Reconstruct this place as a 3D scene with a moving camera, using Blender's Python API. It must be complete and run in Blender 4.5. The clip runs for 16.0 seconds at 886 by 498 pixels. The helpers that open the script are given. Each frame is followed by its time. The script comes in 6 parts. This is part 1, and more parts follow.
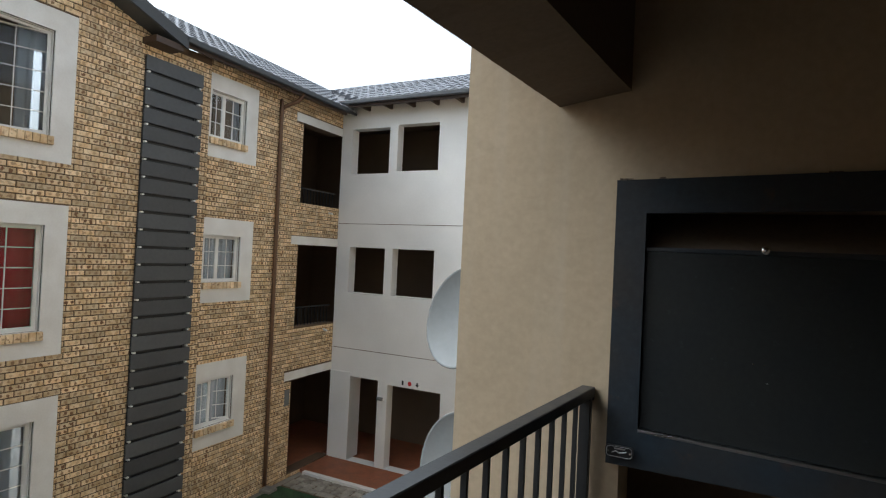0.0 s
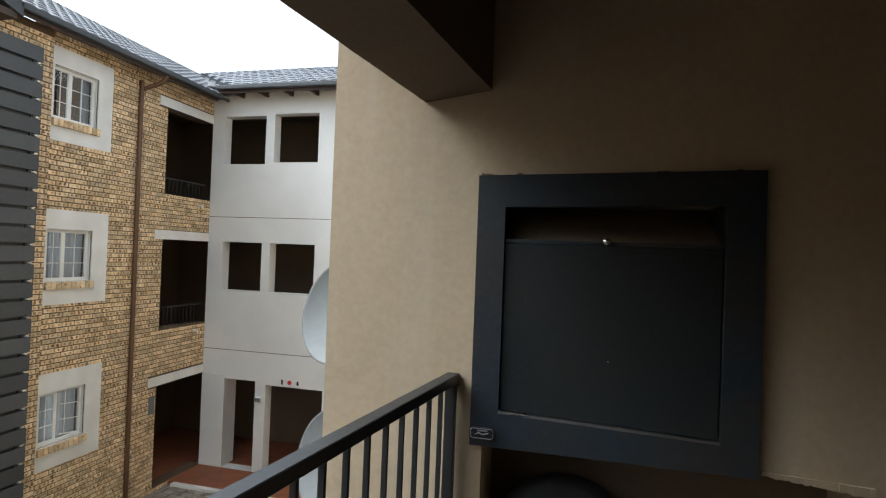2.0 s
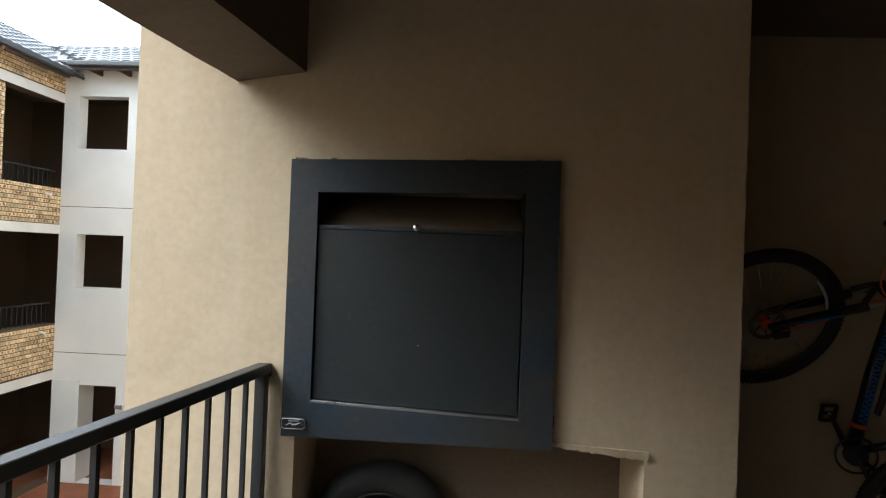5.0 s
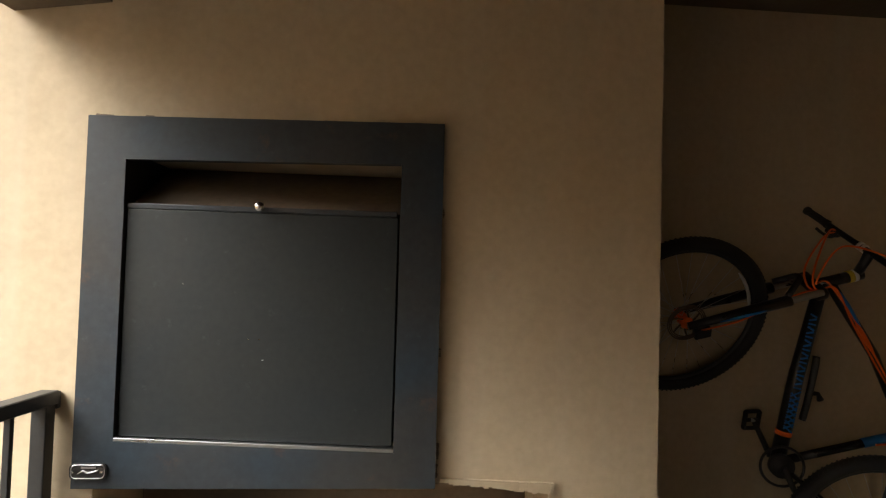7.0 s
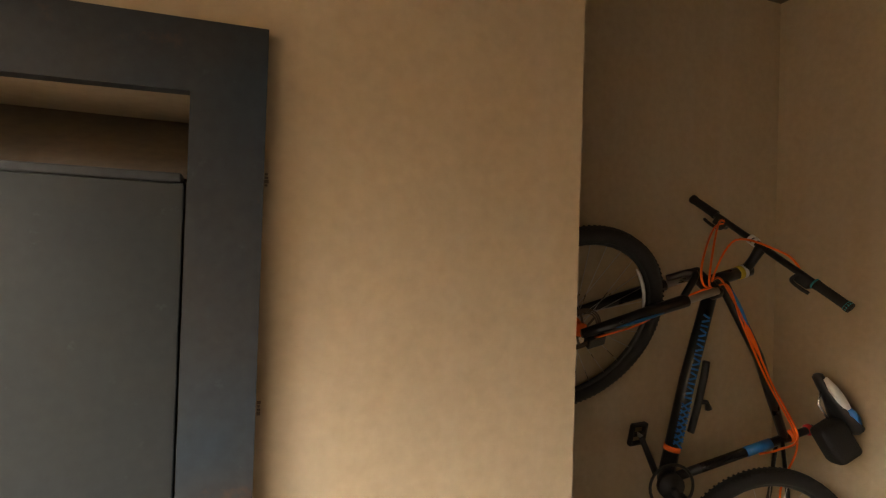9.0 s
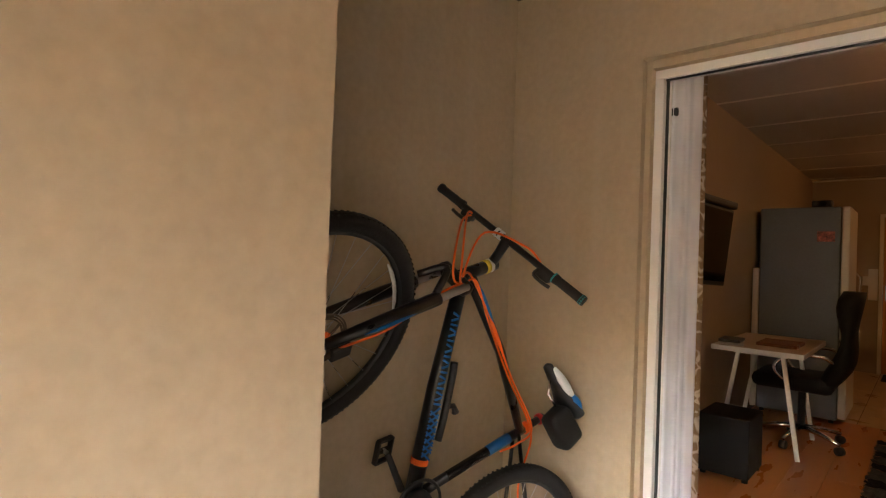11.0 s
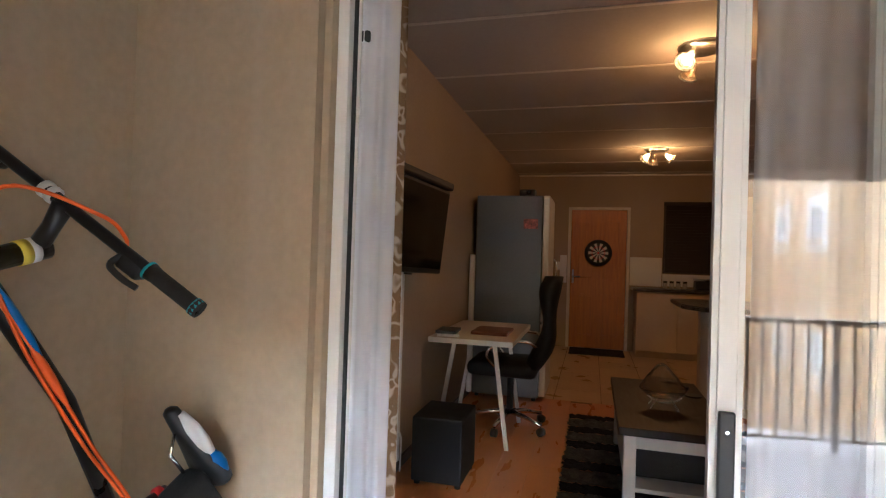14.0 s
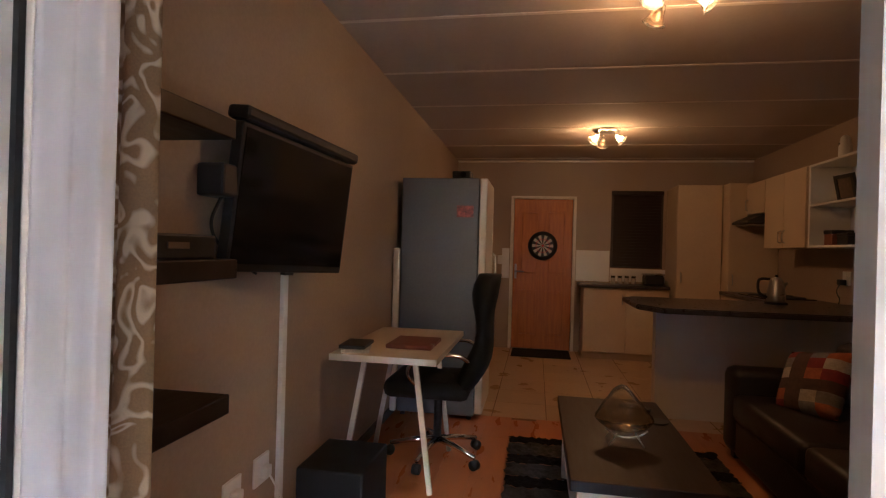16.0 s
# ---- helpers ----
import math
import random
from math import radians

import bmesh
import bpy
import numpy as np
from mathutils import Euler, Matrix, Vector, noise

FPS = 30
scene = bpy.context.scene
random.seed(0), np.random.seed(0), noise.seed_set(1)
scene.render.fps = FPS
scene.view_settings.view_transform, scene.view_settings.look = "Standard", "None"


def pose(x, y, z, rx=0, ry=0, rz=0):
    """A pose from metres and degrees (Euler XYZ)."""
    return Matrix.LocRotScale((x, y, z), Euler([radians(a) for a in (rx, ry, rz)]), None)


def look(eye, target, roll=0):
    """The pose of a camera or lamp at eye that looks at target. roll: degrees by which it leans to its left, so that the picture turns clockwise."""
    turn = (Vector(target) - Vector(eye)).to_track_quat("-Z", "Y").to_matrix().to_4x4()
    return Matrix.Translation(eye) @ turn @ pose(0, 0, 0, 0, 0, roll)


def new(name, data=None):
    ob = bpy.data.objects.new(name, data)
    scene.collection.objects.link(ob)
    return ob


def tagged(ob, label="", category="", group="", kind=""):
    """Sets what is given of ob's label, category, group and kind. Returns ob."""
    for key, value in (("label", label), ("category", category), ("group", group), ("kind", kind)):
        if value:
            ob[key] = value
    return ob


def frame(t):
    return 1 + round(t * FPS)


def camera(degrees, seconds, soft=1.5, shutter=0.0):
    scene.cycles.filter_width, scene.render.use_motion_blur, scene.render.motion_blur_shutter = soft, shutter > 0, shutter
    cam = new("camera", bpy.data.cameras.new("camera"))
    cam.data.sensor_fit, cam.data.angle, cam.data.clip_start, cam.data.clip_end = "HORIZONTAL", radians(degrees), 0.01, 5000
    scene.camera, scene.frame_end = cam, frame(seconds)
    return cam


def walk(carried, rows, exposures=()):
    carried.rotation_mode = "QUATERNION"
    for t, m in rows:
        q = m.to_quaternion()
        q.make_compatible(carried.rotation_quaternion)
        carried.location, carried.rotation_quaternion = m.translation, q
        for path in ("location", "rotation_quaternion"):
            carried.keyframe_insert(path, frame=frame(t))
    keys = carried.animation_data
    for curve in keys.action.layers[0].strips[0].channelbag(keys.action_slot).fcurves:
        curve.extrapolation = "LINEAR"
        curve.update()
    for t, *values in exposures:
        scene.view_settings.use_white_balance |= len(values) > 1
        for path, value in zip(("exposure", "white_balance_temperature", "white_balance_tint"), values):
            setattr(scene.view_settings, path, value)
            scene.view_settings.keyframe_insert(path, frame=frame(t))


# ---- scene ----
cam = camera(78.6, 16.0, 1.2)
PATH = [
    (0, (-0.152, -0.264, 1.375), (-1.022, 1.536, 1.401), 2.7),
    (0.5, (-0.135, -0.259, 1.377), (-0.9, 1.588, 1.403), 2.5),
    (1, (-0.114, -0.259, 1.374), (-0.776, 1.629, 1.401), 2.4),
    (1.5, (-0.098, -0.254, 1.374), (-0.659, 1.665, 1.399), 2.3),
    (2, (-0.08, -0.253, 1.37), (-0.553, 1.69, 1.393), 2.2),
    (2.5, (-0.061, -0.252, 1.366), (-0.452, 1.709, 1.387), 2.1),
    (3, (-0.042, -0.256, 1.36), (-0.356, 1.719, 1.38), 2.1),
    (3.5, (-0.019, -0.263, 1.359), (-0.262, 1.723, 1.376), 2.0),
    (4, (0.027, -0.266, 1.353), (-0.136, 1.727, 1.371), 2.1),
    (6.5, (0.522, 0.129, 1.307), (0.508, 2.128, 1.348), 1.7),
    (7, (0.473, 0.254, 1.283), (0.612, 2.248, 1.347), 1.6),
    (7.5, (0.466, 0.388, 1.277), (0.724, 2.371, 1.33), 1.7),
    (8, (0.512, 0.554, 1.284), (0.859, 2.523, 1.339), 1.6),
    (10.3, (0.591, 1.104, 1.333), (1.853, 2.656, 1.353), 2.2),
    (10.5, (0.625, 1.128, 1.32), (1.96, 2.616, 1.348), 2.1),
    (11, (0.751, 1.196, 1.32), (2.239, 2.531, 1.347), 2.1),
    (11.5, (0.861, 1.24, 1.323), (2.464, 2.436, 1.347), 2.2),
    (12, (0.946, 1.251, 1.324), (2.636, 2.32, 1.34), 2.2),
    (12.5, (1.06, 1.278, 1.324), (2.832, 2.205, 1.345), 2.1),
    (13, (1.172, 1.31, 1.323), (3.021, 2.073, 1.345), 2.0),
    (13.5, (1.305, 1.328, 1.3), (3.207, 1.945, 1.321), 2.0),
    (14, (1.525, 1.314, 1.309), (3.452, 1.847, 1.33), 1.8),
    (14.5, (1.735, 1.31, 1.299), (3.674, 1.801, 1.316), 1.6),
    (15, (1.937, 1.332, 1.312), (3.887, 1.775, 1.325), 1.6),
    (15.5, (2.131, 1.33, 1.31), (4.094, 1.713, 1.316), 1.7),
    (16, (2.337, 1.309, 1.313), (4.307, 1.651, 1.316), 1.6),
]
walk(cam, [(t, look(eye, target, roll)) for t, eye, target, roll in PATH],
     [(0.0, -1.35, 5800, 5), (2.0, -1.0, 5800, 4), (4.2, -0.35, 5800, 3), (6.4, 0.35, 6200, 5), (8.2, 1.45, 7500, 8), (10.3, 2.42, 6600, 9),
      (12.0, 3.0, 6000, 9), (14.0, 3.05, 5000, 5), (15.2, 2.98, 4900, 6), (16.0, 3.4, 4850, 11)])

# ---- light ----
world = bpy.data.worlds.new("overcast_sky")
world.use_nodes = True
scene.world = world
wn, wl = world.node_tree.nodes, world.node_tree.links
sky = wn.new("ShaderNodeTexSky")
sky.sky_type = 'NISHITA'
sky.sun_disc = False
sky.sun_elevation, sky.sun_rotation = radians(50), radians(259)
sky.air_density, sky.dust_density, sky.ozone_density = 1.0, 6.0, 0.6
soft_sky = wn.new("ShaderNodeHueSaturation")
soft_sky.inputs["Saturation"].default_value = 0.2
soft_sky.inputs["Value"].default_value = 6.0
wl.new(sky.outputs[0], soft_sky.inputs["Color"])
wl.new(soft_sky.outputs[0], wn["Background"].inputs["Color"])
wn["Background"].inputs["Strength"].default_value = 0.15
sun = new("sun", bpy.data.lights.new("sun", 'SUN'))
sun.data.energy, sun.data.angle, sun.data.color = 0.3, radians(50), (1.0, 0.96, 0.9)
sun.matrix_world = look((-8, -1.6, 9.6), (0, 0, 0))


# ---- materials ----
def material(name, color, rough=0.6, metal=0.0, vary=0.12, grain=40.0, blotch=3.0, bump=0.15, second=None, per=None, spec=0.5, stretch=(1, 1, 1), depth=0.004, spread=0.23):
    """A surface with fine grain and broad blotches. second: colour of the blotches. per: 'object' or 'island' tint, by spread."""
    m = bpy.data.materials.new(name)
    m.use_nodes = True
    n, l = m.node_tree.nodes, m.node_tree.links
    b = n["Principled BSDF"]
    b.inputs["Metallic"].default_value = metal
    b.inputs["Specular IOR Level"].default_value = spec
    tc, mp = n.new("ShaderNodeTexCoord"), n.new("ShaderNodeMapping")
    mp.inputs["Scale"].default_value = stretch
    geo = n.new("ShaderNodeNewGeometry")
    l.new(geo.outputs["Position"], mp.inputs["Vector"])
    fine, broad = n.new("ShaderNodeTexNoise"), n.new("ShaderNodeTexNoise")
    fine.inputs["Scale"].default_value, fine.inputs["Detail"].default_value = grain, 5
    broad.inputs["Scale"].default_value, broad.inputs["Detail"].default_value = blotch, 4
    l.new(mp.outputs[0], fine.inputs["Vector"])
    l.new(mp.outputs[0], broad.inputs["Vector"])
    ramp = n.new("ShaderNodeValToRGB")
    ramp.color_ramp.elements[0].position, ramp.color_ramp.elements[1].position = 0.32, 0.68
    c2 = second or tuple(max(0.0, c * (1 - 2 * vary)) for c in color)
    ramp.color_ramp.elements[0].color, ramp.color_ramp.elements[1].color = (*c2, 1), (*color, 1)
    l.new(broad.outputs["Fac"], ramp.inputs[0])
    mix = n.new("ShaderNodeMix")
    mix.data_type, mix.blend_type = 'RGBA', 'OVERLAY'
    mix.inputs["Factor"].default_value = min(1.0, vary * 2.5)
    l.new(ramp.outputs[0], mix.inputs["A"])
    l.new(fine.outputs["Fac"], mix.inputs["B"])
    out = mix.outputs["Result"]
    if per:
        src = n.new("ShaderNodeObjectInfo").outputs["Random"] if per == "object" else geo.outputs["Random Per Island"]
        hsv = n.new("ShaderNodeHueSaturation")
        rng = n.new("ShaderNodeMapRange")
        rng.inputs["To Min"].default_value, rng.inputs["To Max"].default_value = 0.95 - spread, 0.95 + spread
        l.new(src, rng.inputs["Value"])
        l.new(rng.outputs[0], hsv.inputs["Value"])
        l.new(out, hsv.inputs["Color"])
        out = hsv.outputs[0]
    l.new(out, b.inputs["Base Color"])
    rr = n.new("ShaderNodeMapRange")
    rr.inputs["To Min"].default_value, rr.inputs["To Max"].default_value = max(0.03, rough - 0.1), min(1.0, rough + 0.1)
    l.new(broad.outputs["Fac"], rr.inputs["Value"])
    l.new(rr.outputs[0], b.inputs["Roughness"])
    if bump:
        bp = n.new("ShaderNodeBump")
        bp.inputs["Strength"].default_value, bp.inputs["Distance"].default_value = bump, depth
        l.new(fine.outputs["Fac"], bp.inputs["Height"])
        l.new(bp.outputs[0], b.inputs["Normal"])
    return m


def brick_material(name, per, piece=None):
    """Cream face brick with two dark burn spots a brick; piece: where the brick's own coordinates come from."""
    m = material(name, (0.80, 0.645, 0.43), 0.85, vary=0.13, grain=70, blotch=9, bump=0.4, second=(0.60, 0.41, 0.21), per=per, spread=0.26)
    n, l = m.node_tree.nodes, m.node_tree.links
    b = n["Principled BSDF"]
    base = b.inputs["Base Color"].links[0].from_socket
    geo = n.new("ShaderNodeNewGeometry")
    spots = n.new("ShaderNodeTexNoise")
    spots.inputs["Scale"].default_value, spots.inputs["Detail"].default_value = 24.0, 3
    l.new(geo.outputs["Position"], spots.inputs["Vector"])
    ramp = n.new("ShaderNodeValToRGB")
    if piece:
        tc = n.new("ShaderNodeTexCoord")
        sep = n.new("ShaderNodeSeparateXYZ")
        l.new(tc.outputs[piece], sep.inputs[0])

        def calc(op, a, c):
            k = n.new("ShaderNodeMath")
            k.operation = op
            for s, v in ((0, a), (1, c)):
                if isinstance(v, float):
                    k.inputs[s].default_value = v
                else:
                    l.new(v, k.inputs[s])
            return k.outputs[0]
        dx = calc('SUBTRACT', calc('ABSOLUTE', sep.outputs[0], 0.0), 0.048)
        d2 = calc('ADD', calc('POWER', calc('ABSOLUTE', dx, 0.0), 2.0), calc('POWER', calc('ABSOLUTE', sep.outputs[1], 0.0), 2.0))
        dist = calc('SQRT', d2, 0.0)
        # the nearer the spot's middle and the higher the noise, the darker
        val = calc('SUBTRACT', spots.outputs["Fac"], calc('MULTIPLY', dist, 8.5))
        l.new(val, ramp.inputs[0])
        ramp.color_ramp.elements[0].position, ramp.color_ramp.elements[1].position = 0.25, 0.37
    else:
        l.new(spots.outputs["Fac"], ramp.inputs[0])
        ramp.color_ramp.elements[0].position, ramp.color_ramp.elements[1].position = 0.56, 0.66
    burnt = n.new("ShaderNodeMapRange")
    burnt.inputs["To Min"].default_value, burnt.inputs["To Max"].default_value = 0.25, 1.0
    pick = n.new("ShaderNodeMath")
    pick.operation = 'FRACT'
    many = n.new("ShaderNodeMath")
    many.operation = 'MULTIPLY'
    many.inputs[1].default_value = 17.0
    l.new(n.new("ShaderNodeObjectInfo").outputs["Random"] if per == "object" else geo.outputs["Random Per Island"], many.inputs[0])
    l.new(many.outputs[0], pick.inputs[0])
    l.new(pick.outputs[0], burnt.inputs["Value"])
    fac = n.new("ShaderNodeMath")
    fac.operation = 'MULTIPLY'
    l.new(ramp.outputs[0], fac.inputs[0])
    l.new(burnt.outputs[0], fac.inputs[1])
    mix = n.new("ShaderNodeMix")
    mix.data_type = 'RGBA'
    l.new(fac.outputs[0], mix.inputs["Factor"])
    l.new(base, mix.inputs["A"])
    mix.inputs["B"].default_value = (0.17, 0.085, 0.04, 1)
    l.new(mix.outputs["Result"], b.inputs["Base Color"])
    return m


def worn_steel(name, color, second, rust):
    """Dark painted steel with brown rust blooms and pale scuffs. rust: how much is left clean."""
    m = material(name, color, 0.5, vary=0.14, grain=45, blotch=3.0, bump=0.05, second=second, spec=0.35)
    n, l = m.node_tree.nodes, m.node_tree.links
    b = n["Principled BSDF"]
    out = b.inputs["Base Color"].links[0].from_socket
    geo = n.new("ShaderNodeNewGeometry")
    for scale, lo, hi, tint, amount in ((5.5, rust, rust + 0.12, (0.11, 0.045, 0.018, 1), 0.7), (26.0, 0.64, 0.72, (0.10, 0.11, 0.115, 1), 0.15)):
        spot = n.new("ShaderNodeTexNoise")
        spot.inputs["Scale"].default_value, spot.inputs["Detail"].default_value, spot.inputs["Roughness"].default_value = scale, 7, 0.65
        l.new(geo.outputs["Position"], spot.inputs["Vector"])
        edge = n.new("ShaderNodeMapRange")
        edge.inputs["From Min"].default_value, edge.inputs["From Max"].default_value, edge.inputs["To Max"].default_value = lo, hi, amount
        l.new(spot.outputs["Fac"], edge.inputs["Value"])
        mix = n.new("ShaderNodeMix")
        mix.data_type = 'RGBA'
        l.new(edge.outputs[0], mix.inputs["Factor"])
        l.new(out, mix.inputs["A"])
        mix.inputs["B"].default_value = tint
        out = mix.outputs["Result"]
    l.new(out, b.inputs["Base Color"])
    return m


def plaster_material():
    """Beige wall paint on hand-trowelled plaster: faint runs down the wall and low trowel marks."""
    m = material("beige_plaster", (0.47, 0.372, 0.25), 0.85, vary=0.05, grain=38, blotch=1.3, bump=0.02, second=(0.43, 0.34, 0.226))
    n, l = m.node_tree.nodes, m.node_tree.links
    b = n["Principled BSDF"]
    base, fine = b.inputs["Base Color"].links[0].from_socket, b.inputs["Normal"].links[0].from_socket
    geo = n.new("ShaderNodeNewGeometry")
    mp = n.new("ShaderNodeMapping")
    mp.inputs["Scale"].default_value = (11.0, 11.0, 0.45)
    l.new(geo.outputs["Position"], mp.inputs["Vector"])
    runs = n.new("ShaderNodeTexNoise")
    runs.inputs["Scale"].default_value, runs.inputs["Detail"].default_value = 1.0, 3
    l.new(mp.outputs[0], runs.inputs["Vector"])
    ramp = n.new("ShaderNodeValToRGB")
    ramp.color_ramp.elements[0].position, ramp.color_ramp.elements[1].position = 0.5, 0.78
    l.new(runs.outputs["Fac"], ramp.inputs[0])
    fac = n.new("ShaderNodeMath")
    fac.operation = 'MULTIPLY'
    fac.inputs[1].default_value = 0.3
    l.new(ramp.outputs[0], fac.inputs[0])
    mix = n.new("ShaderNodeMix")
    mix.data_type = 'RGBA'
    l.new(fac.outputs[0], mix.inputs["Factor"])
    l.new(base, mix.inputs["A"])
    mix.inputs["B"].default_value = (0.50, 0.43, 0.33, 1)
    l.new(mix.outputs["Result"], b.inputs["Base Color"])
    trowel = n.new("ShaderNodeTexNoise")
    trowel.inputs["Scale"].default_value, trowel.inputs["Detail"].default_value, trowel.inputs["Distortion"].default_value = 4.0, 3, 0.8
    l.new(geo.outputs["Position"], trowel.inputs["Vector"])
    bp = n.new("ShaderNodeBump")
    bp.inputs["Strength"].default_value, bp.inputs["Distance"].default_value = 0.35, 0.02
    l.new(trowel.outputs["Fac"], bp.inputs["Height"])
    l.new(fine, bp.inputs["Normal"])
    l.new(bp.outputs[0], b.inputs["Normal"])
    return m


def glass_material(name, rough=0.0, tint=(1, 1, 1), ior=1.5):
    m = bpy.data.materials.new(name)
    m.use_nodes = True
    b = m.node_tree.nodes["Principled BSDF"]
    b.inputs["Base Color"].default_value = (*tint, 1)
    b.inputs["Transmission Weight"].default_value = 1
    b.inputs["Roughness"].default_value = rough
    b.inputs["IOR"].default_value = ior
    return m


def cloth_sheer(name, color, see=0.35):
    m = material(name, color, 0.9, vary=0.05, grain=300, blotch=6, bump=0.1)
    n, l = m.node_tree.nodes, m.node_tree.links
    b = n["Principled BSDF"]
    tr, tl, mx, mx2 = n.new("ShaderNodeBsdfTransparent"), n.new("ShaderNodeBsdfTranslucent"), n.new("ShaderNodeMixShader"), n.new("ShaderNodeMixShader")
    tl.inputs["Color"].default_value = (*color, 1)
    mx.inputs[0].default_value, mx2.inputs[0].default_value = 0.03, see
    l.new(b.outputs[0], mx.inputs[1])
    l.new(tl.outputs[0], mx.inputs[2])
    l.new(mx.outputs[0], mx2.inputs[1])
    l.new(tr.outputs[0], mx2.inputs[2])
    l.new(mx2.outputs[0], n["Material Output"].inputs["Surface"])
    return m


def damask_material():
    """Brown cloth with cream scrolling leaves."""
    m = material("damask_cloth", (0.36, 0.23, 0.11), 0.75, vary=0.08, grain=260, blotch=10, bump=0.2)
    n, l = m.node_tree.nodes, m.node_tree.links
    b = n["Principled BSDF"]
    base = b.inputs["Base Color"].links[0].from_socket
    geo = n.new("ShaderNodeNewGeometry")
    warp = n.new("ShaderNodeTexNoise")
    warp.inputs["Scale"].default_value, warp.inputs["Detail"].default_value = 9.0, 1
    l.new(geo.outputs["Position"], warp.inputs["Vector"])
    add = n.new("ShaderNodeVectorMath")
    add.operation = 'MULTIPLY_ADD'
    add.inputs[1].default_value = (0.20, 0.20, 0.20)
    l.new(warp.outputs["Color"], add.inputs[0])
    l.new(geo.outputs["Position"], add.inputs[2])
    scroll = n.new("ShaderNodeTexNoise")
    scroll.inputs["Scale"].default_value, scroll.inputs["Detail"].default_value = 19.0, 0.6
    l.new(add.outputs[0], scroll.inputs["Vector"])
    wind = n.new("ShaderNodeMath")
    wind.operation = 'MULTIPLY'
    wind.inputs[1].default_value = 20.0
    l.new(scroll.outputs["Fac"], wind.inputs[0])
    wave = n.new("ShaderNodeMath")
    wave.operation = 'SINE'
    l.new(wind.outputs[0], wave.inputs[0])
    ramp = n.new("ShaderNodeValToRGB")
    ramp.color_ramp.elements[0].position, ramp.color_ramp.elements[1].position = 0.0, 0.9
    l.new(wave.outputs[0], ramp.inputs[0])
    mix = n.new("ShaderNodeMix")
    mix.data_type = 'RGBA'
    l.new(ramp.outputs[0], mix.inputs["Factor"])
    l.new(base, mix.inputs["A"])
    mix.inputs["B"].default_value = (0.70, 0.60, 0.45, 1)
    l.new(mix.outputs["Result"], b.inputs["Base Color"])
    return m


def emitter(name, color, strength):
    m = bpy.data.materials.new(name)
    m.use_nodes = True
    b = m.node_tree.nodes["Principled BSDF"]
    b.inputs["Emission Color"].default_value = (*color, 1)
    b.inputs["Emission Strength"].default_value = strength
    return m


M_PLASTER = plaster_material()
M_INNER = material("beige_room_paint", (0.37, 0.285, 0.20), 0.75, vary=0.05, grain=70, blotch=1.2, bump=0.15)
# Brown darker than the plaster: balcony shade and weak bounce put into the colour.
M_SHADE_BROWN = material("shade_darkened_brown", (0.15, 0.11, 0.073), 0.85, vary=0.08, grain=45, blotch=2, bump=0.3)
M_WHITE_WALL = material("white_render", (0.78, 0.78, 0.76), 0.85, vary=0.04, grain=30, blotch=0.8, bump=0.3, second=(0.70, 0.70, 0.68))
M_SURROUND = material("white_window_surround", (0.76, 0.76, 0.74), 0.8, vary=0.05, grain=40, blotch=2.5, bump=0.2, second=(0.66, 0.65, 0.62))
M_MORTAR = material("grey_brown_mortar", (0.13, 0.085, 0.05), 0.95, vary=0.12, grain=60, blotch=4, bump=0.4)
M_BRICK = brick_material("face_brick_piece", "object", "Object")
M_BRICKS = brick_material("face_brick", "island", "UV")
M_SILLBRICK = brick_material("sill_brick", "island")
M_TILE = material("grey_roof_tile", (0.20, 0.21, 0.23), 0.55, vary=0.14, grain=30, blotch=5, bump=0.3, per="object", second=(0.13, 0.135, 0.15))
M_DARKWOOD = material("dark_timber", (0.055, 0.032, 0.02), 0.55, vary=0.12, grain=30, blotch=6, stretch=(1, 1, 6))
M_BARGE = material("dark_grey_bargeboard", (0.06, 0.065, 0.07), 0.6, vary=0.08)
M_SLAT = material("charcoal_board", (0.075, 0.08, 0.085), 0.55, vary=0.07, grain=18, blotch=2, bump=0.15, per="object")
M_PIPE = material("brown_downpipe", (0.13, 0.065, 0.03), 0.45, vary=0.1, blotch=8)
M_BRAAI = worn_steel("black_stove_enamel", (0.013, 0.016, 0.018), (0.020, 0.0215, 0.0205), 0.72)
M_RUSTY = worn_steel("worn_black_steel", (0.018, 0.028, 0.039), (0.031, 0.029, 0.027), 0.60)
M_HOOD = material("sooty_steel", (0.12, 0.085, 0.055), 0.6, vary=0.15, blotch=7)
M_RAIL = material("black_painted_steel", (0.02, 0.021, 0.022), 0.4, vary=0.1, grain=60, blotch=9, bump=0.15)
M_CHROME = material("chrome", (0.75, 0.75, 0.76), 0.12, metal=1.0, vary=0.03, bump=0)
M_STEEL = material("brushed_steel", (0.5, 0.5, 0.5), 0.3, metal=1.0, vary=0.05, grain=120, stretch=(1, 1, 8))
M_ALU = material("white_aluminium", (0.80, 0.79, 0.76), 0.4, vary=0.04, grain=30, blotch=3, bump=0.05, second=(0.72, 0.71, 0.68))
M_GASKET = material("black_gasket", (0.02, 0.02, 0.02), 0.7)
M_BLACK = material("black_plastic", (0.018, 0.018, 0.019), 0.45, vary=0.1, grain=90, bump=0.1)
M_GLOSS = material("glossy_black_screen", (0.008, 0.008, 0.009), 0.12, vary=0.02, bump=0)
M_GLASS = glass_material("clear_glass", ior=1.7)
M_PANE = glass_material("window_glass", 0.0, (0.85, 0.9, 0.92), 1.3)
M_SHEER = cloth_sheer("white_sheer", (0.93, 0.94, 0.98), 0.03)
M_NET = cloth_sheer("white_net", (0.92, 0.92, 0.93), 0.12)
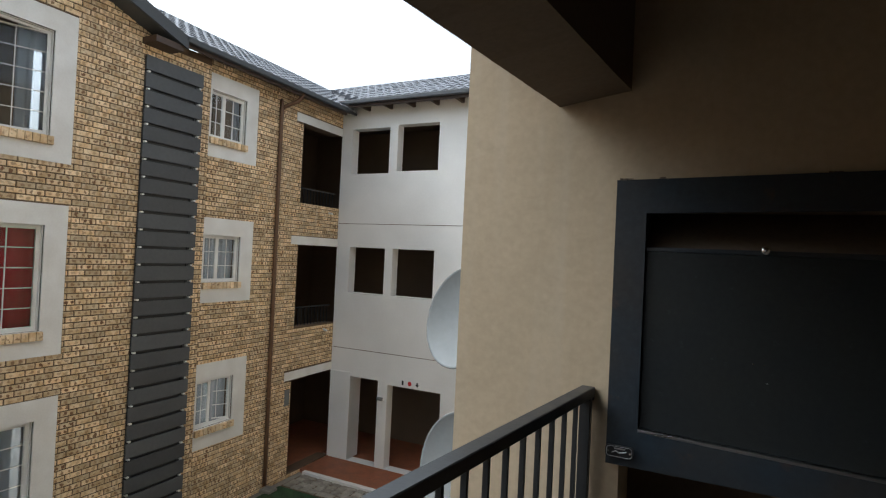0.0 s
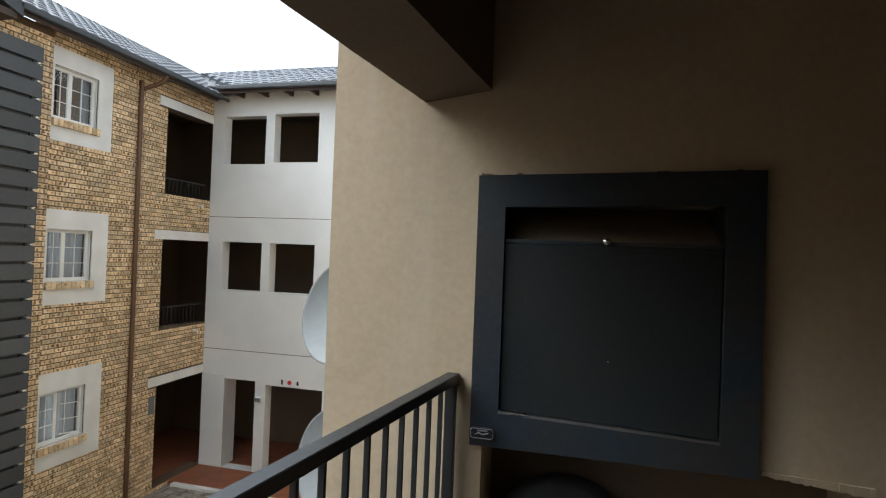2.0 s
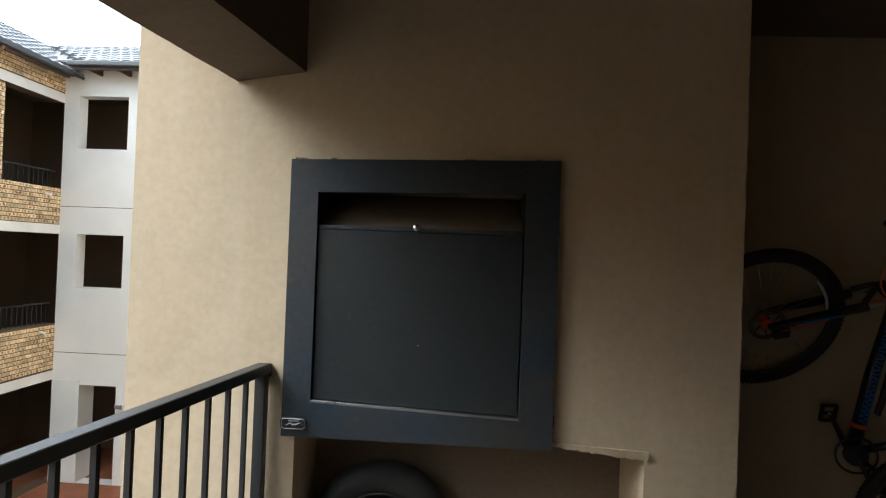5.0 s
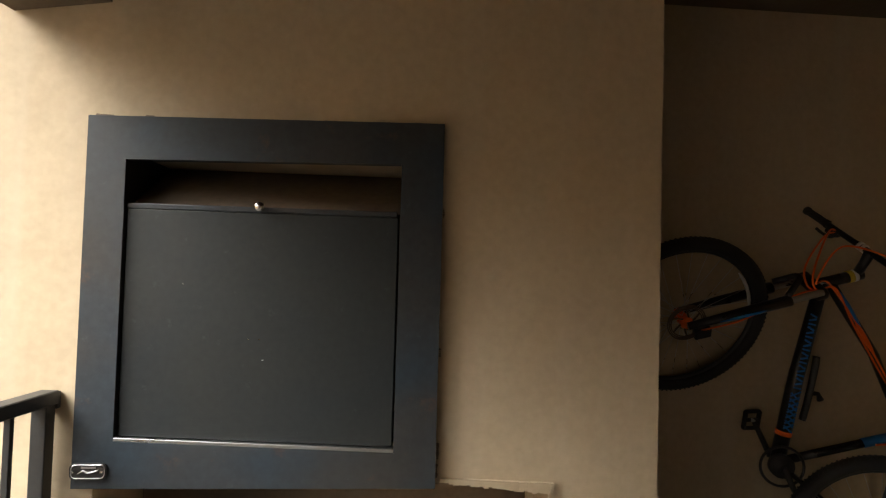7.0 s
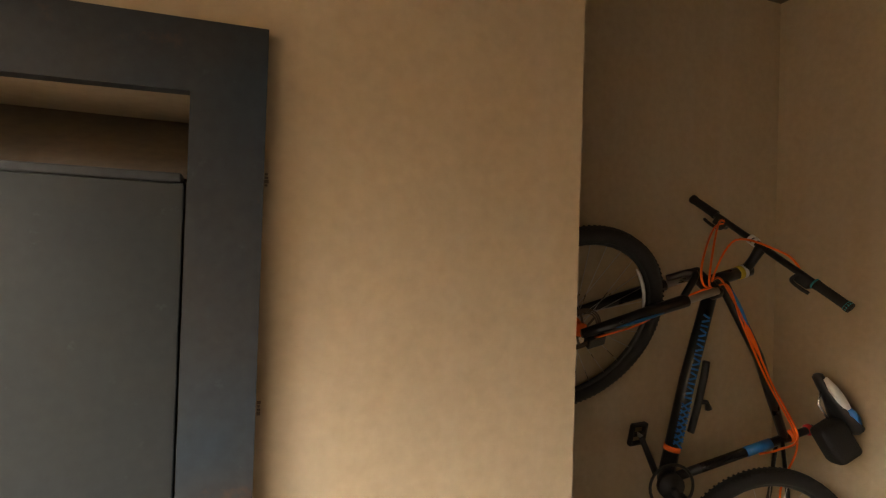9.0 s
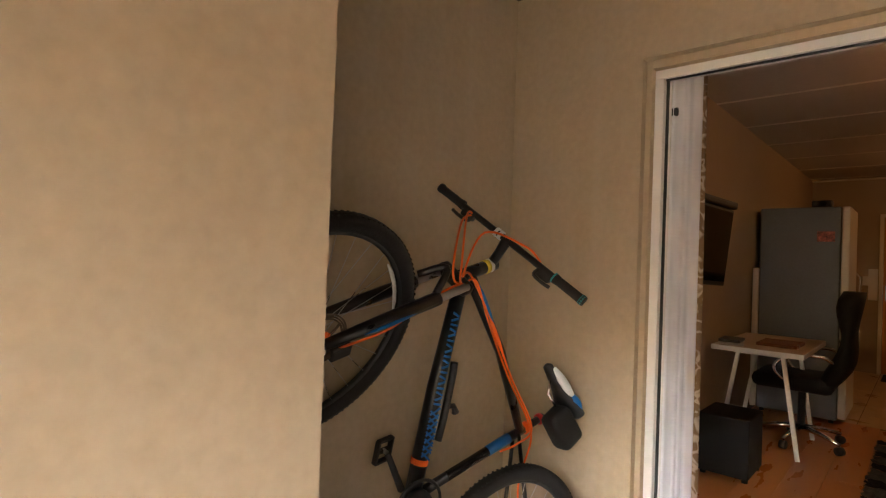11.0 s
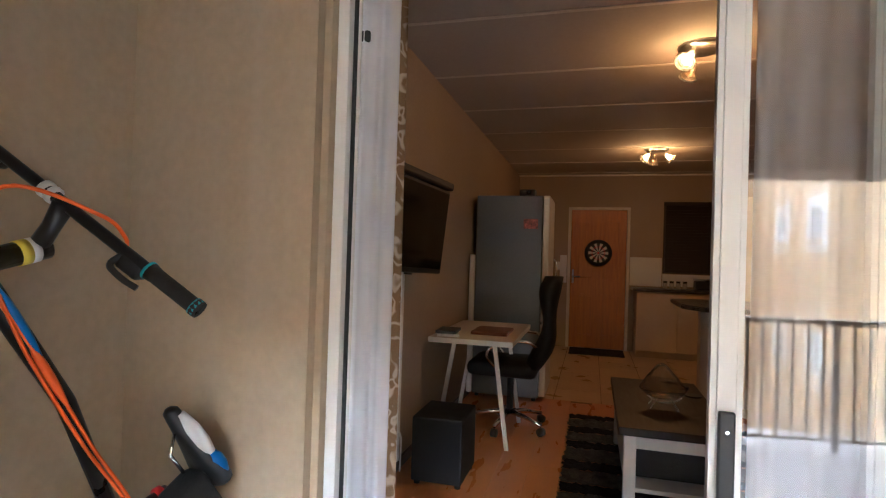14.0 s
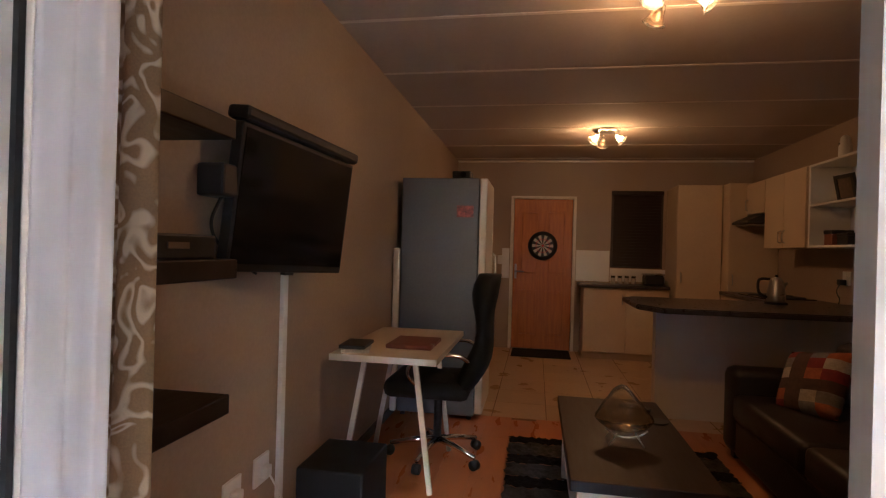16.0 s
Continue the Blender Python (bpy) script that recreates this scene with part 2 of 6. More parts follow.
M_LACE = cloth_sheer("thin_lace", (0.50, 0.54, 0.58), 0.42)
M_RED = material("red_curtain", (0.42, 0.012, 0.018), 0.85, vary=0.1, grain=120)
M_DAMASK = damask_material()
M_VINYL = material("matt_black_vinyl", (0.007, 0.007, 0.0075), 0.7, vary=0.12, grain=160, blotch=10, bump=0.2, spec=0.3)
M_TYRE = material("black_rubber", (0.016, 0.015, 0.014), 0.75, vary=0.15, grain=160, blotch=20, bump=0.4)
M_FRAME = material("black_frame_paint", (0.012, 0.012, 0.013), 0.3, vary=0.05, bump=0)
M_BLUE = material("blue_paint", (0.01, 0.17, 0.55), 0.35, vary=0.05, bump=0)
M_ORANGE = material("orange_cable", (0.95, 0.15, 0.008), 0.45, vary=0.05, bump=0)
M_TEAL = material("teal_rubber", (0.02, 0.30, 0.36), 0.6, vary=0.05)
M_WHITE = material("white_plastic", (0.78, 0.78, 0.76), 0.4, vary=0.03, bump=0.03)
M_YELLOW = material("yellow_sticker", (0.75, 0.6, 0.05), 0.5, vary=0.04)
M_LAMINATE = material("orange_laminate", (0.55, 0.195, 0.05), 0.30, spread=0.06, vary=0.04, grain=18, blotch=3, bump=0, stretch=(1, 4, 1), per="object", second=(0.48, 0.165, 0.042))
M_FTILE = material("beige_floor_tile", (0.58, 0.42, 0.24), 0.3, vary=0.06, grain=20, blotch=4, bump=0.05, per="object", spread=0.08)
M_GROUT = material("brown_grout", (0.22, 0.13, 0.07), 0.9)
M_CEIL = material("white_ceiling_board", (0.47, 0.42, 0.36), 0.85, vary=0.03, grain=40, blotch=1.2, bump=0.1)
M_STRIP = material("white_cover_strip", (0.72, 0.67, 0.58), 0.6, vary=0.03)
M_DOOR = material("varnished_pine", (0.52, 0.19, 0.022), 0.5, vary=0.05, grain=14, blotch=5, bump=0.02, stretch=(6, 6, 0.6), second=(0.40, 0.135, 0.016))
M_FRIDGE = material("grey_fridge_steel", (0.14, 0.148, 0.165), 0.42, metal=0.4, vary=0.05, grain=50)
M_CUPB = material("cream_melamine", (0.60, 0.48, 0.32), 0.4, vary=0.03, grain=30, bump=0.03)
M_COUNTER = material("dark_granite_top", (0.06, 0.045, 0.038), 0.3, vary=0.25, grain=120, blotch=30, bump=0.05)
M_BIRCH = material("pale_desk_top", (0.62, 0.52, 0.40), 0.4, vary=0.05, grain=20, stretch=(1, 6, 1))
M_LEATHER = material("dark_brown_leather", (0.022, 0.013, 0.010), 0.42, vary=0.15, grain=80, blotch=6, bump=0.3)
M_WENGE = material("wenge_veneer", (0.030, 0.015, 0.009), 0.42, vary=0.15, grain=25, blotch=6, stretch=(1, 8, 1), bump=0.05, spec=0.25)
M_RUG_D = material("black_brown_shag", (0.02, 0.015, 0.012), 1.0, vary=0.3, grain=180, blotch=20, bump=0.8, depth=0.02)
M_RUG_L = material("taupe_shag", (0.20, 0.165, 0.14), 1.0, vary=0.3, grain=180, blotch=20, bump=0.8, depth=0.02)
M_COBBLE = material("flagstone", (0.34, 0.31, 0.26), 0.9, vary=0.15, grain=40, blotch=8, bump=0.4, per="object")
M_GRASS = material("green_lawn", (0.035, 0.085, 0.03), 1.0, vary=0.25, grain=90, blotch=6, bump=0.8, depth=0.03)
M_TERRA = material("terracotta_tile", (0.33, 0.12, 0.06), 0.55, vary=0.15, grain=30, blotch=4, bump=0.1)
M_EARTH = material("grey_paving", (0.28, 0.25, 0.21), 0.95, vary=0.2, grain=30, blotch=1, bump=0.4)
M_DISH = material("grey_dish_enamel", (0.16, 0.17, 0.17), 0.6, vary=0.05, grain=20, blotch=3)
M_BAR = material("pale_bar_paint", (0.78, 0.75, 0.70), 0.6, vary=0.03, grain=40, blotch=2, bump=0.1)
# Unseen balcony floor, coloured very dark so that it bounces little light.
M_DARK_FLOOR = material("bounce_cutting_dark_floor", (0.055, 0.042, 0.032), 0.85, vary=0.12, grain=30, blotch=2)
M_BULB = emitter("warm_bulb", (1.0, 0.58, 0.22), 6.0)
M_FROST = glass_material("frosted_shade", 0.25, (1.0, 0.9, 0.75))
M_PAPER = material("printed_paper", (0.55, 0.52, 0.47), 0.6, vary=0.2, grain=60, blotch=25)
M_BROWNCASE = material("brown_leather_case", (0.20, 0.065, 0.025), 0.5, vary=0.12, grain=60)
M_REDSIGN = material("red_sign_ink", (0.55, 0.02, 0.02), 0.5, vary=0.03)
M_PHOTO = material("photo_print", (0.50, 0.13, 0.09), 0.35, vary=0.25, grain=60, blotch=30, second=(0.08, 0.03, 0.03))
M_AMBER = glass_material("ribbed_amber_glass", 0.12, (1.0, 0.86, 0.62))


# ---- mesh helpers ----
def part(name, bm, mat, parent=None, label="", smooth=False):
    """One mesh object, under a thing or part if parent is given."""
    me = bpy.data.meshes.new(name)
    bm.to_mesh(me)
    bm.free()
    for m in (mat if isinstance(mat, (list, tuple)) else [mat]):
        me.materials.append(m)
    if smooth:
        for p in me.polygons:
            p.use_smooth = True
    ob = new(name, me)
    if parent:
        ob.parent = parent
        ob.matrix_parent_inverse = parent.matrix_world.inverted() if False else Matrix.Translation(-parent.location)
    if label:
        ob["label"] = label
    return ob


def thing(name, at, label, category, group="", kind=""):
    ob = new(name)
    ob.location = at
    ob.empty_display_size = 0.1
    return tagged(ob, label, category, group, kind)


def box(x0, x1, y0, y1, z0, z1, c=0.0, bm=None, m=None):
    """A box, with its edges rounded by c."""
    t = bmesh.new()
    bmesh.ops.create_cube(t, size=1, matrix=Matrix.LocRotScale(((x0 + x1) / 2, (y0 + y1) / 2, (z0 + z1) / 2), None, (abs(x1 - x0), abs(y1 - y0), abs(z1 - z0))))
    if c:
        bmesh.ops.bevel(t, geom=t.edges[:], offset=c, segments=2, affect='EDGES', profile=0.5)
    return merged(t, bm, m)


def merged(t, bm=None, m=None):
    if m is not None:
        bmesh.ops.transform(t, matrix=m, verts=t.verts)
    if bm is None:
        return t
    me = bpy.data.meshes.new("tmp")
    t.to_mesh(me)
    t.free()
    bm.from_mesh(me)
    bpy.data.meshes.remove(me)
    return bm


def rod(p0, p1, r, seg=12, r2=None, bm=None):
    p0, p1 = Vector(p0), Vector(p1)
    d = p1 - p0
    t = bmesh.new()
    bmesh.ops.create_cone(t, cap_ends=True, segments=seg, radius1=r, radius2=r if r2 is None else r2, depth=d.length,
                          matrix=Matrix.Translation((p0 + p1) / 2) @ d.to_track_quat('Z', 'Y').to_matrix().to_4x4())
    return merged(t, bm)


def tube(pts, r, seg=8, bm=None, closed=False):
    """A round tube along points."""
    t = bm or bmesh.new()
    pts = [Vector(p) for p in pts]
    n, rings, up = len(pts), [], None
    for i, p in enumerate(pts):
        a, b = (pts[i - 1], pts[(i + 1) % n]) if closed else (pts[max(0, i - 1)], pts[min(n - 1, i + 1)])
        d = (b - a).normalized()
        if up is None:
            up = d.orthogonal().normalized()
        up = (up - d * up.dot(d)).normalized()
        side = d.cross(up)
        rr = r[i] if isinstance(r, (list, tuple)) else r
        rings.append([t.verts.new(p + rr * (math.cos(k * math.tau / seg) * up + math.sin(k * math.tau / seg) * side)) for k in range(seg)])
    for i in range(n if closed else n - 1):
        a, b = rings[i], rings[(i + 1) % n]
        for k in range(seg):
            t.faces.new((a[k], a[(k + 1) % seg], b[(k + 1) % seg], b[k]))
    if not closed:
        t.faces.new(rings[0][::-1])
        t.faces.new(rings[-1])
    return t


def smooth_path(pts, steps=6):
    """Catmull-Rom points through pts."""
    P = [Vector(p) for p in pts]
    P = [2 * P[0] - P[1]] + P + [2 * P[-1] - P[-2]]
    out = []
    for i in range(1, len(P) - 2):
        for s in range(steps):
            u = s / steps
            a, b, c, d = P[i - 1], P[i], P[i + 1], P[i + 2]
            out.append(0.5 * (2 * b + (c - a) * u + (2 * a - 5 * b + 4 * c - d) * u * u + (3 * b - a - 3 * c + d) * u ** 3))
    return out + [P[-2]]


def lathe(profile, seg=24, m=None, bm=None):
    """A solid of revolution about z from (radius, height) pairs."""
    t = bmesh.new()
    rings = [[t.verts.new((r * math.cos(k * math.tau / seg), r * math.sin(k * math.tau / seg), z)) for k in range(seg)] for r, z in profile]
    for a, b in zip(rings, rings[1:]):
        for k in range(seg):
            t.faces.new((a[k], a[(k + 1) % seg], b[(k + 1) % seg], b[k]))
    t.faces.new(rings[0][::-1])
    t.faces.new(rings[-1])
    bmesh.ops.remove_doubles(t, verts=t.verts, dist=1e-5)
    return merged(t, bm, m)


def slab(axis, w0, w1, u0, u1, z0, z1, holes=()):
    """A wall between w0 and w1 along axis ('x' or 'y'), over u and z, with rectangular holes (u0, u1, z0, z1) right through."""
    us = sorted({u0, u1, *[v for h in holes for v in h[:2] if u0 < v < u1]})
    zs = sorted({z0, z1, *[v for h in holes for v in h[2:] if z0 < v < z1]})

    def solid(i, j):
        if not (0 <= i < len(us) - 1 and 0 <= j < len(zs) - 1):
            return False
        u, z = (us[i] + us[i + 1]) / 2, (zs[j] + zs[j + 1]) / 2
        return not any(a < u < b and c < z < d for a, b, c, d in holes)
    t = bmesh.new()

    def quad(*p):
        t.faces.new([t.verts.new((w, u, z) if axis == 'x' else (u, w, z)) for w, u, z in p])
    for i in range(len(us) - 1):
        for j in range(len(zs) - 1):
            if solid(i, j):
                a, b, c, d = us[i], us[i + 1], zs[j], zs[j + 1]
                quad((w0, a, c), (w0, b, c), (w0, b, d), (w0, a, d))
                quad((w1, a, c), (w1, b, c), (w1, b, d), (w1, a, d))
                for q, ni, nj in ((((w0, a, c), (w1, a, c), (w1, a, d), (w0, a, d)), i - 1, j), (((w0, b, c), (w1, b, c), (w1, b, d), (w0, b, d)), i + 1, j),
                                  (((w0, a, c), (w1, a, c), (w1, b, c), (w0, b, c)), i, j - 1), (((w0, a, d), (w1, a, d), (w1, b, d), (w0, b, d)), i, j + 1)):
                    if not solid(ni, nj):
                        quad(*q)
    bmesh.ops.remove_doubles(t, verts=t.verts, dist=1e-5)
    bmesh.ops.recalc_face_normals(t, faces=t.faces)
    return t


def structure(name, bm, mat, label, category="wall", smooth=False):
    return tagged(part(name, bm, mat, smooth=smooth), label, category, "", "structure")


def frame_bm(axis, w0, w1, u0, u1, z0, z1, b):
    return slab(axis, w0, w1, u0, u1, z0, z1, [(u0 + b, u1 - b, z0 + b, z1 - b)])


def wavy(p0, p1, z0, z1, folds, amp, seed, taper=0.0, nz=14, thick=0.004):
    """A hanging cloth with folds, from p0 to p1 in plan."""
    rnd = random.Random(seed)
    ph = [rnd.uniform(0, 6.3) for _ in range(4)]
    d = Vector((p1[0] - p0[0], p1[1] - p0[1], 0))
    nrm = Vector((-d.y, d.x, 0)).normalized()
    t, nu, rows = bmesh.new(), folds * 8, []
    for j in range(nz + 1):
        v, row = j / nz, []
        for i in range(nu + 1):
            u = i / nu
            w = 1 + taper * (1 - v)
            o = amp * (math.sin(u * folds * math.tau + ph[0] + 0.6 * math.sin(3 * v + ph[1])) + 0.35 * math.sin(u * folds * 1.7 * math.tau + ph[2] + v)) * (0.6 + 0.4 * (1 - v))
            p = Vector((*p0, 0)) + d * (0.5 + (u - 0.5) * w) + nrm * o
            row.append(t.verts.new((p.x, p.y, z0 + (z1 - z0) * v)))
        rows.append(row)
    for a, b in zip(rows, rows[1:]):
        for i in range(nu):
            t.faces.new((a[i], a[i + 1], b[i + 1], b[i]))
    bmesh.ops.solidify(t, geom=t.faces[:], thickness=thick)
    return t

# ---- balcony shell ----
BAL_Z, BAL_S, EAST_X, RECESS_Y = -0.15, -1.9, 2.825, 2.64
NICHE = (-0.42, 0.94, BAL_Z, 0.62)
HEARTH = (-0.37, 0.47, 0.74, 1.60)
structure("wall_north", slab('y', 1.93, 2.25, -1.12, 1.287, BAL_Z - 3.6, 5.2, [NICHE, HEARTH]), M_PLASTER, "beige plastered balcony wall around the built-in grill")
# Dark brown here paints in the shade at the back of the niche.
structure("wall_chimney", slab('y', 2.25, RECESS_Y, -1.12, 1.287, BAL_Z - 3.6, 5.2), M_SHADE_BROWN, "chimney breast behind the grill, darkened for the shade in the niche")
structure("wall_recess", slab('y', RECESS_Y, 2.85, -1.11, EAST_X, BAL_Z - 3.6, 5.2), M_PLASTER, "beige plastered recess wall behind the bicycle")
DOOR_Y0, DOOR_Y1, DOOR_Z = -0.56, 2.04, 2.12
structure("wall_east", slab('x', EAST_X, 3.03, BAL_S, 2.85, BAL_Z, 2.56, [(DOOR_Y0, DOOR_Y1, -0.02, DOOR_Z)]), M_PLASTER, "beige plastered wall with the sliding door opening")
# Unseen south wall, added close by and dark to hold back light and bounce.
structure("wall_south", slab('y', BAL_S - 0.2, BAL_S, -1.42, 3.03, BAL_Z, 2.56), M_SHADE_BROWN, "unseen dark wall added to cut light in the balcony")
structure("floor_balcony", box(-1.42, EAST_X, BAL_S, 1.93, BAL_Z - 0.2, BAL_Z), M_DARK_FLOOR, "unseen balcony floor coloured dark to cut bounced light", "floor")
structure("floor_recess", box(1.287, EAST_X, 1.93, RECESS_Y, BAL_Z - 0.2, BAL_Z), M_DARK_FLOOR, "recess floor coloured dark to cut bounced light", "floor")
# The ceiling's shade is in its dark brown.
structure("ceiling_balcony", box(-1.15, EAST_X, BAL_S, RECESS_Y, 2.52, 2.7), M_SHADE_BROWN, "balcony ceiling in a brown darkened for its shade", "ceiling")


EDGE = 0.14


def rough_beam():
    """Edge beam with an uneven plaster arris."""
    t, rnd, n, rings = bmesh.new(), random.Random(4), 60, []
    for i in range(n + 1):
        y = 1.93 - i * 3.83 / n
        e = 0.008 * noise.noise((y * 3, 0, 0)) + 0.004 * rnd.uniform(-1, 1)
        rings.append([t.verts.new(p) for p in ((-0.71 - e - EDGE * i * 3.83 / n, y, 2.01 + e), (-0.43 - EDGE * i * 3.83 / n, y, 2.052 + 0.4 * e), (-0.43 - EDGE * i * 3.83 / n, y, 2.7), (-0.71 - EDGE * i * 3.83 / n, y, 2.7), (-0.712 - e - EDGE * i * 3.83 / n, y, 2.025 + e))])
    for a, b in zip(rings, rings[1:]):
        for k in range(5):
            t.faces.new((a[k], a[(k + 1) % 5], b[(k + 1) % 5], b[k]))
    t.faces.new(rings[0])
    t.faces.new(rings[-1][::-1])
    bmesh.ops.recalc_face_normals(t, faces=t.faces)
    return t


# The beam takes the same brown, with its shade painted in.
structure("beam", rough_beam(), M_SHADE_BROWN, "plastered edge beam over the balcony railing", "beam")
structure("wall_above", box(-0.71, 3.03, BAL_S - 0.2, 1.93, 2.7, 5.2), M_PLASTER, "plastered wall of the floor above")

# rough plaster lip at the niche's top edge
lip = bmesh.new()
rnd = random.Random(8)
for i in range(26):
    x = 0.60 + i * 0.0135
    box(x, x + 0.015, 1.921 - 0.004 * rnd.random(), 1.94, 0.620 - 0.036 * i / 25 + 0.006 * rnd.random(), 0.636 - 0.014 * i / 25, 0, lip)
tagged(part("plaster_lip", lip, M_PLASTER), "ragged plaster edge over the wood niche", "trim", "", "structure")


# ---- built-in grill ----
def grill():
    g = thing("built_in_braai", (0.06, 1.93, 0.6), "black steel built-in grill with its door shut", "built-in grill")
    x0, x1, z0, z1 = -0.465, 0.583, 0.615, 1.72
    b = 0.115

    def sag(p):
        return p.z - 0.03 * (p.x + 0.356) / 0.81
    fb = slab('y', 1.898, 1.93, x0, x1, z0, z1, [(x0 + b - 0.004, x1 - 0.128, z0 + 0.135, z1 - 0.128)])
    for v in fb.verts:
        if v.co.z > 1.5:
            v.co.z -= 0.022 * (x1 - v.co.x) / (x1 - x0)
        if 0.7 < v.co.z < 0.8:
            v.co.z = sag(v.co)
    part("front_frame", fb, M_RUSTY, g, "worn dark steel surround")
    hx0, hx1, hz0, hz1 = -0.356, 0.455, 0.755, 1.592
    liner = bmesh.new()
    box(-0.368, hx0, 1.932, 2.24, 0.742, 1.598, 0, liner)
    box(hx1, 0.468, 1.932, 2.24, 0.742, 1.598, 0, liner)
    box(hx0, hx1, 1.932, 2.24, 0.742, hz0 - 0.004, 0, liner)
    part("liner", liner, M_BRAAI, g)
    t = bmesh.new()
    v = [t.verts.new(p) for p in ((hx0, 1.945, 1.44), (hx1, 1.945, 1.44), (hx1, 2.22, 1.60), (hx0, 2.22, 1.60), (hx0, 1.95, 1.435), (hx1, 1.95, 1.435), (hx1, 2.225, 1.595), (hx0, 2.225, 1.595))]
    for f in ((0, 1, 2, 3), (7, 6, 5, 4), (0, 4, 5, 1), (1, 5, 6, 2), (2, 6, 7, 3), (3, 7, 4, 0)):
        t.faces.new([v[i] for i in f])
    part("hood_plate", t, M_HOOD, g, "sooty sloping smoke plate")
    db = box(hx0 + 0.006, hx1 - 0.005, 1.912, 1.926, hz0 + 0.008, 1.428, 0.003)
    for v in db.verts:
        if v.co.z < 0.8:
            v.co.z = sag(v.co)
    d = part("door", db, M_BRAAI, g, "matt black drop-down grill door")
    part("top_lip", box(hx0 + 0.004, hx1 - 0.01, 1.912, 1.965, 1.428, 1.446, 0.004), M_RUSTY, d)
    kb = lathe([(0.007, 0), (0.007, 0.008), (0.014, 0.012), (0.016, 0.02), (0.012, 0.028), (0.001, 0.03)], 16, pose(0.037, 1.914, 1.445, 90))
    part("knob", kb, M_CHROME, d, "round chrome knob", True)
    lb = box(hx0, hx1, 1.899, 1.935, hz0 - 0.006, hz0 + 0.006, 0.002)
    for v in lb.verts:
        v.co.z = sag(v.co)
    part("ledge", lb, M_STEEL, g, "worn bright steel bottom edge")
    bc = Vector((x0 + 0.050, 1.89, z0 + 0.052))

    def outline(w, h, k=7):
        """Points round a plate with well rounded ends."""
        pts = []
        for cx, cz, a0 in ((w - k * 0.002, h - k * 0.002, 0), (-w + k * 0.002, h - k * 0.002, 90), (-w + k * 0.002, -h + k * 0.002, 180), (w - k * 0.002, -h + k * 0.002, 270)):
            for q in range(5):
                a = radians(a0 + q * 22.5)
                pts.append(bc + Vector((cx + k * 0.002 * math.cos(a), 0, cz + k * 0.002 * math.sin(a))))
        return pts
    t = bmesh.new()
    f0 = [t.verts.new(q) for q in outline(0.051, 0.023)]
    f1 = [t.verts.new(q + Vector((0, 0.008, 0))) for q in outline(0.051, 0.023)]
    t.faces.new(f0)
    t.faces.new(f1[::-1])
    for k in range(len(f0)):
        t.faces.new((f0[k], f1[k], f1[(k + 1) % len(f0)], f0[(k + 1) % len(f0)]))
    bmesh.ops.recalc_face_normals(t, faces=t.faces)
    p = part("badge", t, M_BLACK, g, "black maker's badge with a pale border")
    part("border", tube(outline(0.046, 0.019, 6), 0.0014, 5, closed=True), M_STEEL, p)
    part("emblem", tube([bc + Vector((dx, -0.001, dz)) for dx, dz in ((-0.028, -0.006), (-0.012, 0.003), (0.0, -0.003), (0.016, 0.0), (0.028, 0.005))], [0.001, 0.0025, 0.003, 0.0025, 0.001], 5), M_STEEL, p, "pale animal emblem drawn as a plain stroke")
    part("lettering", box(bc.x - 0.018, bc.x + 0.022, 1.888, 1.891, bc.z + 0.009, bc.z + 0.014), M_STEEL, p)
    for dx in (-0.040, 0.040):
        part("rivet", rod(bc + Vector((dx, 0.001, 0)), bc + Vector((dx, -0.004, 0)), 0.004, 8), M_CHROME, p)

    for dx, dz, w in ((0.014, 1.05, 0.006), (0.046, 1.05, 0.007), (0.058, 0.988, 0.005), (-0.18, 1.21, 0.004)):
        part("scratch", box(dx - w / 2, dx + w / 2, 1.9112, 1.9122, dz - 0.0012, dz + 0.0012), M_STEEL, d, "small bright scratch")


grill()
rnd = random.Random(15)
chips = bmesh.new()
for cx, cz, n in ((0.24, 1.718, 6), (0.505, 1.724, 3), (-0.43, 1.707, 7), (-0.30, 1.709, 3), (0.588, 1.45, 4), (0.589, 1.02, 4), (0.59, 0.72, 7), (0.588, 0.66, 6)):
    for k in range(n):
        along = (k - n / 2) * 0.007
        x, z = (cx + along, cz) if cz > 1.7 else (cx, cz + along)
        s = rnd.uniform(0.002, 0.0045)
        box(x - s, x + s, 1.925, 1.9312, z - s * 0.7, z + s * 0.7, 0, chips)
tagged(part("plaster_chips", chips, M_SHADE_BROWN), "chipped plaster round the steel surround", "trim", "", "structure")
tc_ = Vector((-0.085, 2.12, BAL_Z + 0.305))
tyre_thing = thing("car_tyre", (-0.085, 2.12, BAL_Z), "dark car wheel standing on edge in the niche", "wheel")


def ring_points(r, n, dy=0.0):
    return [tc_ + Vector((r * math.cos(k * math.tau / n), dy, r * math.sin(k * math.tau / n))) for k in range(n)]


part("tyre", tube(ring_points(0.235, 48), 0.07, 14, closed=True), M_TYRE, tyre_thing, "", True)
part("rim", tube(ring_points(0.185, 40, -0.055), 0.006, 6, closed=True), M_BLACK, tyre_thing, "black rim edge", True)
part("disc", lathe([(0.19, 0.0), (0.15, -0.03), (0.06, -0.015), (0.001, -0.012)], 30, Matrix.Translation(tc_) @ pose(0, 0, 0, 90)), M_BLACK, tyre_thing, "", True)


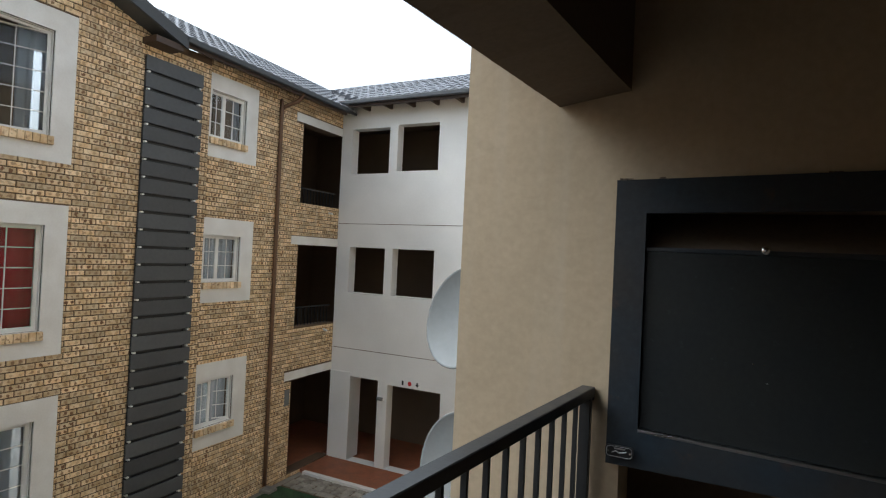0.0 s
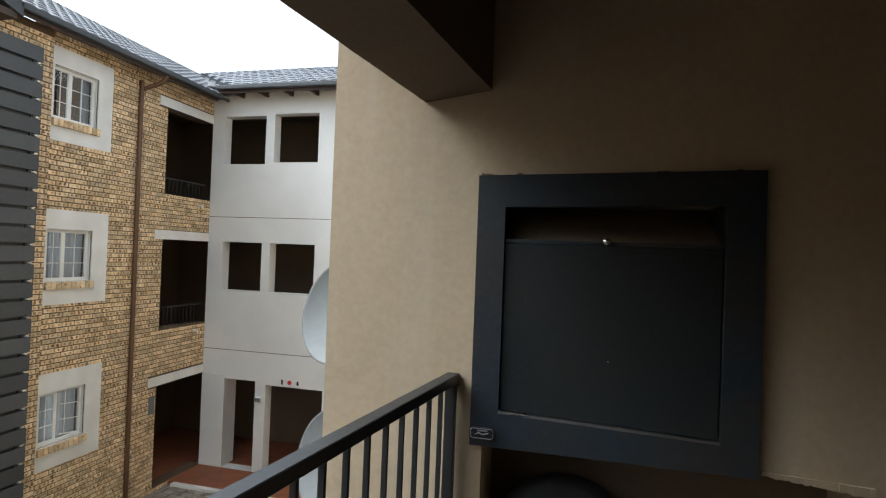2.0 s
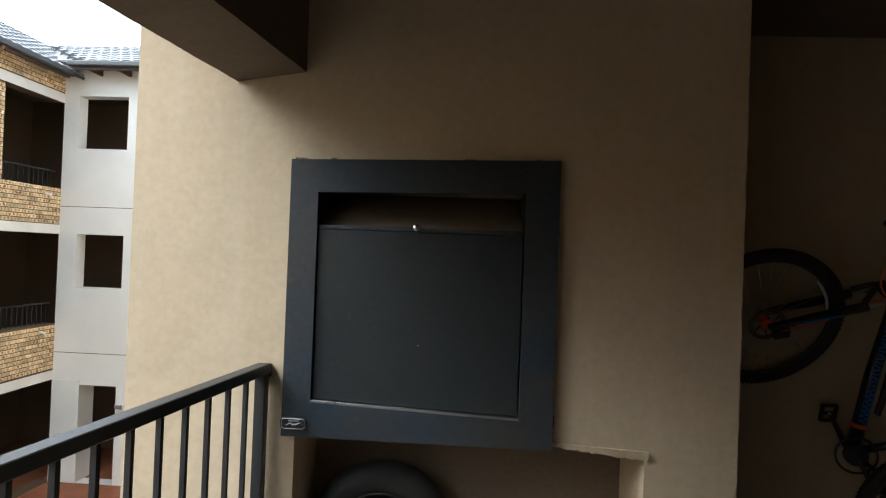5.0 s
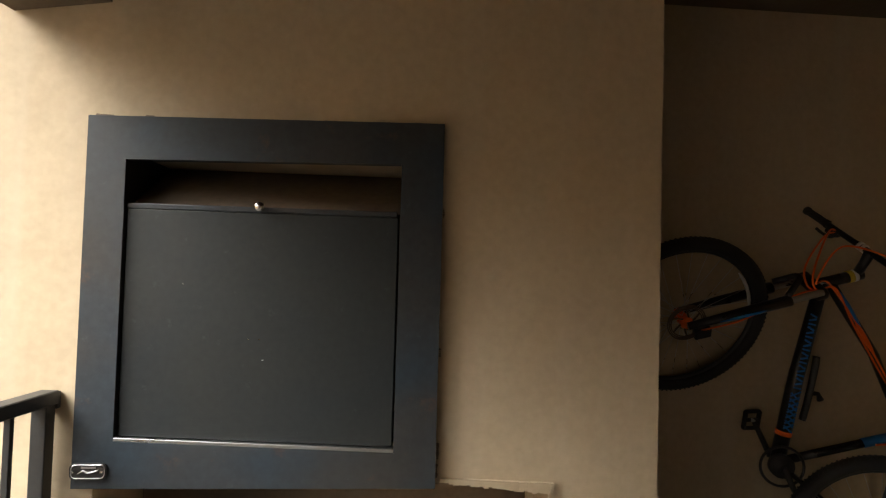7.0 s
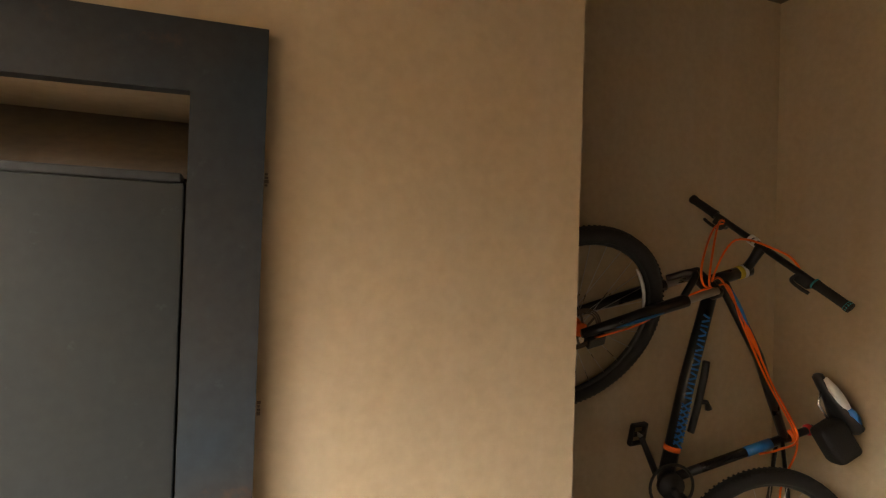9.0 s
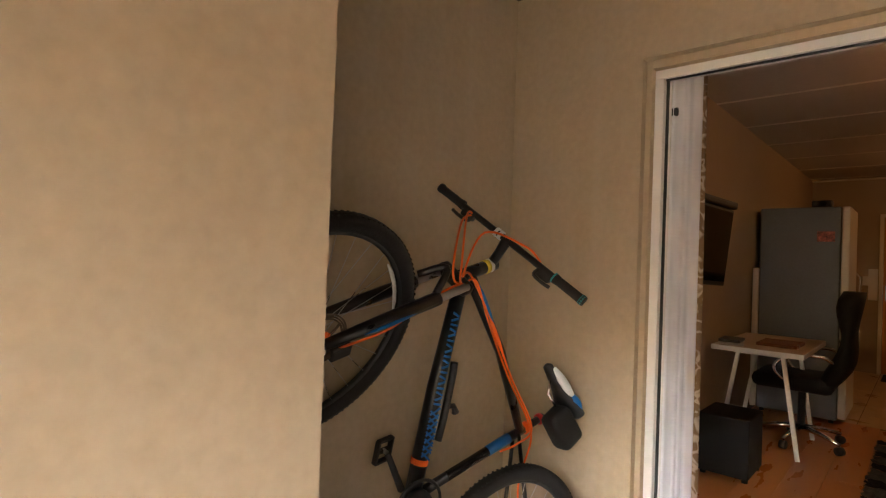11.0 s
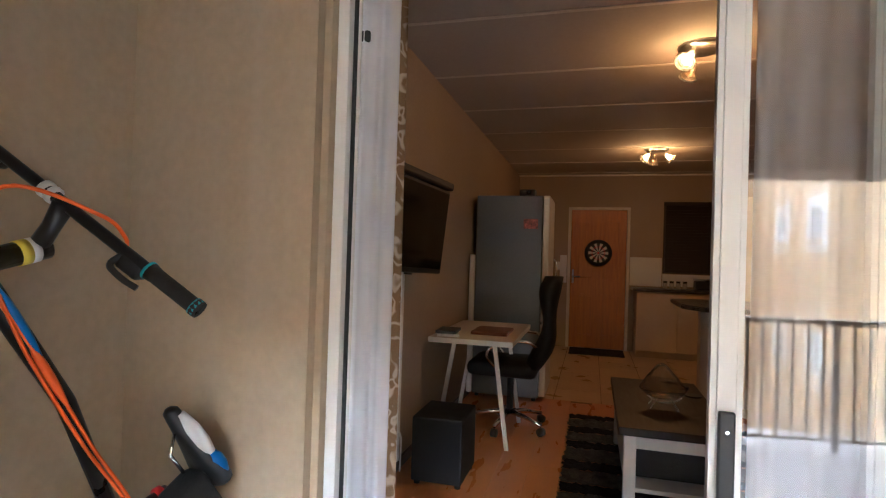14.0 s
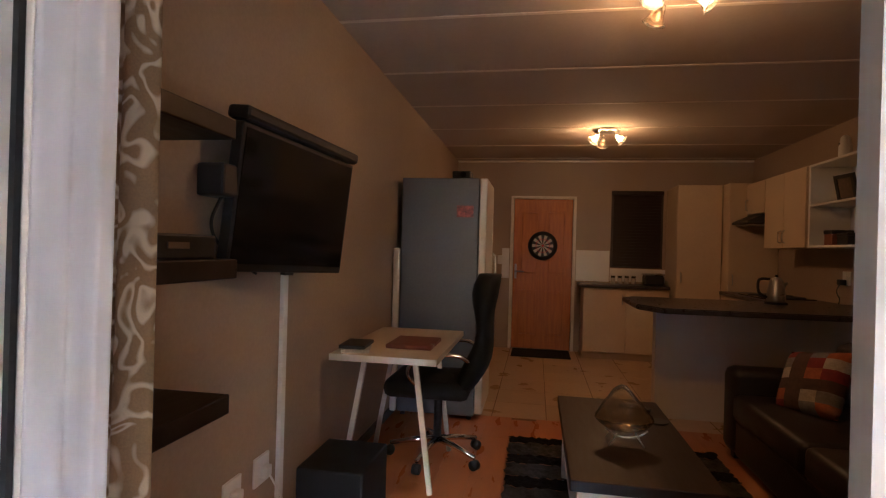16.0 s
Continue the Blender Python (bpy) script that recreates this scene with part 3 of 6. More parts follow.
# ---- railing ----
def railing():
    g = thing("railing", (RX, 1.9, BAL_Z), "black steel balcony railing with square bars", "railing")
    top, y0, y1 = 0.893, BAL_S + 0.02, 1.915

    def rx(y):
        return RX - RLEAN * (1.9 - y)
    t = bmesh.new()
    v = [[t.verts.new((rx(y) + dx, y, z)) for dx, z in ((-0.026, top - 0.04), (0.026, top - 0.04), (0.026, top), (-0.026, top))] for y in (y1, y0)]
    for k in range(4):
        t.faces.new((v[0][k], v[0][(k + 1) % 4], v[1][(k + 1) % 4], v[1][k]))
    t.faces.new(v[0])
    t.faces.new(v[1][::-1])
    bmesh.ops.recalc_face_normals(t, faces=t.faces)
    bmesh.ops.bevel(t, geom=t.edges[:], offset=0.003, segments=1, affect='EDGES')
    part("handrail", t, M_RAIL, g)
    b = bmesh.new()
    v = [[b.verts.new((rx(y) + dx, y, z)) for dx, z in ((-0.018, -0.06), (0.018, -0.06), (0.018, -0.035), (-0.018, -0.035))] for y in (y1, y0)]
    for k in range(4):
        b.faces.new((v[0][k], v[0][(k + 1) % 4], v[1][(k + 1) % 4], v[1][k]))
    bmesh.ops.recalc_face_normals(b, faces=b.faces)
    part("bottom_rail", b, M_RAIL, g)
    for y in (1.893, -0.55, BAL_S + 0.05):
        part("post", box(rx(y) - 0.021, rx(y) + 0.021, y - 0.021, y + 0.021, BAL_Z, top - 0.04, 0.003), M_RAIL, g)
    i, y = 0, 1.893 - 0.112
    shared = None
    while y > BAL_S + 0.1:
        if abs(y + 0.55) > 0.04:
            ob = part("bar", box(rx(y) - 0.008, rx(y) + 0.008, y - 0.008, y + 0.008, -0.04, top - 0.04), M_RAIL, g)
        y -= 0.112
    part("wall_bracket", box(rx(1.91) - 0.024, rx(1.91) + 0.024, 1.912, 1.93, top - 0.055, top - 0.005, 0.004), M_RAIL, g)


RX, RLEAN = -0.545, EDGE
railing()


# ---- sliding door ----
def sliding_door():
    g = thing("door_1", (2.885, 1.0, 0.0), "white aluminium sliding glass door, half open", "sliding door", "", "structure")
    y0, y1, zt = -0.55, 2.015, 2.085
    fr = bmesh.new()
    box(2.901, 2.970, y0, y1 + 0.02, zt - 0.03, zt + 0.033, 0.003, fr)
    box(2.765, 2.857, y0, STILE_Y, zt - 0.03, zt - 0.004, 0.003, fr)
    part("head_track", fr, M_ALU, g)
    part("head_gasket", box(2.920, 2.930, y0 + 0.03, y1 - 0.03, zt - 0.036, zt - 0.028), M_GASKET, g)
    part("sill_track", box(2.765, 2.975, y0, y1, -0.02, 0.025, 0.003), M_ALU, g)
    part("jamb", box(2.900, 2.970, 1.985, 2.04, 0.025, zt - 0.03, 0.002), M_ALU, g)
    part("jamb_gasket", box(2.930, 2.940, 1.976, 1.986, 0.025, zt - 0.03), M_GASKET, g)
    part("jamb_seal", box(2.943, 2.970, 1.968, 1.986, 0.03, zt - 0.035, 0.002), M_ALU, g)
    part("jamb", box(2.825, 2.970, y0, y0 + 0.04, 0.025, zt - 0.03, 0.002), M_ALU, g)
    part("latch_catch", box(2.945, 2.990, 1.945, 1.972, 1.91, 1.945, 0.006), M_BLACK, g, "black latch catch on the jamb")

    def leaf(x0, x1, a, b, nm, lab):
        s = 0.062
        lf = part(nm, slab('x', x0, x1, a, b, 0.027, zt - 0.032, [(a + s, b - s, 0.12, zt - 0.10)]), M_ALU, g, lab)
        mid = (x0 + x1) / 2
        gl = part("pane", box(mid - 0.003, mid + 0.003, a + s - 0.006, b - s + 0.006, 0.114, zt - 0.094), M_GLASS, lf)
        gl.visible_shadow = False
        bd = bmesh.new()
        box(x0 - 0.006, x0, b - s + 0.012, b - 0.012, 0.03, zt - 0.035, 0.002, bd)
        part("stile_rib", bd, M_ALU, lf)
        return lf
    lf = leaf(2.770, 2.798, STILE_Y - 1.29, STILE_Y, "sliding_leaf", "sliding glass leaf pushed aside")
    leaf(2.875, 2.905, -0.51, 0.745, "fixed_leaf", "fixed glass leaf")
    h = part("handle", box(2.748, 2.764, STILE_Y - 0.046, STILE_Y - 0.014, 0.77, 1.005, 0.004), M_BLACK, lf, "black pull handle")
    for z in (0.81, 0.965):
        part("screw", rod((2.749, STILE_Y - 0.03, z), (2.745, STILE_Y - 0.03, z), 0.0045, 8), M_CHROME, h)


STILE_Y = 1.07
sliding_door()
reveal = bmesh.new()
box(2.860, 2.897, 2.016, 2.039, 0.0, 2.119, 0.002, reveal)
box(2.860, 2.897, -0.55, 2.016, 2.086, 2.119, 0.002, reveal)
tagged(part("trim", reveal, M_PLASTER), "plaster rebate beside the door frame", "trim", "", "structure")


def curtain(name, bm, mat, label, at):
    return tagged(part(name, bm, mat, smooth=True), label, "curtain")


curtain("sheer_curtain", wavy((2.972, 1.858), (2.945, 2.005), 0.02, 2.13, 3, 0.013, 3, 0.0), M_SHEER, "white sheer curtain gathered at the open door", 0)
curtain("patterned_curtain", wavy((3.045, 1.872), (3.10, 2.14), 0.02, 2.17, 4, 0.016, 5, 0.1), M_DAMASK, "brown and cream leaf-patterned curtain gathered beside the door", 0)
curtain("net_curtain", wavy((2.985, -0.52), (2.985, 0.945), 0.02, 2.17, 15, 0.018, 9), M_NET, "thin white net curtain behind the sliding glass", 0)
rod_thing = thing("curtain_rail", (3.05, 1.0, 2.2), "white curtain rail above the sliding door", "curtain rail")
part("rail", box(3.035, 3.06, -0.75, 2.3, 2.19, 2.215, 0.004), M_WHITE, rod_thing)
for y in (0.2, 1.1, 2.1):
    part("bracket", box(3.03, 3.05, y - 0.01, y + 0.01, 2.18, 2.24), M_WHITE, rod_thing)


# ---- bicycle ----
def bicycle():
    g = thing("bicycle", (2.2, 2.35, BAL_Z), "black mountain bike with orange cables stood upright against the wall", "bicycle")
    a = Vector((0.678, -0.081, 0.191)).normalized()
    barL, barR = Vector((2.313, 2.622, 1.59)), Vector((2.42, 2.05, 1.185))
    n = (barR - barL).normalized()
    n = (n - a * n.dot(a)).normalized()
    b = n.cross(a)
    if b.z < 0:
        b = -b
    ht = Vector((2.333, 2.409, 1.285))
    hb = ht - 0.13 * a
    hub = Vector((1.655, 2.49, 1.094))
    R = 0.366
    nw = Vector((-0.022, -0.913, -0.408))
    nw = (nw - a * nw.dot(a)).normalized()

    def wheel(c, n, u, nm, tread):
        v = n.cross(u).normalized()
        ring = lambda rr, k, N: c + rr * (math.cos(k * math.tau / N) * u + math.sin(k * math.tau / N) * v)
        w = part(nm, tube([ring(R - 0.056, k, 48) for k in range(48)], 0.011, 8, closed=True), M_BLACK, g, "", True)
        t = tube([ring(R - 0.029, k, 56) for k in range(56)], 0.029, 10, closed=True)
        part("tyre", t, M_TYRE, w, "knobbly black tyre", True)
        kn = bmesh.new()
        for k in range(110):
            for s in (-0.012, 0.012):
                p = ring(R - 0.005, k + (0.5 if s > 0 else 0), 110) + n * s
                q = Matrix.Translation(p) @ Matrix((u, v, n)).transposed().to_4x4() @ Matrix.Rotation((k + (0.5 if s > 0 else 0)) * math.tau / 110, 4, 'Z') @ Matrix.Diagonal((0.004, 0.007, 0.013, 1))
                box(-0.5, 0.5, -0.5, 0.5, -0.5, 0.5, 0, kn, q)
        part("tread", kn, M_TYRE, w)
        sp = bmesh.new()
        for k in range(28):
            s = 0.022 if k % 2 else -0.022
            e = 4 if k % 4 < 2 else -4
            rod(c + n * s + 0.02 * (math.cos((k + e) * math.tau / 28) * u + math.sin((k + e) * math.tau / 28) * v), ring(R - 0.062, k, 28), 0.0012, 4, bm=sp)
        part("spokes", sp, M_STEEL, w)
        part("hub", rod(c - n * 0.04, c + n * 0.03, 0.024, 14), M_ORANGE, w, "orange anodised hub", True)
        dc = bmesh.new()
        disc = lambda rr, q: c + n * 0.045 + rr * (math.cos(q) * u + math.sin(q) * v)
        for rr, th in ((0.080, 0.0035), (0.073, 0.003), (0.066, 0.003)):
            tube([disc(rr, k * math.tau / 36) for k in range(36)], th, 4, dc, True)
        for k in range(6):
            tube([disc(0.022, k * math.tau / 6), disc(0.045, k * math.tau / 6 + 0.35), disc(0.067, k * math.tau / 6 + 0.5)], 0.004, 4, dc)
        part("brake_disc", dc, M_HOOD, w, "drilled steel brake disc")
        cx = bmesh.new()
        rod(c + n * 0.030, c + n * 0.050, 0.026, 16, bm=cx)
        for k in range(6):
            rod(disc(0.024, k * math.tau / 6 + 0.5), disc(0.024, k * math.tau / 6 + 0.5) + n * 0.006, 0.004, 6, bm=cx)
        part("disc_carrier", cx, M_ORANGE, w, "orange disc carrier", True)
        part("reflector", tube([ring(R - 0.075, k, 48) for k in range(-1, 5)], [0.003, 0.007, 0.007, 0.007, 0.007, 0.003], 6), M_WHITE, w, "white reflector strip", True)
        return w

    wheel(hub, nw, a, "front_wheel", 0)
    rear = Vector((2.38, 2.30, BAL_Z + R + 0.004))
    bb = Vector((2.10, 2.51, 0.48))
    sc = Vector((2.60, 2.38, 0.65))
    ax = (rear - bb).normalized()
    fn = (sc - bb).cross(ht - bb).normalized()
    if fn.y > 0:
        fn = -fn
    wu = (ax - fn * ax.dot(fn)).normalized()
    wheel(rear, fn, wu, "rear_wheel", 0)
    fr = part("frame", rod(hb, ht, 0.024, 14), M_FRAME, g, "glossy black frame", True)
    part("down_tube", tube([hb + 0.02 * a, hb.lerp(bb, 0.5), bb], [0.026, 0.03, 0.03], 14), M_FRAME, fr, "", True)
    part("top_tube", tube([hb + 0.05 * a, (hb + 0.05 * a).lerp(sc, 0.5) + Vector((0.01, 0, 0.01)), sc - (sc - bb).normalized() * 0.03], [0.022, 0.02, 0.017], 12), M_FRAME, fr, "", True)
    part("seat_tube", rod(bb, sc, 0.018, 12), M_FRAME, fr, "", True)
    st = bmesh.new()
    for s in (-0.05, 0.05):
        tube([bb + fn * s * 0.5, bb.lerp(rear, 0.5) + fn * s * 1.1, rear + fn * s * 1.1], 0.010, 8, st)
        tube([sc - (sc - bb).normalized() * 0.05 + fn * s * 0.3, sc.lerp(rear, 0.5) + fn * s, rear + fn * s * 1.1], 0.008, 8, st)
    part("rear_triangle", st, M_FRAME, fr, "", True)
    # decals
    dt = (bb - hb).normalized()
    side = dt.cross(fn).normalized()
    dl = bmesh.new()
    for k in range(18):
        p = hb + dt * (0.13 + k * 0.0185) + fn * 0.029
        q = Matrix.Translation(p) @ Matrix((dt, side, fn)).transposed().to_4x4() @ pose(0, 0, 0, 0, 0, (22, -20, 4)[k % 3])
        box(-0.0035, 0.0035, -0.015, 0.013, -0.002, 0.003, 0, dl, q)
    part("lettering", dl, M_BLUE, fr, "blue decal lettering")
    dl = bmesh.new()
    for k in range(14):
        p = hb + dt * (0.47 + k * 0.012) + fn * 0.0285
        q = Matrix.Translation(p) @ Matrix((dt, side, fn)).transposed().to_4x4() @ pose(0, 0, 0, 0, 0, 35 if k % 2 else -35)
        box(-0.003, 0.003, -0.022, 0.022, -0.002, 0.003, 0, dl, q)
    part("decal_mesh", dl, M_BLUE, fr)
    part("decal_band", rod(hb + dt * 0.64, hb + dt * 0.66, 0.032, 14), M_ORANGE, fr, "orange band", True)
    tt0 = hb + 0.05 * a
    tt = (sc - tt0).normalized()
    sd = tt.cross(fn).normalized()
    for nm, u0, u1, mt, off in (("decal_stripe", 0.05, 0.24, M_BLUE, 0.010), ("decal_stripe", 0.18, 0.36, M_ORANGE, 0.006)):
        t = bmesh.new()
        pts = [tt0 + tt * (u0 + (u1 - u0) * k / 6) + fn * 0.021 + sd * (off * (-1)) for k in range(7)]
        tube(pts, [0.002, 0.008, 0.010, 0.010, 0.009, 0.006, 0.002], 6, t)
        part(nm, t, mt, fr, "", True)
    su = (sc - bb).normalized()
    part("decal_stripe", rod(sc - su * 0.20, sc - su * 0.09, 0.0195, 12), M_BLUE, fr, "", True)
    part("seat_clamp", rod(sc - su * 0.012, sc + su * 0.012, 0.024, 12), M_ORANGE, fr, "orange seat clamp", True)
    # fork
    cr = hb - 0.02 * a
    fk = part("fork", box(-0.025, 0.025, -0.075, 0.075, -0.02, 0.02, 0.01, None, Matrix.Translation(cr) @ Matrix((a, n, b)).transposed().to_4x4()), M_FRAME, g, "black suspension fork", True)
    tip = hub - 0.01 * b
    for s in (-1, 1):
        o = nw * 0.062 * s
        part("stanchion", rod(cr + o, cr + o + (tip - cr) * 0.36, 0.0155, 12), M_STEEL, fk, "bright steel stanchion", True)
        lo = part("lower_leg", tube([cr + o + (tip - cr) * 0.24, cr + o + (tip - cr) * 0.6, tip + o], [0.024, 0.022, 0.016], 12), M_FRAME, fk, "", True)
        if s > 0:
            pts = [cr + o + (tip - cr) * u + n * 0.02 for u in (0.42, 0.5, 0.6, 0.7, 0.78)]
            part("decal_stripe", tube(pts, [0.002, 0.007, 0.009, 0.006, 0.002], 6), M_BLUE, lo, "", True)
    part("arch", tube(smooth_path([cr + n * 0.05 + (tip - cr) * 0.25 + b * 0.03, cr + (tip - cr) * 0.12 + b * 0.075, cr - n * 0.05 + (tip - cr) * 0.25 + b * 0.03]), 0.013, 8), M_FRAME, fk, "", True)
    part("brake_caliper", box(-0.03, 0.04, -0.015, 0.02, -0.025, 0.025, 0.006, None, Matrix.Translation(hub + n * 0.05 + a * 0.06 - b * 0.06) @ Matrix((a, n, b)).transposed().to_4x4()), M_BLACK, fk)
    # stem and bar
    bc = (barL + barR) / 2
    st = part("stem", tube([ht + 0.035 * a, (ht + 0.04 * a).lerp(bc, 0.5), bc], [0.02, 0.018, 0.021], 12), M_FRAME, g, "", True)
    part("headset", rod(ht, ht + a * 0.055, 0.025, 16), M_FRAME, st, "", True)
    part("spacer", rod(ht - a * 0.004, ht + a * 0.016, 0.0262, 16), M_YELLOW, st, "yellow and white spacer", True)
    part("spacer", rod(ht + a * 0.016, ht + a * 0.032, 0.0262, 16), M_WHITE, st, "", True)
    clampv = (barR - barL).normalized()
    for k in (-0.055, -0.035):
        part("clamp_mark", rod(bc + clampv * k, bc + clampv * (k + 0.012), 0.0185, 12), M_WHITE, st, "", True)
    hbr = part("handlebar", tube(smooth_path([barL, barL.lerp(bc, 0.55), bc - clampv * 0.04, bc + clampv * 0.04, barR.lerp(bc, 0.55), barR], 5), 0.0125, 10), M_FRAME, g, "", True)
    for e, s in ((barL, 1), (barR, -1)):
        gp = part("grip", tube([e, e + clampv * s * 0.012, e + clampv * s * 0.02, e + clampv * s * 0.11, e + clampv * s * 0.13], [0.018, 0.019, 0.0165, 0.0165, 0.019], 12), M_TYRE, hbr, "black rubber grip", True)
        if s < 0:
            part("end_cap", rod(e - clampv * 0.004, e + clampv * (-0.016), 0.0185, 12), M_TEAL, hbr, "teal bar end", True)
            part("collar", rod(e - clampv * 0.128, e - clampv * 0.134, 0.0195, 12), M_TEAL, hbr, "", True)
        sh = part("shifter", box(-0.028, 0.028, -0.02, 0.02, -0.016, 0.02, 0.008, None, Matrix.Translation(e + clampv * s * 0.165 - b * 0.018) @ clampv.to_track_quat('X', 'Z').to_matrix().to_4x4()), M_BLACK, hbr, "", True)
        q = e + clampv * s * 0.19
        part("brake_lever", tube(smooth_path([q, q - a * 0.03 - b * 0.02, q - a * 0.04 - b * 0.02 - clampv * s * 0.04, q - a * 0.036 - b * 0.02 - clampv * s * 0.075]), 0.007, 6), M_BLACK, hbr, "", True)
    # cables
    Q = lambda p: Vector(p)
    L, Rr = barL + clampv * 0.19, barR - clampv * 0.19
    runs = ([L, L - a * 0.06 - b * 0.01, ht - a * 0.20 + b * 0.12, ht - a * 0.19 + b * 0.03 + n * 0.03, hb + n * 0.05 + b * 0.015 - a * 0.01, cr + n * 0.05 + b * 0.03 - a * 0.06, cr + (tip - cr) * 0.35 + n * 0.06 + b * 0.02, cr + (tip - cr) * 0.62 + n * 0.085, hub + n * 0.06 + a * 0.05 - b * 0.04],
            [L, L - a * 0.045 + b * 0.01, ht - a * 0.175 + b * 0.10 + n * 0.02, ht - a * 0.16 + b * 0.015 + n * 0.04, tt0 + tt * 0.03 + fn * 0.028, tt0 + tt * 0.2 + fn * 0.024 + sd * 0.008, tt0 + tt * 0.45 + fn * 0.022 + sd * 0.008, sc + fn * 0.035 - tt * 0.06, sc + fn * 0.05 + tt * 0.03 - su * 0.03, sc.lerp(rear, 0.35) + fn * 0.05 - su * 0.05, sc.lerp(rear, 0.75) + fn * 0.05],
            [Rr, Rr + a * 0.03 - clampv * 0.04, bc + clampv * 0.06 + a * 0.025 + b * 0.01, bc - clampv * 0.04 - a * 0.09 + b * 0.03, ht - a * 0.17 + b * 0.06 + n * 0.04, tt0 + fn * 0.028 - a * 0.015, tt0 + tt * 0.2 + fn * 0.023 - sd * 0.006, tt0 + tt * 0.45 + fn * 0.022 - sd * 0.004, sc + fn * 0.045 - tt * 0.02, sc - su * 0.10 + fn * 0.055, sc - su * 0.17 + fn * 0.04])
    for r in runs:
        part("cable", tube(smooth_path(r, 8), 0.0042, 6), M_ORANGE, g, "bright orange cable", True)
    # drivetrain and saddle
    ck = part("chainring", tube([bb + fn * 0.05 + 0.085 * (math.cos(k * math.tau / 32) * dt + math.sin(k * math.tau / 32) * side) for k in range(32)], 0.006, 6, closed=True), M_BLACK, g, "", True)
    part("spider", rod(bb + fn * 0.03, bb + fn * 0.055, 0.05, 16), M_BLACK, ck, "", True)
    c1 = Vector((0.45, 0.0, -0.89))
    for s in (1, -1):
        e = bb + fn * 0.07 * s + c1.normalized() * 0.165 * s
        arm = part("crank_arm", tube([bb + fn * 0.07 * s, e], [0.014, 0.011], 8), M_BLACK, ck, "", True)
        pd = bmesh.new()
        q = Matrix.Translation(e + fn * 0.03 * s) @ pose(0, 0, 0, 12, 0, 8)
        for u in (-0.045, 0.045):
            box(u * 0.8 - 0.006, u * 0.8 + 0.006, -0.010, 0.010, -0.042, 0.042, 0.003, pd, q)
        for w in (-0.04, 0.0, 0.04):
            box(-0.038, 0.038, -0.009, 0.009, w - 0.006, w + 0.006, 0.002, pd, q)
        part("pedal", pd, M_BLACK, ck, "black platform pedal")
        part("pedal_axle", rod(e, e + fn * 0.03 * s, 0.008, 8), M_STEEL, ck)
    part("pump", tube(smooth_path([hb + dt * 0.30 - side * 0.06, hb + dt * 0.36 - side * 0.064, hb + dt * 0.50 - side * 0.064, hb + dt * 0.58 - side * 0.06]), 0.014, 10), M_BLACK, fr, "", True)
    pb = hb + dt * 0.46 - side * 0.062
    part("pump_bracket", tube([pb, pb - side * 0.035 - dt * 0.005, pb - side * 0.05 + dt * 0.02], [0.012, 0.009, 0.014], 8), M_BLACK, fr, "", True)
    top = sc + su * 0.10
    part("seatpost", rod(sc, top, 0.0145, 12), M_BLACK, g, "", True)
    tipv, rearv = Vector((2.645, 2.32, 0.905)), Vector((2.76, 2.26, 0.69))
    sv = (rearv - tipv).normalized()
    wv = sv.cross(su).normalized()
    uv = wv.cross(sv).normalized()
    if uv.dot(su) < 0:
        uv = -uv
    t, rings = bmesh.new(), []
    Ls = (rearv - tipv).length
    for k, (u, w, h) in enumerate(((0, 0.008, 0.010), (0.04, 0.022, 0.022), (0.25, 0.027, 0.028), (0.5, 0.042, 0.032), (0.75, 0.068, 0.036), (0.93, 0.072, 0.036), (1.0, 0.045, 0.022))):
        c = tipv + sv * u * Ls
        rings.append([t.verts.new(c + wv * w * math.cos(q * math.tau / 14) + uv * h * math.sin(q * math.tau / 14) * (1 if math.sin(q * math.tau / 14) > 0 else 0.7)) for q in range(14)])
    for p, q in zip(rings, rings[1:]):
        for k in range(14):
            t.faces.new((p[k], p[(k + 1) % 14], q[(k + 1) % 14], q[k]))
    t.faces.new(rings[0][::-1])
    t.faces.new(rings[-1])
    bmesh.ops.recalc_face_normals(t, faces=t.faces)
    sd_ = part("saddle", t, M_BLACK, g, "black, white and blue saddle", True)
    for nm, u0, u1, mt in (("side_panel", 0.08, 0.62, M_WHITE), ("side_panel", 0.55, 0.82, M_BLUE)):
        pts = [tipv + sv * Ls * u + fn * (0.016 + 0.05 * u) + uv * 0.012 for u in (u0, u0 + (u1 - u0) * 0.33, u0 + (u1 - u0) * 0.66, u1)]
        part(nm, tube(pts, [0.010, 0.019, 0.019, 0.010], 8), mt, sd_, "", True)
    part("saddle_rail", tube([tipv.lerp(rearv, 0.25) - uv * 0.02, tipv.lerp(rearv, 0.4) - uv * 0.055, tipv.lerp(rearv, 0.8) - uv * 0.05, rearv - uv * 0.02], 0.005, 6), M_CHROME, sd_, "", True)
    bagc = tipv.lerp(rearv, 0.86) - uv * 0.075 + Vector((0, -0.02, -0.02))
    part("saddle_bag", box(-0.075, 0.075, -0.045, 0.045, -0.055, 0.055, 0.022, None, Matrix.Translation(bagc) @ Matrix((sv, wv, uv)).transposed().to_4x4()), M_TYRE, g, "black saddle bag", True)
    part("strap", rod(top - su * 0.03, top - su * 0.012, 0.022, 10), M_REDSIGN, g, "", True)


bicycle()

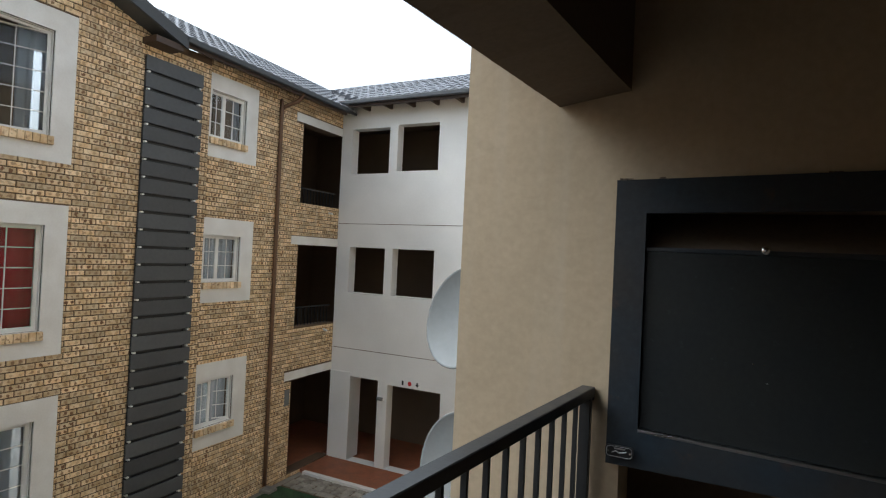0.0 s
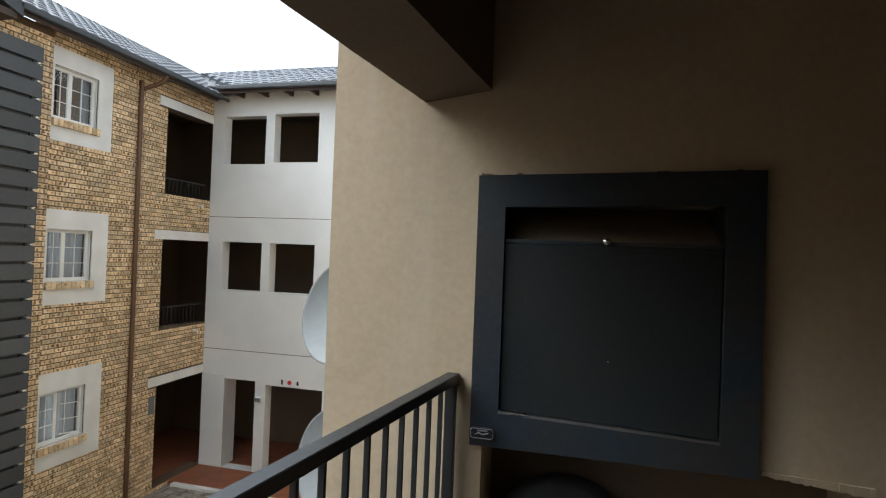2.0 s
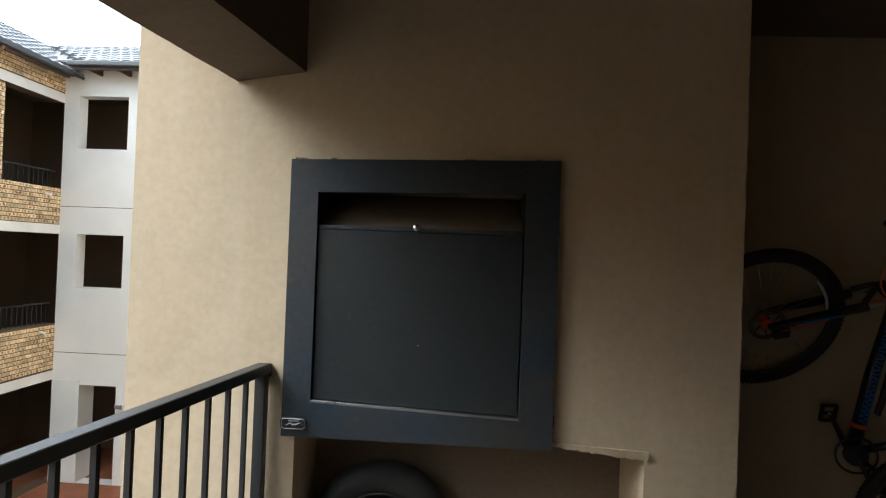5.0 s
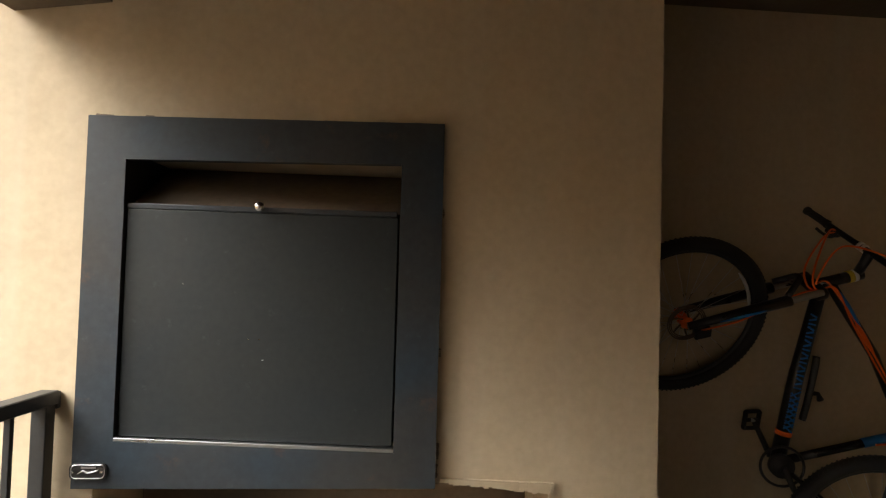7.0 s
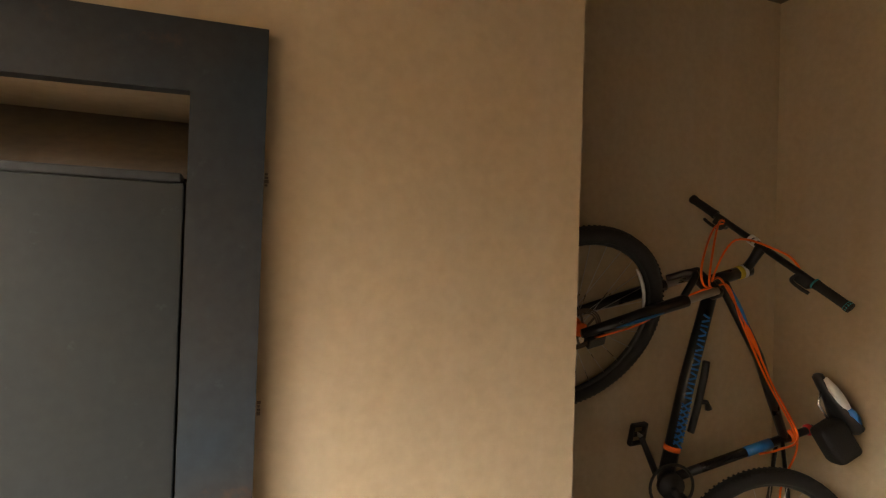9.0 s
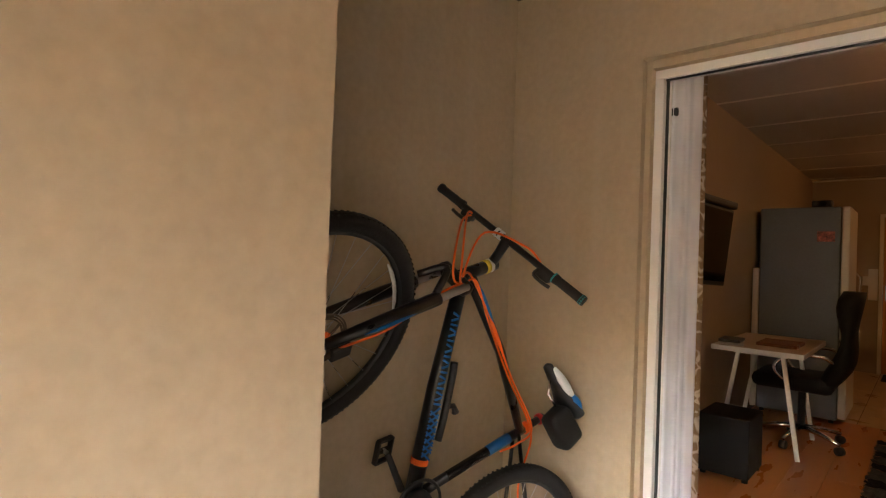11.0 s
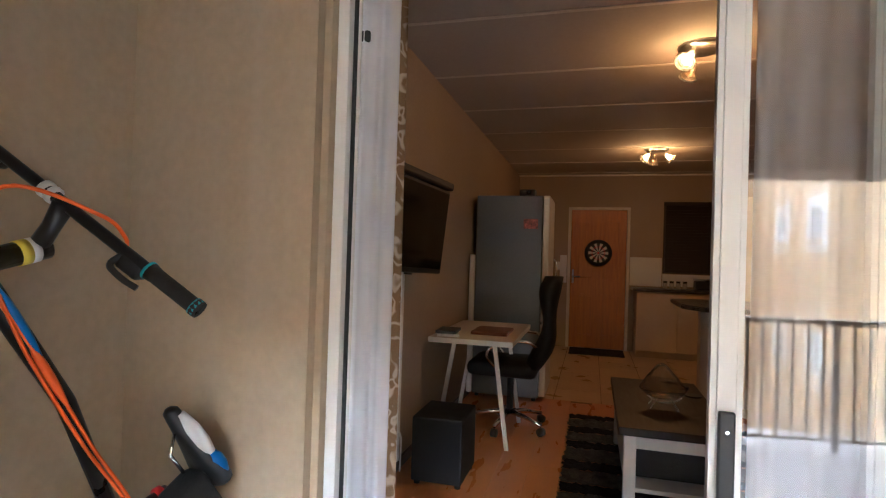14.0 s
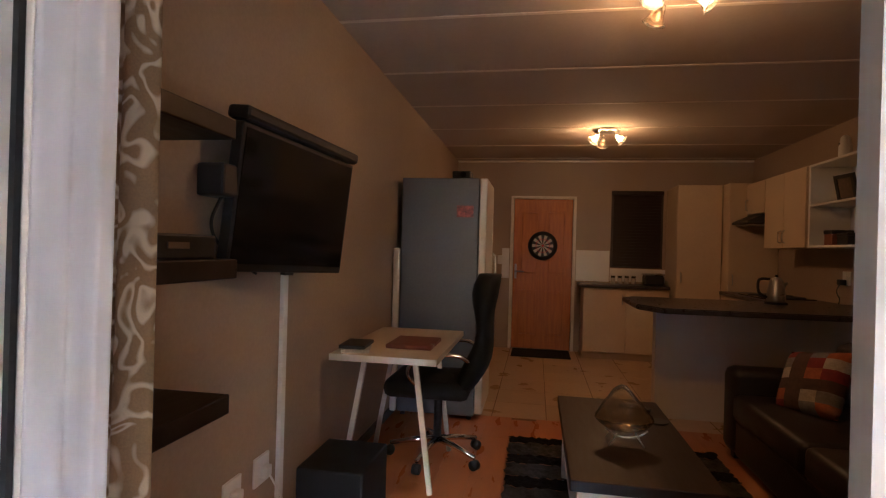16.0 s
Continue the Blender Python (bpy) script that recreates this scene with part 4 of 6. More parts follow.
# ---- living room shell ----
LY, RY, EX, CZ = 2.42, -1.38, 9.80, 2.56
structure("wall_left", slab('y', LY, 2.62, 3.03, EX, 0, CZ), M_INNER, "beige painted living room wall")
structure("wall_right", slab('y', RY - 0.2, RY, 3.03, EX, 0, CZ), M_INNER, "beige painted wall behind the kitchen")
structure("wall_end", slab('x', EX, EX + 0.2, RY - 0.2, 2.62, 0, CZ, [(0.83, 1.64, -0.01, 2.05), (-0.31, 0.35, 1.14, 2.16)]), M_INNER, "beige painted end wall with door and window")
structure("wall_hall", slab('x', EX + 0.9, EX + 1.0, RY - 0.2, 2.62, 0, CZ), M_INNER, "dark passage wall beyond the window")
# Unseen passage ceiling; its shade is in the darkened brown.
structure("ceiling_hall", box(EX + 0.2, EX + 1.0, RY - 0.2, 2.62, CZ + 0.002, CZ + 0.1), M_SHADE_BROWN, "unseen passage ceiling in shade-darkened brown", "ceiling")
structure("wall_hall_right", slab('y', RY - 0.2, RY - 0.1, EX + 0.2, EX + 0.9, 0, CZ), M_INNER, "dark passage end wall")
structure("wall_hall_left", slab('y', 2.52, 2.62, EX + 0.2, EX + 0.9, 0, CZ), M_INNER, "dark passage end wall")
structure("ceiling", box(3.03, EX, RY, LY, CZ, CZ + 0.1), M_CEIL, "white boarded ceiling", "ceiling")
for i in range(8):
    x = 3.42 + i * 0.885
    structure("cover_strip_%d" % (i + 1), box(x - 0.015, x + 0.015, RY, LY, CZ - 0.004, CZ + 0.002, 0.002), M_STRIP, "white cover strip between ceiling boards", "trim")
structure("cornice_end", box(EX - 0.025, EX, RY, LY, CZ - 0.025, CZ - 0.001, 0.006), M_STRIP, "white cornice", "trim")
structure("baseboard", box(3.05, 9.75, LY - 0.014, LY, 0.0, 0.07, 0.004), M_DARKWOOD, "dark skirting board", "baseboard")
FLOOR = structure("floor", box(3.03, EX + 0.9, RY, LY, -0.3, -0.0018), M_GROUT, "orange laminate and beige tile floor", "floor")
SPLIT = 6.66


# ---- living room things ----
def tv():
    g = thing("television", (4.45, 2.3, 1.2), "black flat television tilted on a wall bracket", "television")
    tl, tr, br = Vector((4.03, 2.30, 1.735)), Vector((4.80, 2.19, 1.705)), Vector((4.745, 2.245, 1.185))
    u = (tr - tl).normalized()
    d = (br - tr)
    d = (d - u * d.dot(u)).normalized()
    n = u.cross(d).normalized()
    if n.y > 0:
        n = -n
    W, Hh = 0.80, 0.52
    m = Matrix((u, d, n)).transposed().to_4x4()
    m = Matrix.Translation(tl) @ m
    body = part("body", box(0, W, 0, Hh, -0.045, 0, 0.008, None, m), M_BLACK, g)
    part("screen", box(0.018, W - 0.018, 0.018, Hh - 0.03, 0.0005, 0.003, 0, None, m), M_GLOSS, g, "dark glossy screen")
    part("soundbar", box(-0.01, W + 0.01, -0.055, -0.005, -0.07, 0.02, 0.015, None, m), M_BLACK, g, "black sound bar on top")
    part("badge_stand", box(W * 0.5 - 0.04, W * 0.5 + 0.02, Hh, Hh + 0.012, -0.03, -0.005, 0.003, None, m), M_BLACK, g)
    c = m @ Vector((W * 0.5, Hh * 0.5, -0.045))
    part("bracket_plate", box(4.32, 4.52, LY - 0.025, LY, 1.36, 1.62, 0.004), M_RAIL, g)
    part("bracket_arm", rod((4.42, LY - 0.02, 1.50), c, 0.03, 8), M_RAIL, g)
    part("power_brick", box(3.95, 4.12, LY - 0.10, LY, 1.47, 1.58, 0.01), M_BLACK, g)
    part("lead", tube(smooth_path([(4.02, LY - 0.05, 1.475), (3.98, LY - 0.04, 1.38), (4.08, LY - 0.02, 1.30), (4.3, LY - 0.03, 1.2)]), 0.006, 6), M_BLACK, g)


tv()


def shelf(z, x1):
    g = tagged(part("floating_shelf", box(3.12, x1, 2.15, LY, z, z + 0.055, 0.004), M_WENGE), "dark brown floating shelf on the wall", "shelf", "floating shelves")
    return g


shelf(1.605, 3.735)
shelf(1.215, 3.76)
shelf(0.835, 3.74)
dec = thing("decoder", (3.53, 2.28, 1.27), "black decoder box on the middle shelf", "decoder")
part("body", box(3.36, 3.70, 2.18, 2.40, 1.271, 1.335, 0.006), M_BLACK, dec)
part("display", box(3.50, 3.58, 2.177, 2.181, 1.298, 1.314), M_STEEL, dec, "small grey display marks")
tagged(part("cable_trunking", box(4.565, 4.605, LY - 0.022, LY, 0.07, 1.20, 0.004), M_WHITE), "white cable trunking below the television", "trunking")
for x, z in ((4.21, 0.37), (4.43, 0.38)):
    s = thing("wall_socket", (x, LY, z), "white wall socket with plugs", "socket", "sockets by the floor")
    part("plate", box(x - 0.06, x + 0.06, LY - 0.012, LY, z - 0.06, z + 0.06, 0.004), M_WHITE, s)
    part("plug", box(x - 0.025, x + 0.025, LY - 0.045, LY - 0.01, z - 0.03, z + 0.02, 0.008), M_WHITE, s)
    part("lead", tube(smooth_path([(x, LY - 0.04, z - 0.01), (x + 0.05, LY - 0.07, z - 0.12), (x + 0.12, LY - 0.05, z - 0.2), (x + 0.14, LY - 0.04, 0.02)]), 0.005, 6), M_WHITE, s)
sub = thing("subwoofer", (4.6, 2.15, 0), "black subwoofer box standing on the floor", "subwoofer")
part("cabinet", box(4.47, 4.84, 1.985, 2.28, 0.02, 0.385, 0.01), M_VINYL, sub)
for x in (4.5, 4.8):
    for y in (2.01, 2.25):
        part("foot", rod((x, y, 0), (x, y, 0.02), 0.018, 10), M_VINYL, sub)


def desk():
    g = thing("desk", (5.5, 2.05, 0), "white trestle desk with a pale top against the wall", "desk")
    part("tabletop", box(5.045, 6.07, 1.795, 2.37, 0.718, 0.753, 0.003), [M_BIRCH], g, "pale wood desk top")
    part("edge", box(5.037, 5.045, 1.795, 2.37, 0.718, 0.753, 0.002), M_WHITE, g)
    for x in (5.22, 5.87):
        for s in (-1, 1):
            part("leg", tube([(x + 0.01, 2.09 + s * 0.14, 0.715), (x - 0.03, 2.09 + s * 0.25, 0.0)], 0.019, 4), M_WHITE, g)
        part("crossbar", box(x - 0.02, x + 0.03, 1.92, 2.26, 0.691, 0.718), M_WHITE, g)


desk()
for i, (z, w, r, mt) in enumerate(((0.753, 0.15, 6, M_PAPER), (0.773, 0.14, -4, M_BLACK))):
    bk = tagged(part("book", box(-0.11, 0.11, -w / 2, w / 2, 0, 0.02, 0.003, None, pose(5.19, 2.27, z, 0, 0, r + 8)), mt), "paperback lying in a small pile on the desk" if i == 0 else "dark-covered paperback on top of the pile", "book", "books on the desk")
case = thing("tablet_case", (5.4, 2.0, 0.757), "brown leather folder lying on the desk", "folder")
part("cover", box(5.27, 5.60, 1.87, 2.13, 0.753, 0.777, 0.006), M_BROWNCASE, case)
part("clasp", box(5.33, 5.35, 1.865, 1.885, 0.755, 0.781, 0.003), M_CHROME, case)


def chair():
    cx, cy = 5.72, 1.90
    g = thing("office_chair", (cx, cy, 0), "black high-back office chair with chrome arms and star base", "chair")
    for k in range(5):
        a = k * math.tau / 5 + 0.4
        e = Vector((cx + 0.30 * math.cos(a), cy + 0.30 * math.sin(a), 0.075))
        lg = part("base_arm", tube([(cx, cy, 0.12), (cx + 0.15 * math.cos(a), cy + 0.15 * math.sin(a), 0.105), e], [0.022, 0.018, 0.014], 8), M_CHROME, g, "", True)
        part("caster", rod(e + Vector((-0.02 * math.sin(a), 0.02 * math.cos(a), -0.045)), e + Vector((0.02 * math.sin(a), -0.02 * math.cos(a), -0.045)), 0.03, 14), M_BLACK, lg, "black caster", True)
    part("gas_lift", rod((cx, cy, 0.1), (cx, cy, 0.42), 0.026, 12), M_BLACK, g, "", True)
    part("seat", box(cx - 0.26, cx + 0.24, cy - 0.22, cy + 0.30, 0.42, 0.53, 0.045), M_VINYL, g, "padded black seat", True)
    t, rings = bmesh.new(), []
    for k in range(13):
        u = k / 12
        z = 0.47 + u * 0.70
        y = cy - 0.165 - 0.19 * u - 0.045 * math.sin(u * 5.0)
        w = 0.245 - 0.05 * u - (0.06 if k == 12 else 0)
        th = 0.062 + 0.018 * math.sin(u * 9)
        rings.append([t.verts.new((cx - 0.01 + w * math.copysign(abs(math.cos(q * math.tau / 16)) ** 0.5, math.cos(q * math.tau / 16)), y + th * math.sin(q * math.tau / 16), z)) for q in range(16)])
    for p, q in zip(rings, rings[1:]):
        for k in range(16):
            t.faces.new((p[k], p[(k + 1) % 16], q[(k + 1) % 16], q[k]))
    t.faces.new(rings[0][::-1])
    t.faces.new(rings[-1])
    part("backrest", t, M_VINYL, g, "tall padded black backrest", True)
    for s in (-1, 1):
        x = cx + s * 0.27
        part("armrest", tube(smooth_path([(x - s * 0.03, cy - 0.22, 0.66), (x, cy - 0.14, 0.70), (x, cy + 0.06, 0.68), (x, cy + 0.14, 0.58), (x - s * 0.04, cy + 0.06, 0.47)]), 0.013, 8), M_CHROME, g, "chrome loop armrest", True)


chair()


def fridge():
    g = thing("fridge", (6.85, 2.03, 0), "tall grey fridge-freezer standing against the wall", "fridge")
    part("body", box(6.50, 7.12, 1.76, 2.37, 0.03, 1.875, 0.008), M_FRIDGE, g)
    part("upper_door", box(6.50, 7.12, 1.695, 1.755, 0.72, 1.875, 0.012), M_WHITE, g, "pale silver upper door")
    part("lower_door", box(6.50, 7.12, 1.695, 1.755, 0.05, 0.705, 0.012), M_WHITE, g, "pale silver lower door")
    for z in (1.0, 0.5):
        part("handle", tube([(7.05, 1.69, z), (7.05, 1.66, z + 0.03), (7.05, 1.66, z + 0.27), (7.05, 1.69, z + 0.3)], 0.01, 8), M_CHROME, g, "", True)
    for x in (6.54, 7.08):
        for y in (1.8, 2.33):
            part("foot", rod((x, y, 0), (x, y, 0.03), 0.02, 10), M_BLACK, g)
    part("photo_magnet", box(6.494, 6.50, 1.80, 1.93, 1.57, 1.66, 0), M_PHOTO, g, "small reddish photo magnet")


fridge()
gad = thing("camera_gadget", (6.68, 1.92, 1.875), "small black gadget lying on top of the fridge", "gadget")
part("body", box(6.60, 6.74, 1.84, 1.99, 1.885, 1.945, 0.01), M_BLACK, gad)
part("lens", rod((6.60, 1.90, 1.915), (6.57, 1.90, 1.915), 0.022, 14), M_GLOSS, gad)
part("base", box(6.62, 6.72, 1.87, 1.95, 1.875, 1.887), M_STEEL, gad)
wm = thing("washing_machine", (7.5, 2.05, 0), "dark washing machine beside the fridge", "washing machine")
part("body", box(7.18, 7.78, 1.80, 2.37, 0.01, 0.86, 0.012), M_BLACK, wm)
part("porthole", lathe([(0.19, 0), (0.19, 0.02), (0.15, 0.045), (0.13, 0.02), (0.001, 0.01)], 28, pose(7.48, 1.80, 0.45, 90)), M_CHROME, wm, "chrome-ringed round door", True)
part("panel", box(7.2, 7.76, 1.79, 1.80, 0.74, 0.84, 0.003), M_STEEL, wm)
tagged(part("ironing_board", box(6.42, 6.46, 2.36, 2.41, 0.05, 1.32, 0.012), M_WHITE), "white folded board leaning beside the fridge", "ironing board")


def end_door():
    g = thing("door_2", (EX, 1.235, 0), "varnished pine panelled front door, shut", "door", "", "structure")
    fr = slab('x', EX - 0.03, EX + 0.1, 0.80, 1.67, 0.0, 2.075, [(0.84, 1.63, -0.1, 2.04)])
    part("door_frame", fr, M_STRIP, g, "white steel door frame")
    leaf = part("leaf", box(EX + 0.0, EX + 0.04, 0.845, 1.625, 0.008, 2.035, 0.002), M_DOOR, g, "varnished pine leaf")
    for y0, y1 in ((0.92, 1.19), (1.28, 1.55)):
        for z0, z1 in ((0.18, 0.80), (1.0, 1.88)):
            part("moulding", frame_bm('x', EX - 0.012, EX, y0, y1, z0, z1, 0.022), M_DOOR, leaf)
            part("panel", box(EX - 0.008, EX + 0.001, y0 + 0.035, y1 - 0.035, z0 + 0.035, z1 - 0.035, 0.006), M_DOOR, leaf)
    part("lock_plate", box(EX - 0.008, EX, 1.575, 1.605, 0.95, 1.15, 0.002), M_STEEL, leaf)
    part("handle", tube([(EX - 0.005, 1.59, 1.05), (EX - 0.05, 1.59, 1.05), (EX - 0.05, 1.48, 1.05)], 0.009, 8), M_STEEL, leaf, "steel lever handle", True)


end_door()


def dartboard():
    cy, cz, x = 1.235, 1.405, EX - 0.013
    g = thing("dartboard", (x, cy, cz), "round dartboard with black and cream sectors hung on the door", "dartboard")
    rot = pose(x, cy, cz, 0, -90, 0)
    part("surround", lathe([(0.01, 0.0), (0.19, 0.0), (0.195, 0.012), (0.19, 0.026), (0.01, 0.026)], 40, rot), M_BLACK, g, "", True)
    for k in range(20):
        t = bmesh.new()
        v = [t.verts.new(p) for p in ((0, 0, 0.028),)]
        a0, a1 = (k - 0.5) * math.tau / 20, (k + 0.5) * math.tau / 20
        ring = [t.verts.new((0.145 * math.cos(a), 0.145 * math.sin(a), 0.028)) for a in (a0, (a0 + a1) / 2, a1)]
        t.faces.new((v[0], *ring))
        bmesh.ops.transform(t, matrix=rot, verts=t.verts)
        part("sector", t, M_BIRCH if k % 2 else M_BLACK, g)
    for r in (0.09, 0.145):
        part("wire_ring", tube([rot @ Vector((r * math.cos(k * math.tau / 36), r * math.sin(k * math.tau / 36), 0.03)) for k in range(36)], 0.004, 5, closed=True), M_REDSIGN if r < 0.1 else M_BLACK, g)
    part("bullseye", rod(rot @ Vector((0, 0, 0.026)), rot @ Vector((0, 0, 0.033)), 0.016, 12), M_REDSIGN, g)


dartboard()
tagged(part("doormat", box(9.2, 9.72, 0.86, 1.60, 0.0, 0.016, 0.005), M_RUG_D), "dark doormat before the front door", "mat")


def kitchen_window():
    g = thing("window_1", (EX, 0.02, 1.14), "small window with dark closed blind", "window", "", "structure")
    part("window_frame", frame_bm('x', EX + 0.02, EX + 0.06, -0.31, 0.35, 1.14, 2.16, 0.03), M_DARKWOOD, g)
    for i in range(24):
        z = 1.18 + i * 0.04
        part("slat", box(-0.002, 0.002, -0.28, 0.32, -0.021, 0.021, 0, None, pose(EX + 0.012, 0, z, 0, 14, 0)), M_WENGE, g)
    part("headrail", box(EX - 0.005, EX + 0.05, -0.31, 0.35, 2.105, 2.16, 0.004), M_WENGE, g)
    part("pane", box(EX + 0.04, EX + 0.045, -0.28, 0.32, 1.17, 2.13), M_PANE, g)


kitchen_window()
for y0, y1, z0, z1 in ((0.36, 0.79, 0.95, 1.36), (-0.40, 0.35, 0.96, 1.13), (1.68, 1.78, 0.95, 1.36)):
    structure("splash_tiles", box(EX - 0.008, EX, y0, y1, z0, z1, 0.002), M_WHITE, "white splashback tiles", "tiles")
sw = thing("light_switch", (EX, 1.80, 1.2), "white light switch beside the door", "switch")
part("plate", box(EX - 0.01, EX, 1.76, 1.84, 1.14, 1.26, 0.003), M_WHITE, sw)
part("rocker", box(EX - 0.014, EX - 0.009, 1.785, 1.815, 1.18, 1.22, 0.002), M_WHITE, sw)


def cupboard(name, x0, x1, y0, y1, z0, z1, face, n, label, horiz=False, group="kitchen cupboards", handle_low=True):
    """A kitchen cupboard; face '-x' or '+y' is where its n doors are."""
    g = thing(name, ((x0 + x1) / 2, (y0 + y1) / 2, z0), label, "cupboard", group)
    part("body", box(x0, x1, y0, y1, z0, z1, 0.002), M_CUPB, g)
    for i in range(n):
        if face == '-x':
            a, b = y0 + (y1 - y0) * i / n + 0.003, y0 + (y1 - y0) * (i + 1) / n - 0.003
            d = part("door", box(x0 - 0.019, x0 - 0.001, a, b, z0 + 0.004, z1 - 0.004, 0.002), M_CUPB, g)
            hy = a + 0.04 if i % 2 else b - 0.04
            hz = 1.0 if z1 - z0 > 1.5 else z1 - 0.20 if handle_low else z0 + 0.05
            part("handle", tube([(x0 - 0.018, hy, hz), (x0 - 0.045, hy, hz + 0.01), (x0 - 0.045, hy, hz + 0.11), (x0 - 0.018, hy, hz + 0.12)], 0.006, 6), M_STEEL, d, "steel bar handle")
        else:
            a, b = x0 + (x1 - x0) * i / n + 0.003, x0 + (x1 - x0) * (i + 1) / n - 0.003
            d = part("door", box(a, b, y1 + 0.001, y1 + 0.019, z0 + 0.004, z1 - 0.004, 0.002), M_CUPB, g)
            hx = a + 0.04 if i % 2 else b - 0.04
            hz = 1.0 if z1 - z0 > 1.5 else z1 - 0.20 if handle_low else z0 + 0.05
            part("handle", tube([(hx, y1 + 0.018, hz), (hx, y1 + 0.045, hz + 0.01), (hx, y1 + 0.045, hz + 0.11), (hx, y1 + 0.018, hz + 0.12)], 0.006, 6), M_STEEL, d, "steel bar handle")
    return g


cupboard("base_cupboard", 9.33, 9.79, -0.30, 0.72, 0.09, 0.895, '-x', 2, "cream base cupboard under the end worktop")
structure("plinth_end", box(9.38, 9.79, -0.30, 0.72, 0.0, 0.09), M_CUPB, "cream plinth", "plinth")
tagged(part("worktop", box(9.28, 9.795, -0.30, 0.77, 0.897, 0.935, 0.008), M_COUNTER), "dark speckled worktop under the window", "worktop")
cupboard("tall_cupboard", 9.22, 9.79, -0.84, -0.345, 0.0, 2.17, '-x', 1, "tall cream kitchen cupboard in the corner")
cupboard("tall_cupboard", 9.02, 9.79, RY + 0.005, -0.85, 0.0, 2.17, '-x', 1, "tall cream kitchen cupboard in the corner")
cupboard("wall_cupboard", 7.62, 8.50, RY + 0.002, -1.05, 1.42, 2.15, '+y', 2, "cream wall cupboard with two doors", handle_low=False)
cupboard("hood_cupboard", 8.51, 9.0, RY + 0.002, -1.05, 1.80, 2.15, '+y', 1, "cream cupboard above the cooker hood", handle_low=False)
hood = thing("cooker_hood", (8.75, -1.1, 1.7), "slim black cooker hood under the wall cupboard", "cooker hood")
t = bmesh.new()
vv = [t.verts.new(p) for p in ((8.51, RY + 0.01, 1.795), (9.0, RY + 0.01, 1.795), (9.0, -1.05, 1.795), (8.51, -1.05, 1.795), (8.51, RY + 0.01, 1.68), (9.0, RY + 0.01, 1.68), (9.0, -0.88, 1.69), (8.51, -0.88, 1.69), (9.0, -0.88, 1.715), (8.51, -0.88, 1.715))]
for f in ((0, 1, 2, 3), (4, 7, 6, 5), (3, 2, 8, 9), (9, 8, 6, 7), (0, 4, 5, 1), (0, 3, 9, 7, 4), (1, 5, 6, 8, 2)):
    t.faces.new([vv[i] for i in f])
part("canopy", t, M_BLACK, hood)
part("grille", box(8.55, 8.96, RY + 0.06, -0.92, 1.672, 1.681), M_STEEL, hood)

osh = thing("open_shelf", (7.2, -1.2, 1.42), "white open end shelf unit between wall cupboards", "shelf")
for nm, a in (("side", (7.585, 7.615, 1.42, 2.15)), ("side", (6.78, 6.80, 1.42, 2.15))):
    part(nm, box(a[0], a[1], RY + 0.002, -1.05, a[2], a[3], 0.002), M_WHITE, osh)
for z in (1.42, 1.78, 2.13):
    part("board", box(6.80, 7.585, RY + 0.002, -1.05, z, z + 0.02, 0.002), M_WHITE, osh)
part("back", box(6.80, 7.585, RY + 0.002, RY + 0.008, 1.44, 2.13), M_WHITE, osh)
fp = thing("picture_frame", (7.25, -1.2, 1.80), "dark picture frame standing on the open shelf", "picture frame")
part("frame", frame_bm('y', -0.012, 0.012, -0.11, 0.11, 0, 0.22, 0.03), M_BLACK, fp)
part("picture", box(-0.08, 0.08, -0.004, 0.004, 0.03, 0.19), M_HOOD, fp)
for o in fp.children:
    o.matrix_parent_inverse = Matrix()
fp.matrix_basis = pose(7.22, -1.17, 1.801, -12, 0, 8)
for x, w, h, mt, lab in ((7.42, 0.13, 0.13, M_BROWNCASE, "brown box standing on the lower open shelf"), (7.2, 0.16, 0.10, M_BLACK, "dark tin standing on the lower open shelf")):
    bx = thing("storage_box", (x, -1.2, 1.44), lab, "box")
    part("body", box(x - w / 2, x + w / 2, -1.28, -1.12, 1.441, 1.441 + h * 0.75, 0.004), mt, bx)
    part("lid", box(x - w / 2 - 0.004, x + w / 2 + 0.004, -1.284, -1.116, 1.441 + h * 0.75, 1.441 + h, 0.004), M_BLACK, bx)
disp = thing("air_freshener", (7.3, -1.2, 2.15), "white air freshener dispenser on the shelf unit", "dispenser")
part("body", lathe([(0.045, 0), (0.05, 0.02), (0.048, 0.12), (0.036, 0.19), (0.02, 0.21), (0.001, 0.212)], 20, Matrix.Translation((7.35, -1.2, 2.15))), M_WHITE, disp, "", True)
part("button", rod((7.35, -1.15, 2.29), (7.35, -1.16, 2.29), 0.008, 8), M_BLACK, disp)

# breakfast bar
structure("wall_bar", slab('x', 6.97, 7.09, RY, 0.34, 0.0, 0.885), M_BAR, "pale breakfast bar wall", "counter wall")
t = bmesh.new()
pl = ((6.36, RY), (7.42, RY), (7.42, 0.42), (7.30, 0.56), (6.62, 0.56), (6.36, 0.42))
for z in (0.905, 0.945):
    vs = [t.verts.new((x, y, z)) for x, y in pl]
    t.faces.new(vs)
t.verts.ensure_lookup_table()
for k in range(6):
    t.faces.new([t.verts[i] for i in (k, (k + 1) % 6, 6 + (k + 1) % 6, 6 + k)])
bmesh.ops.recalc_face_normals(t, faces=t.faces)
bmesh.ops.bevel(t, geom=[e for e in t.edges if abs(e.verts[0].co.z - e.verts[1].co.z) < 1e-4], offset=0.008, segments=2, affect='EDGES')
tagged(part("breakfast_bar_top", t, M_COUNTER), "dark speckled breakfast bar top with cut corners", "worktop")
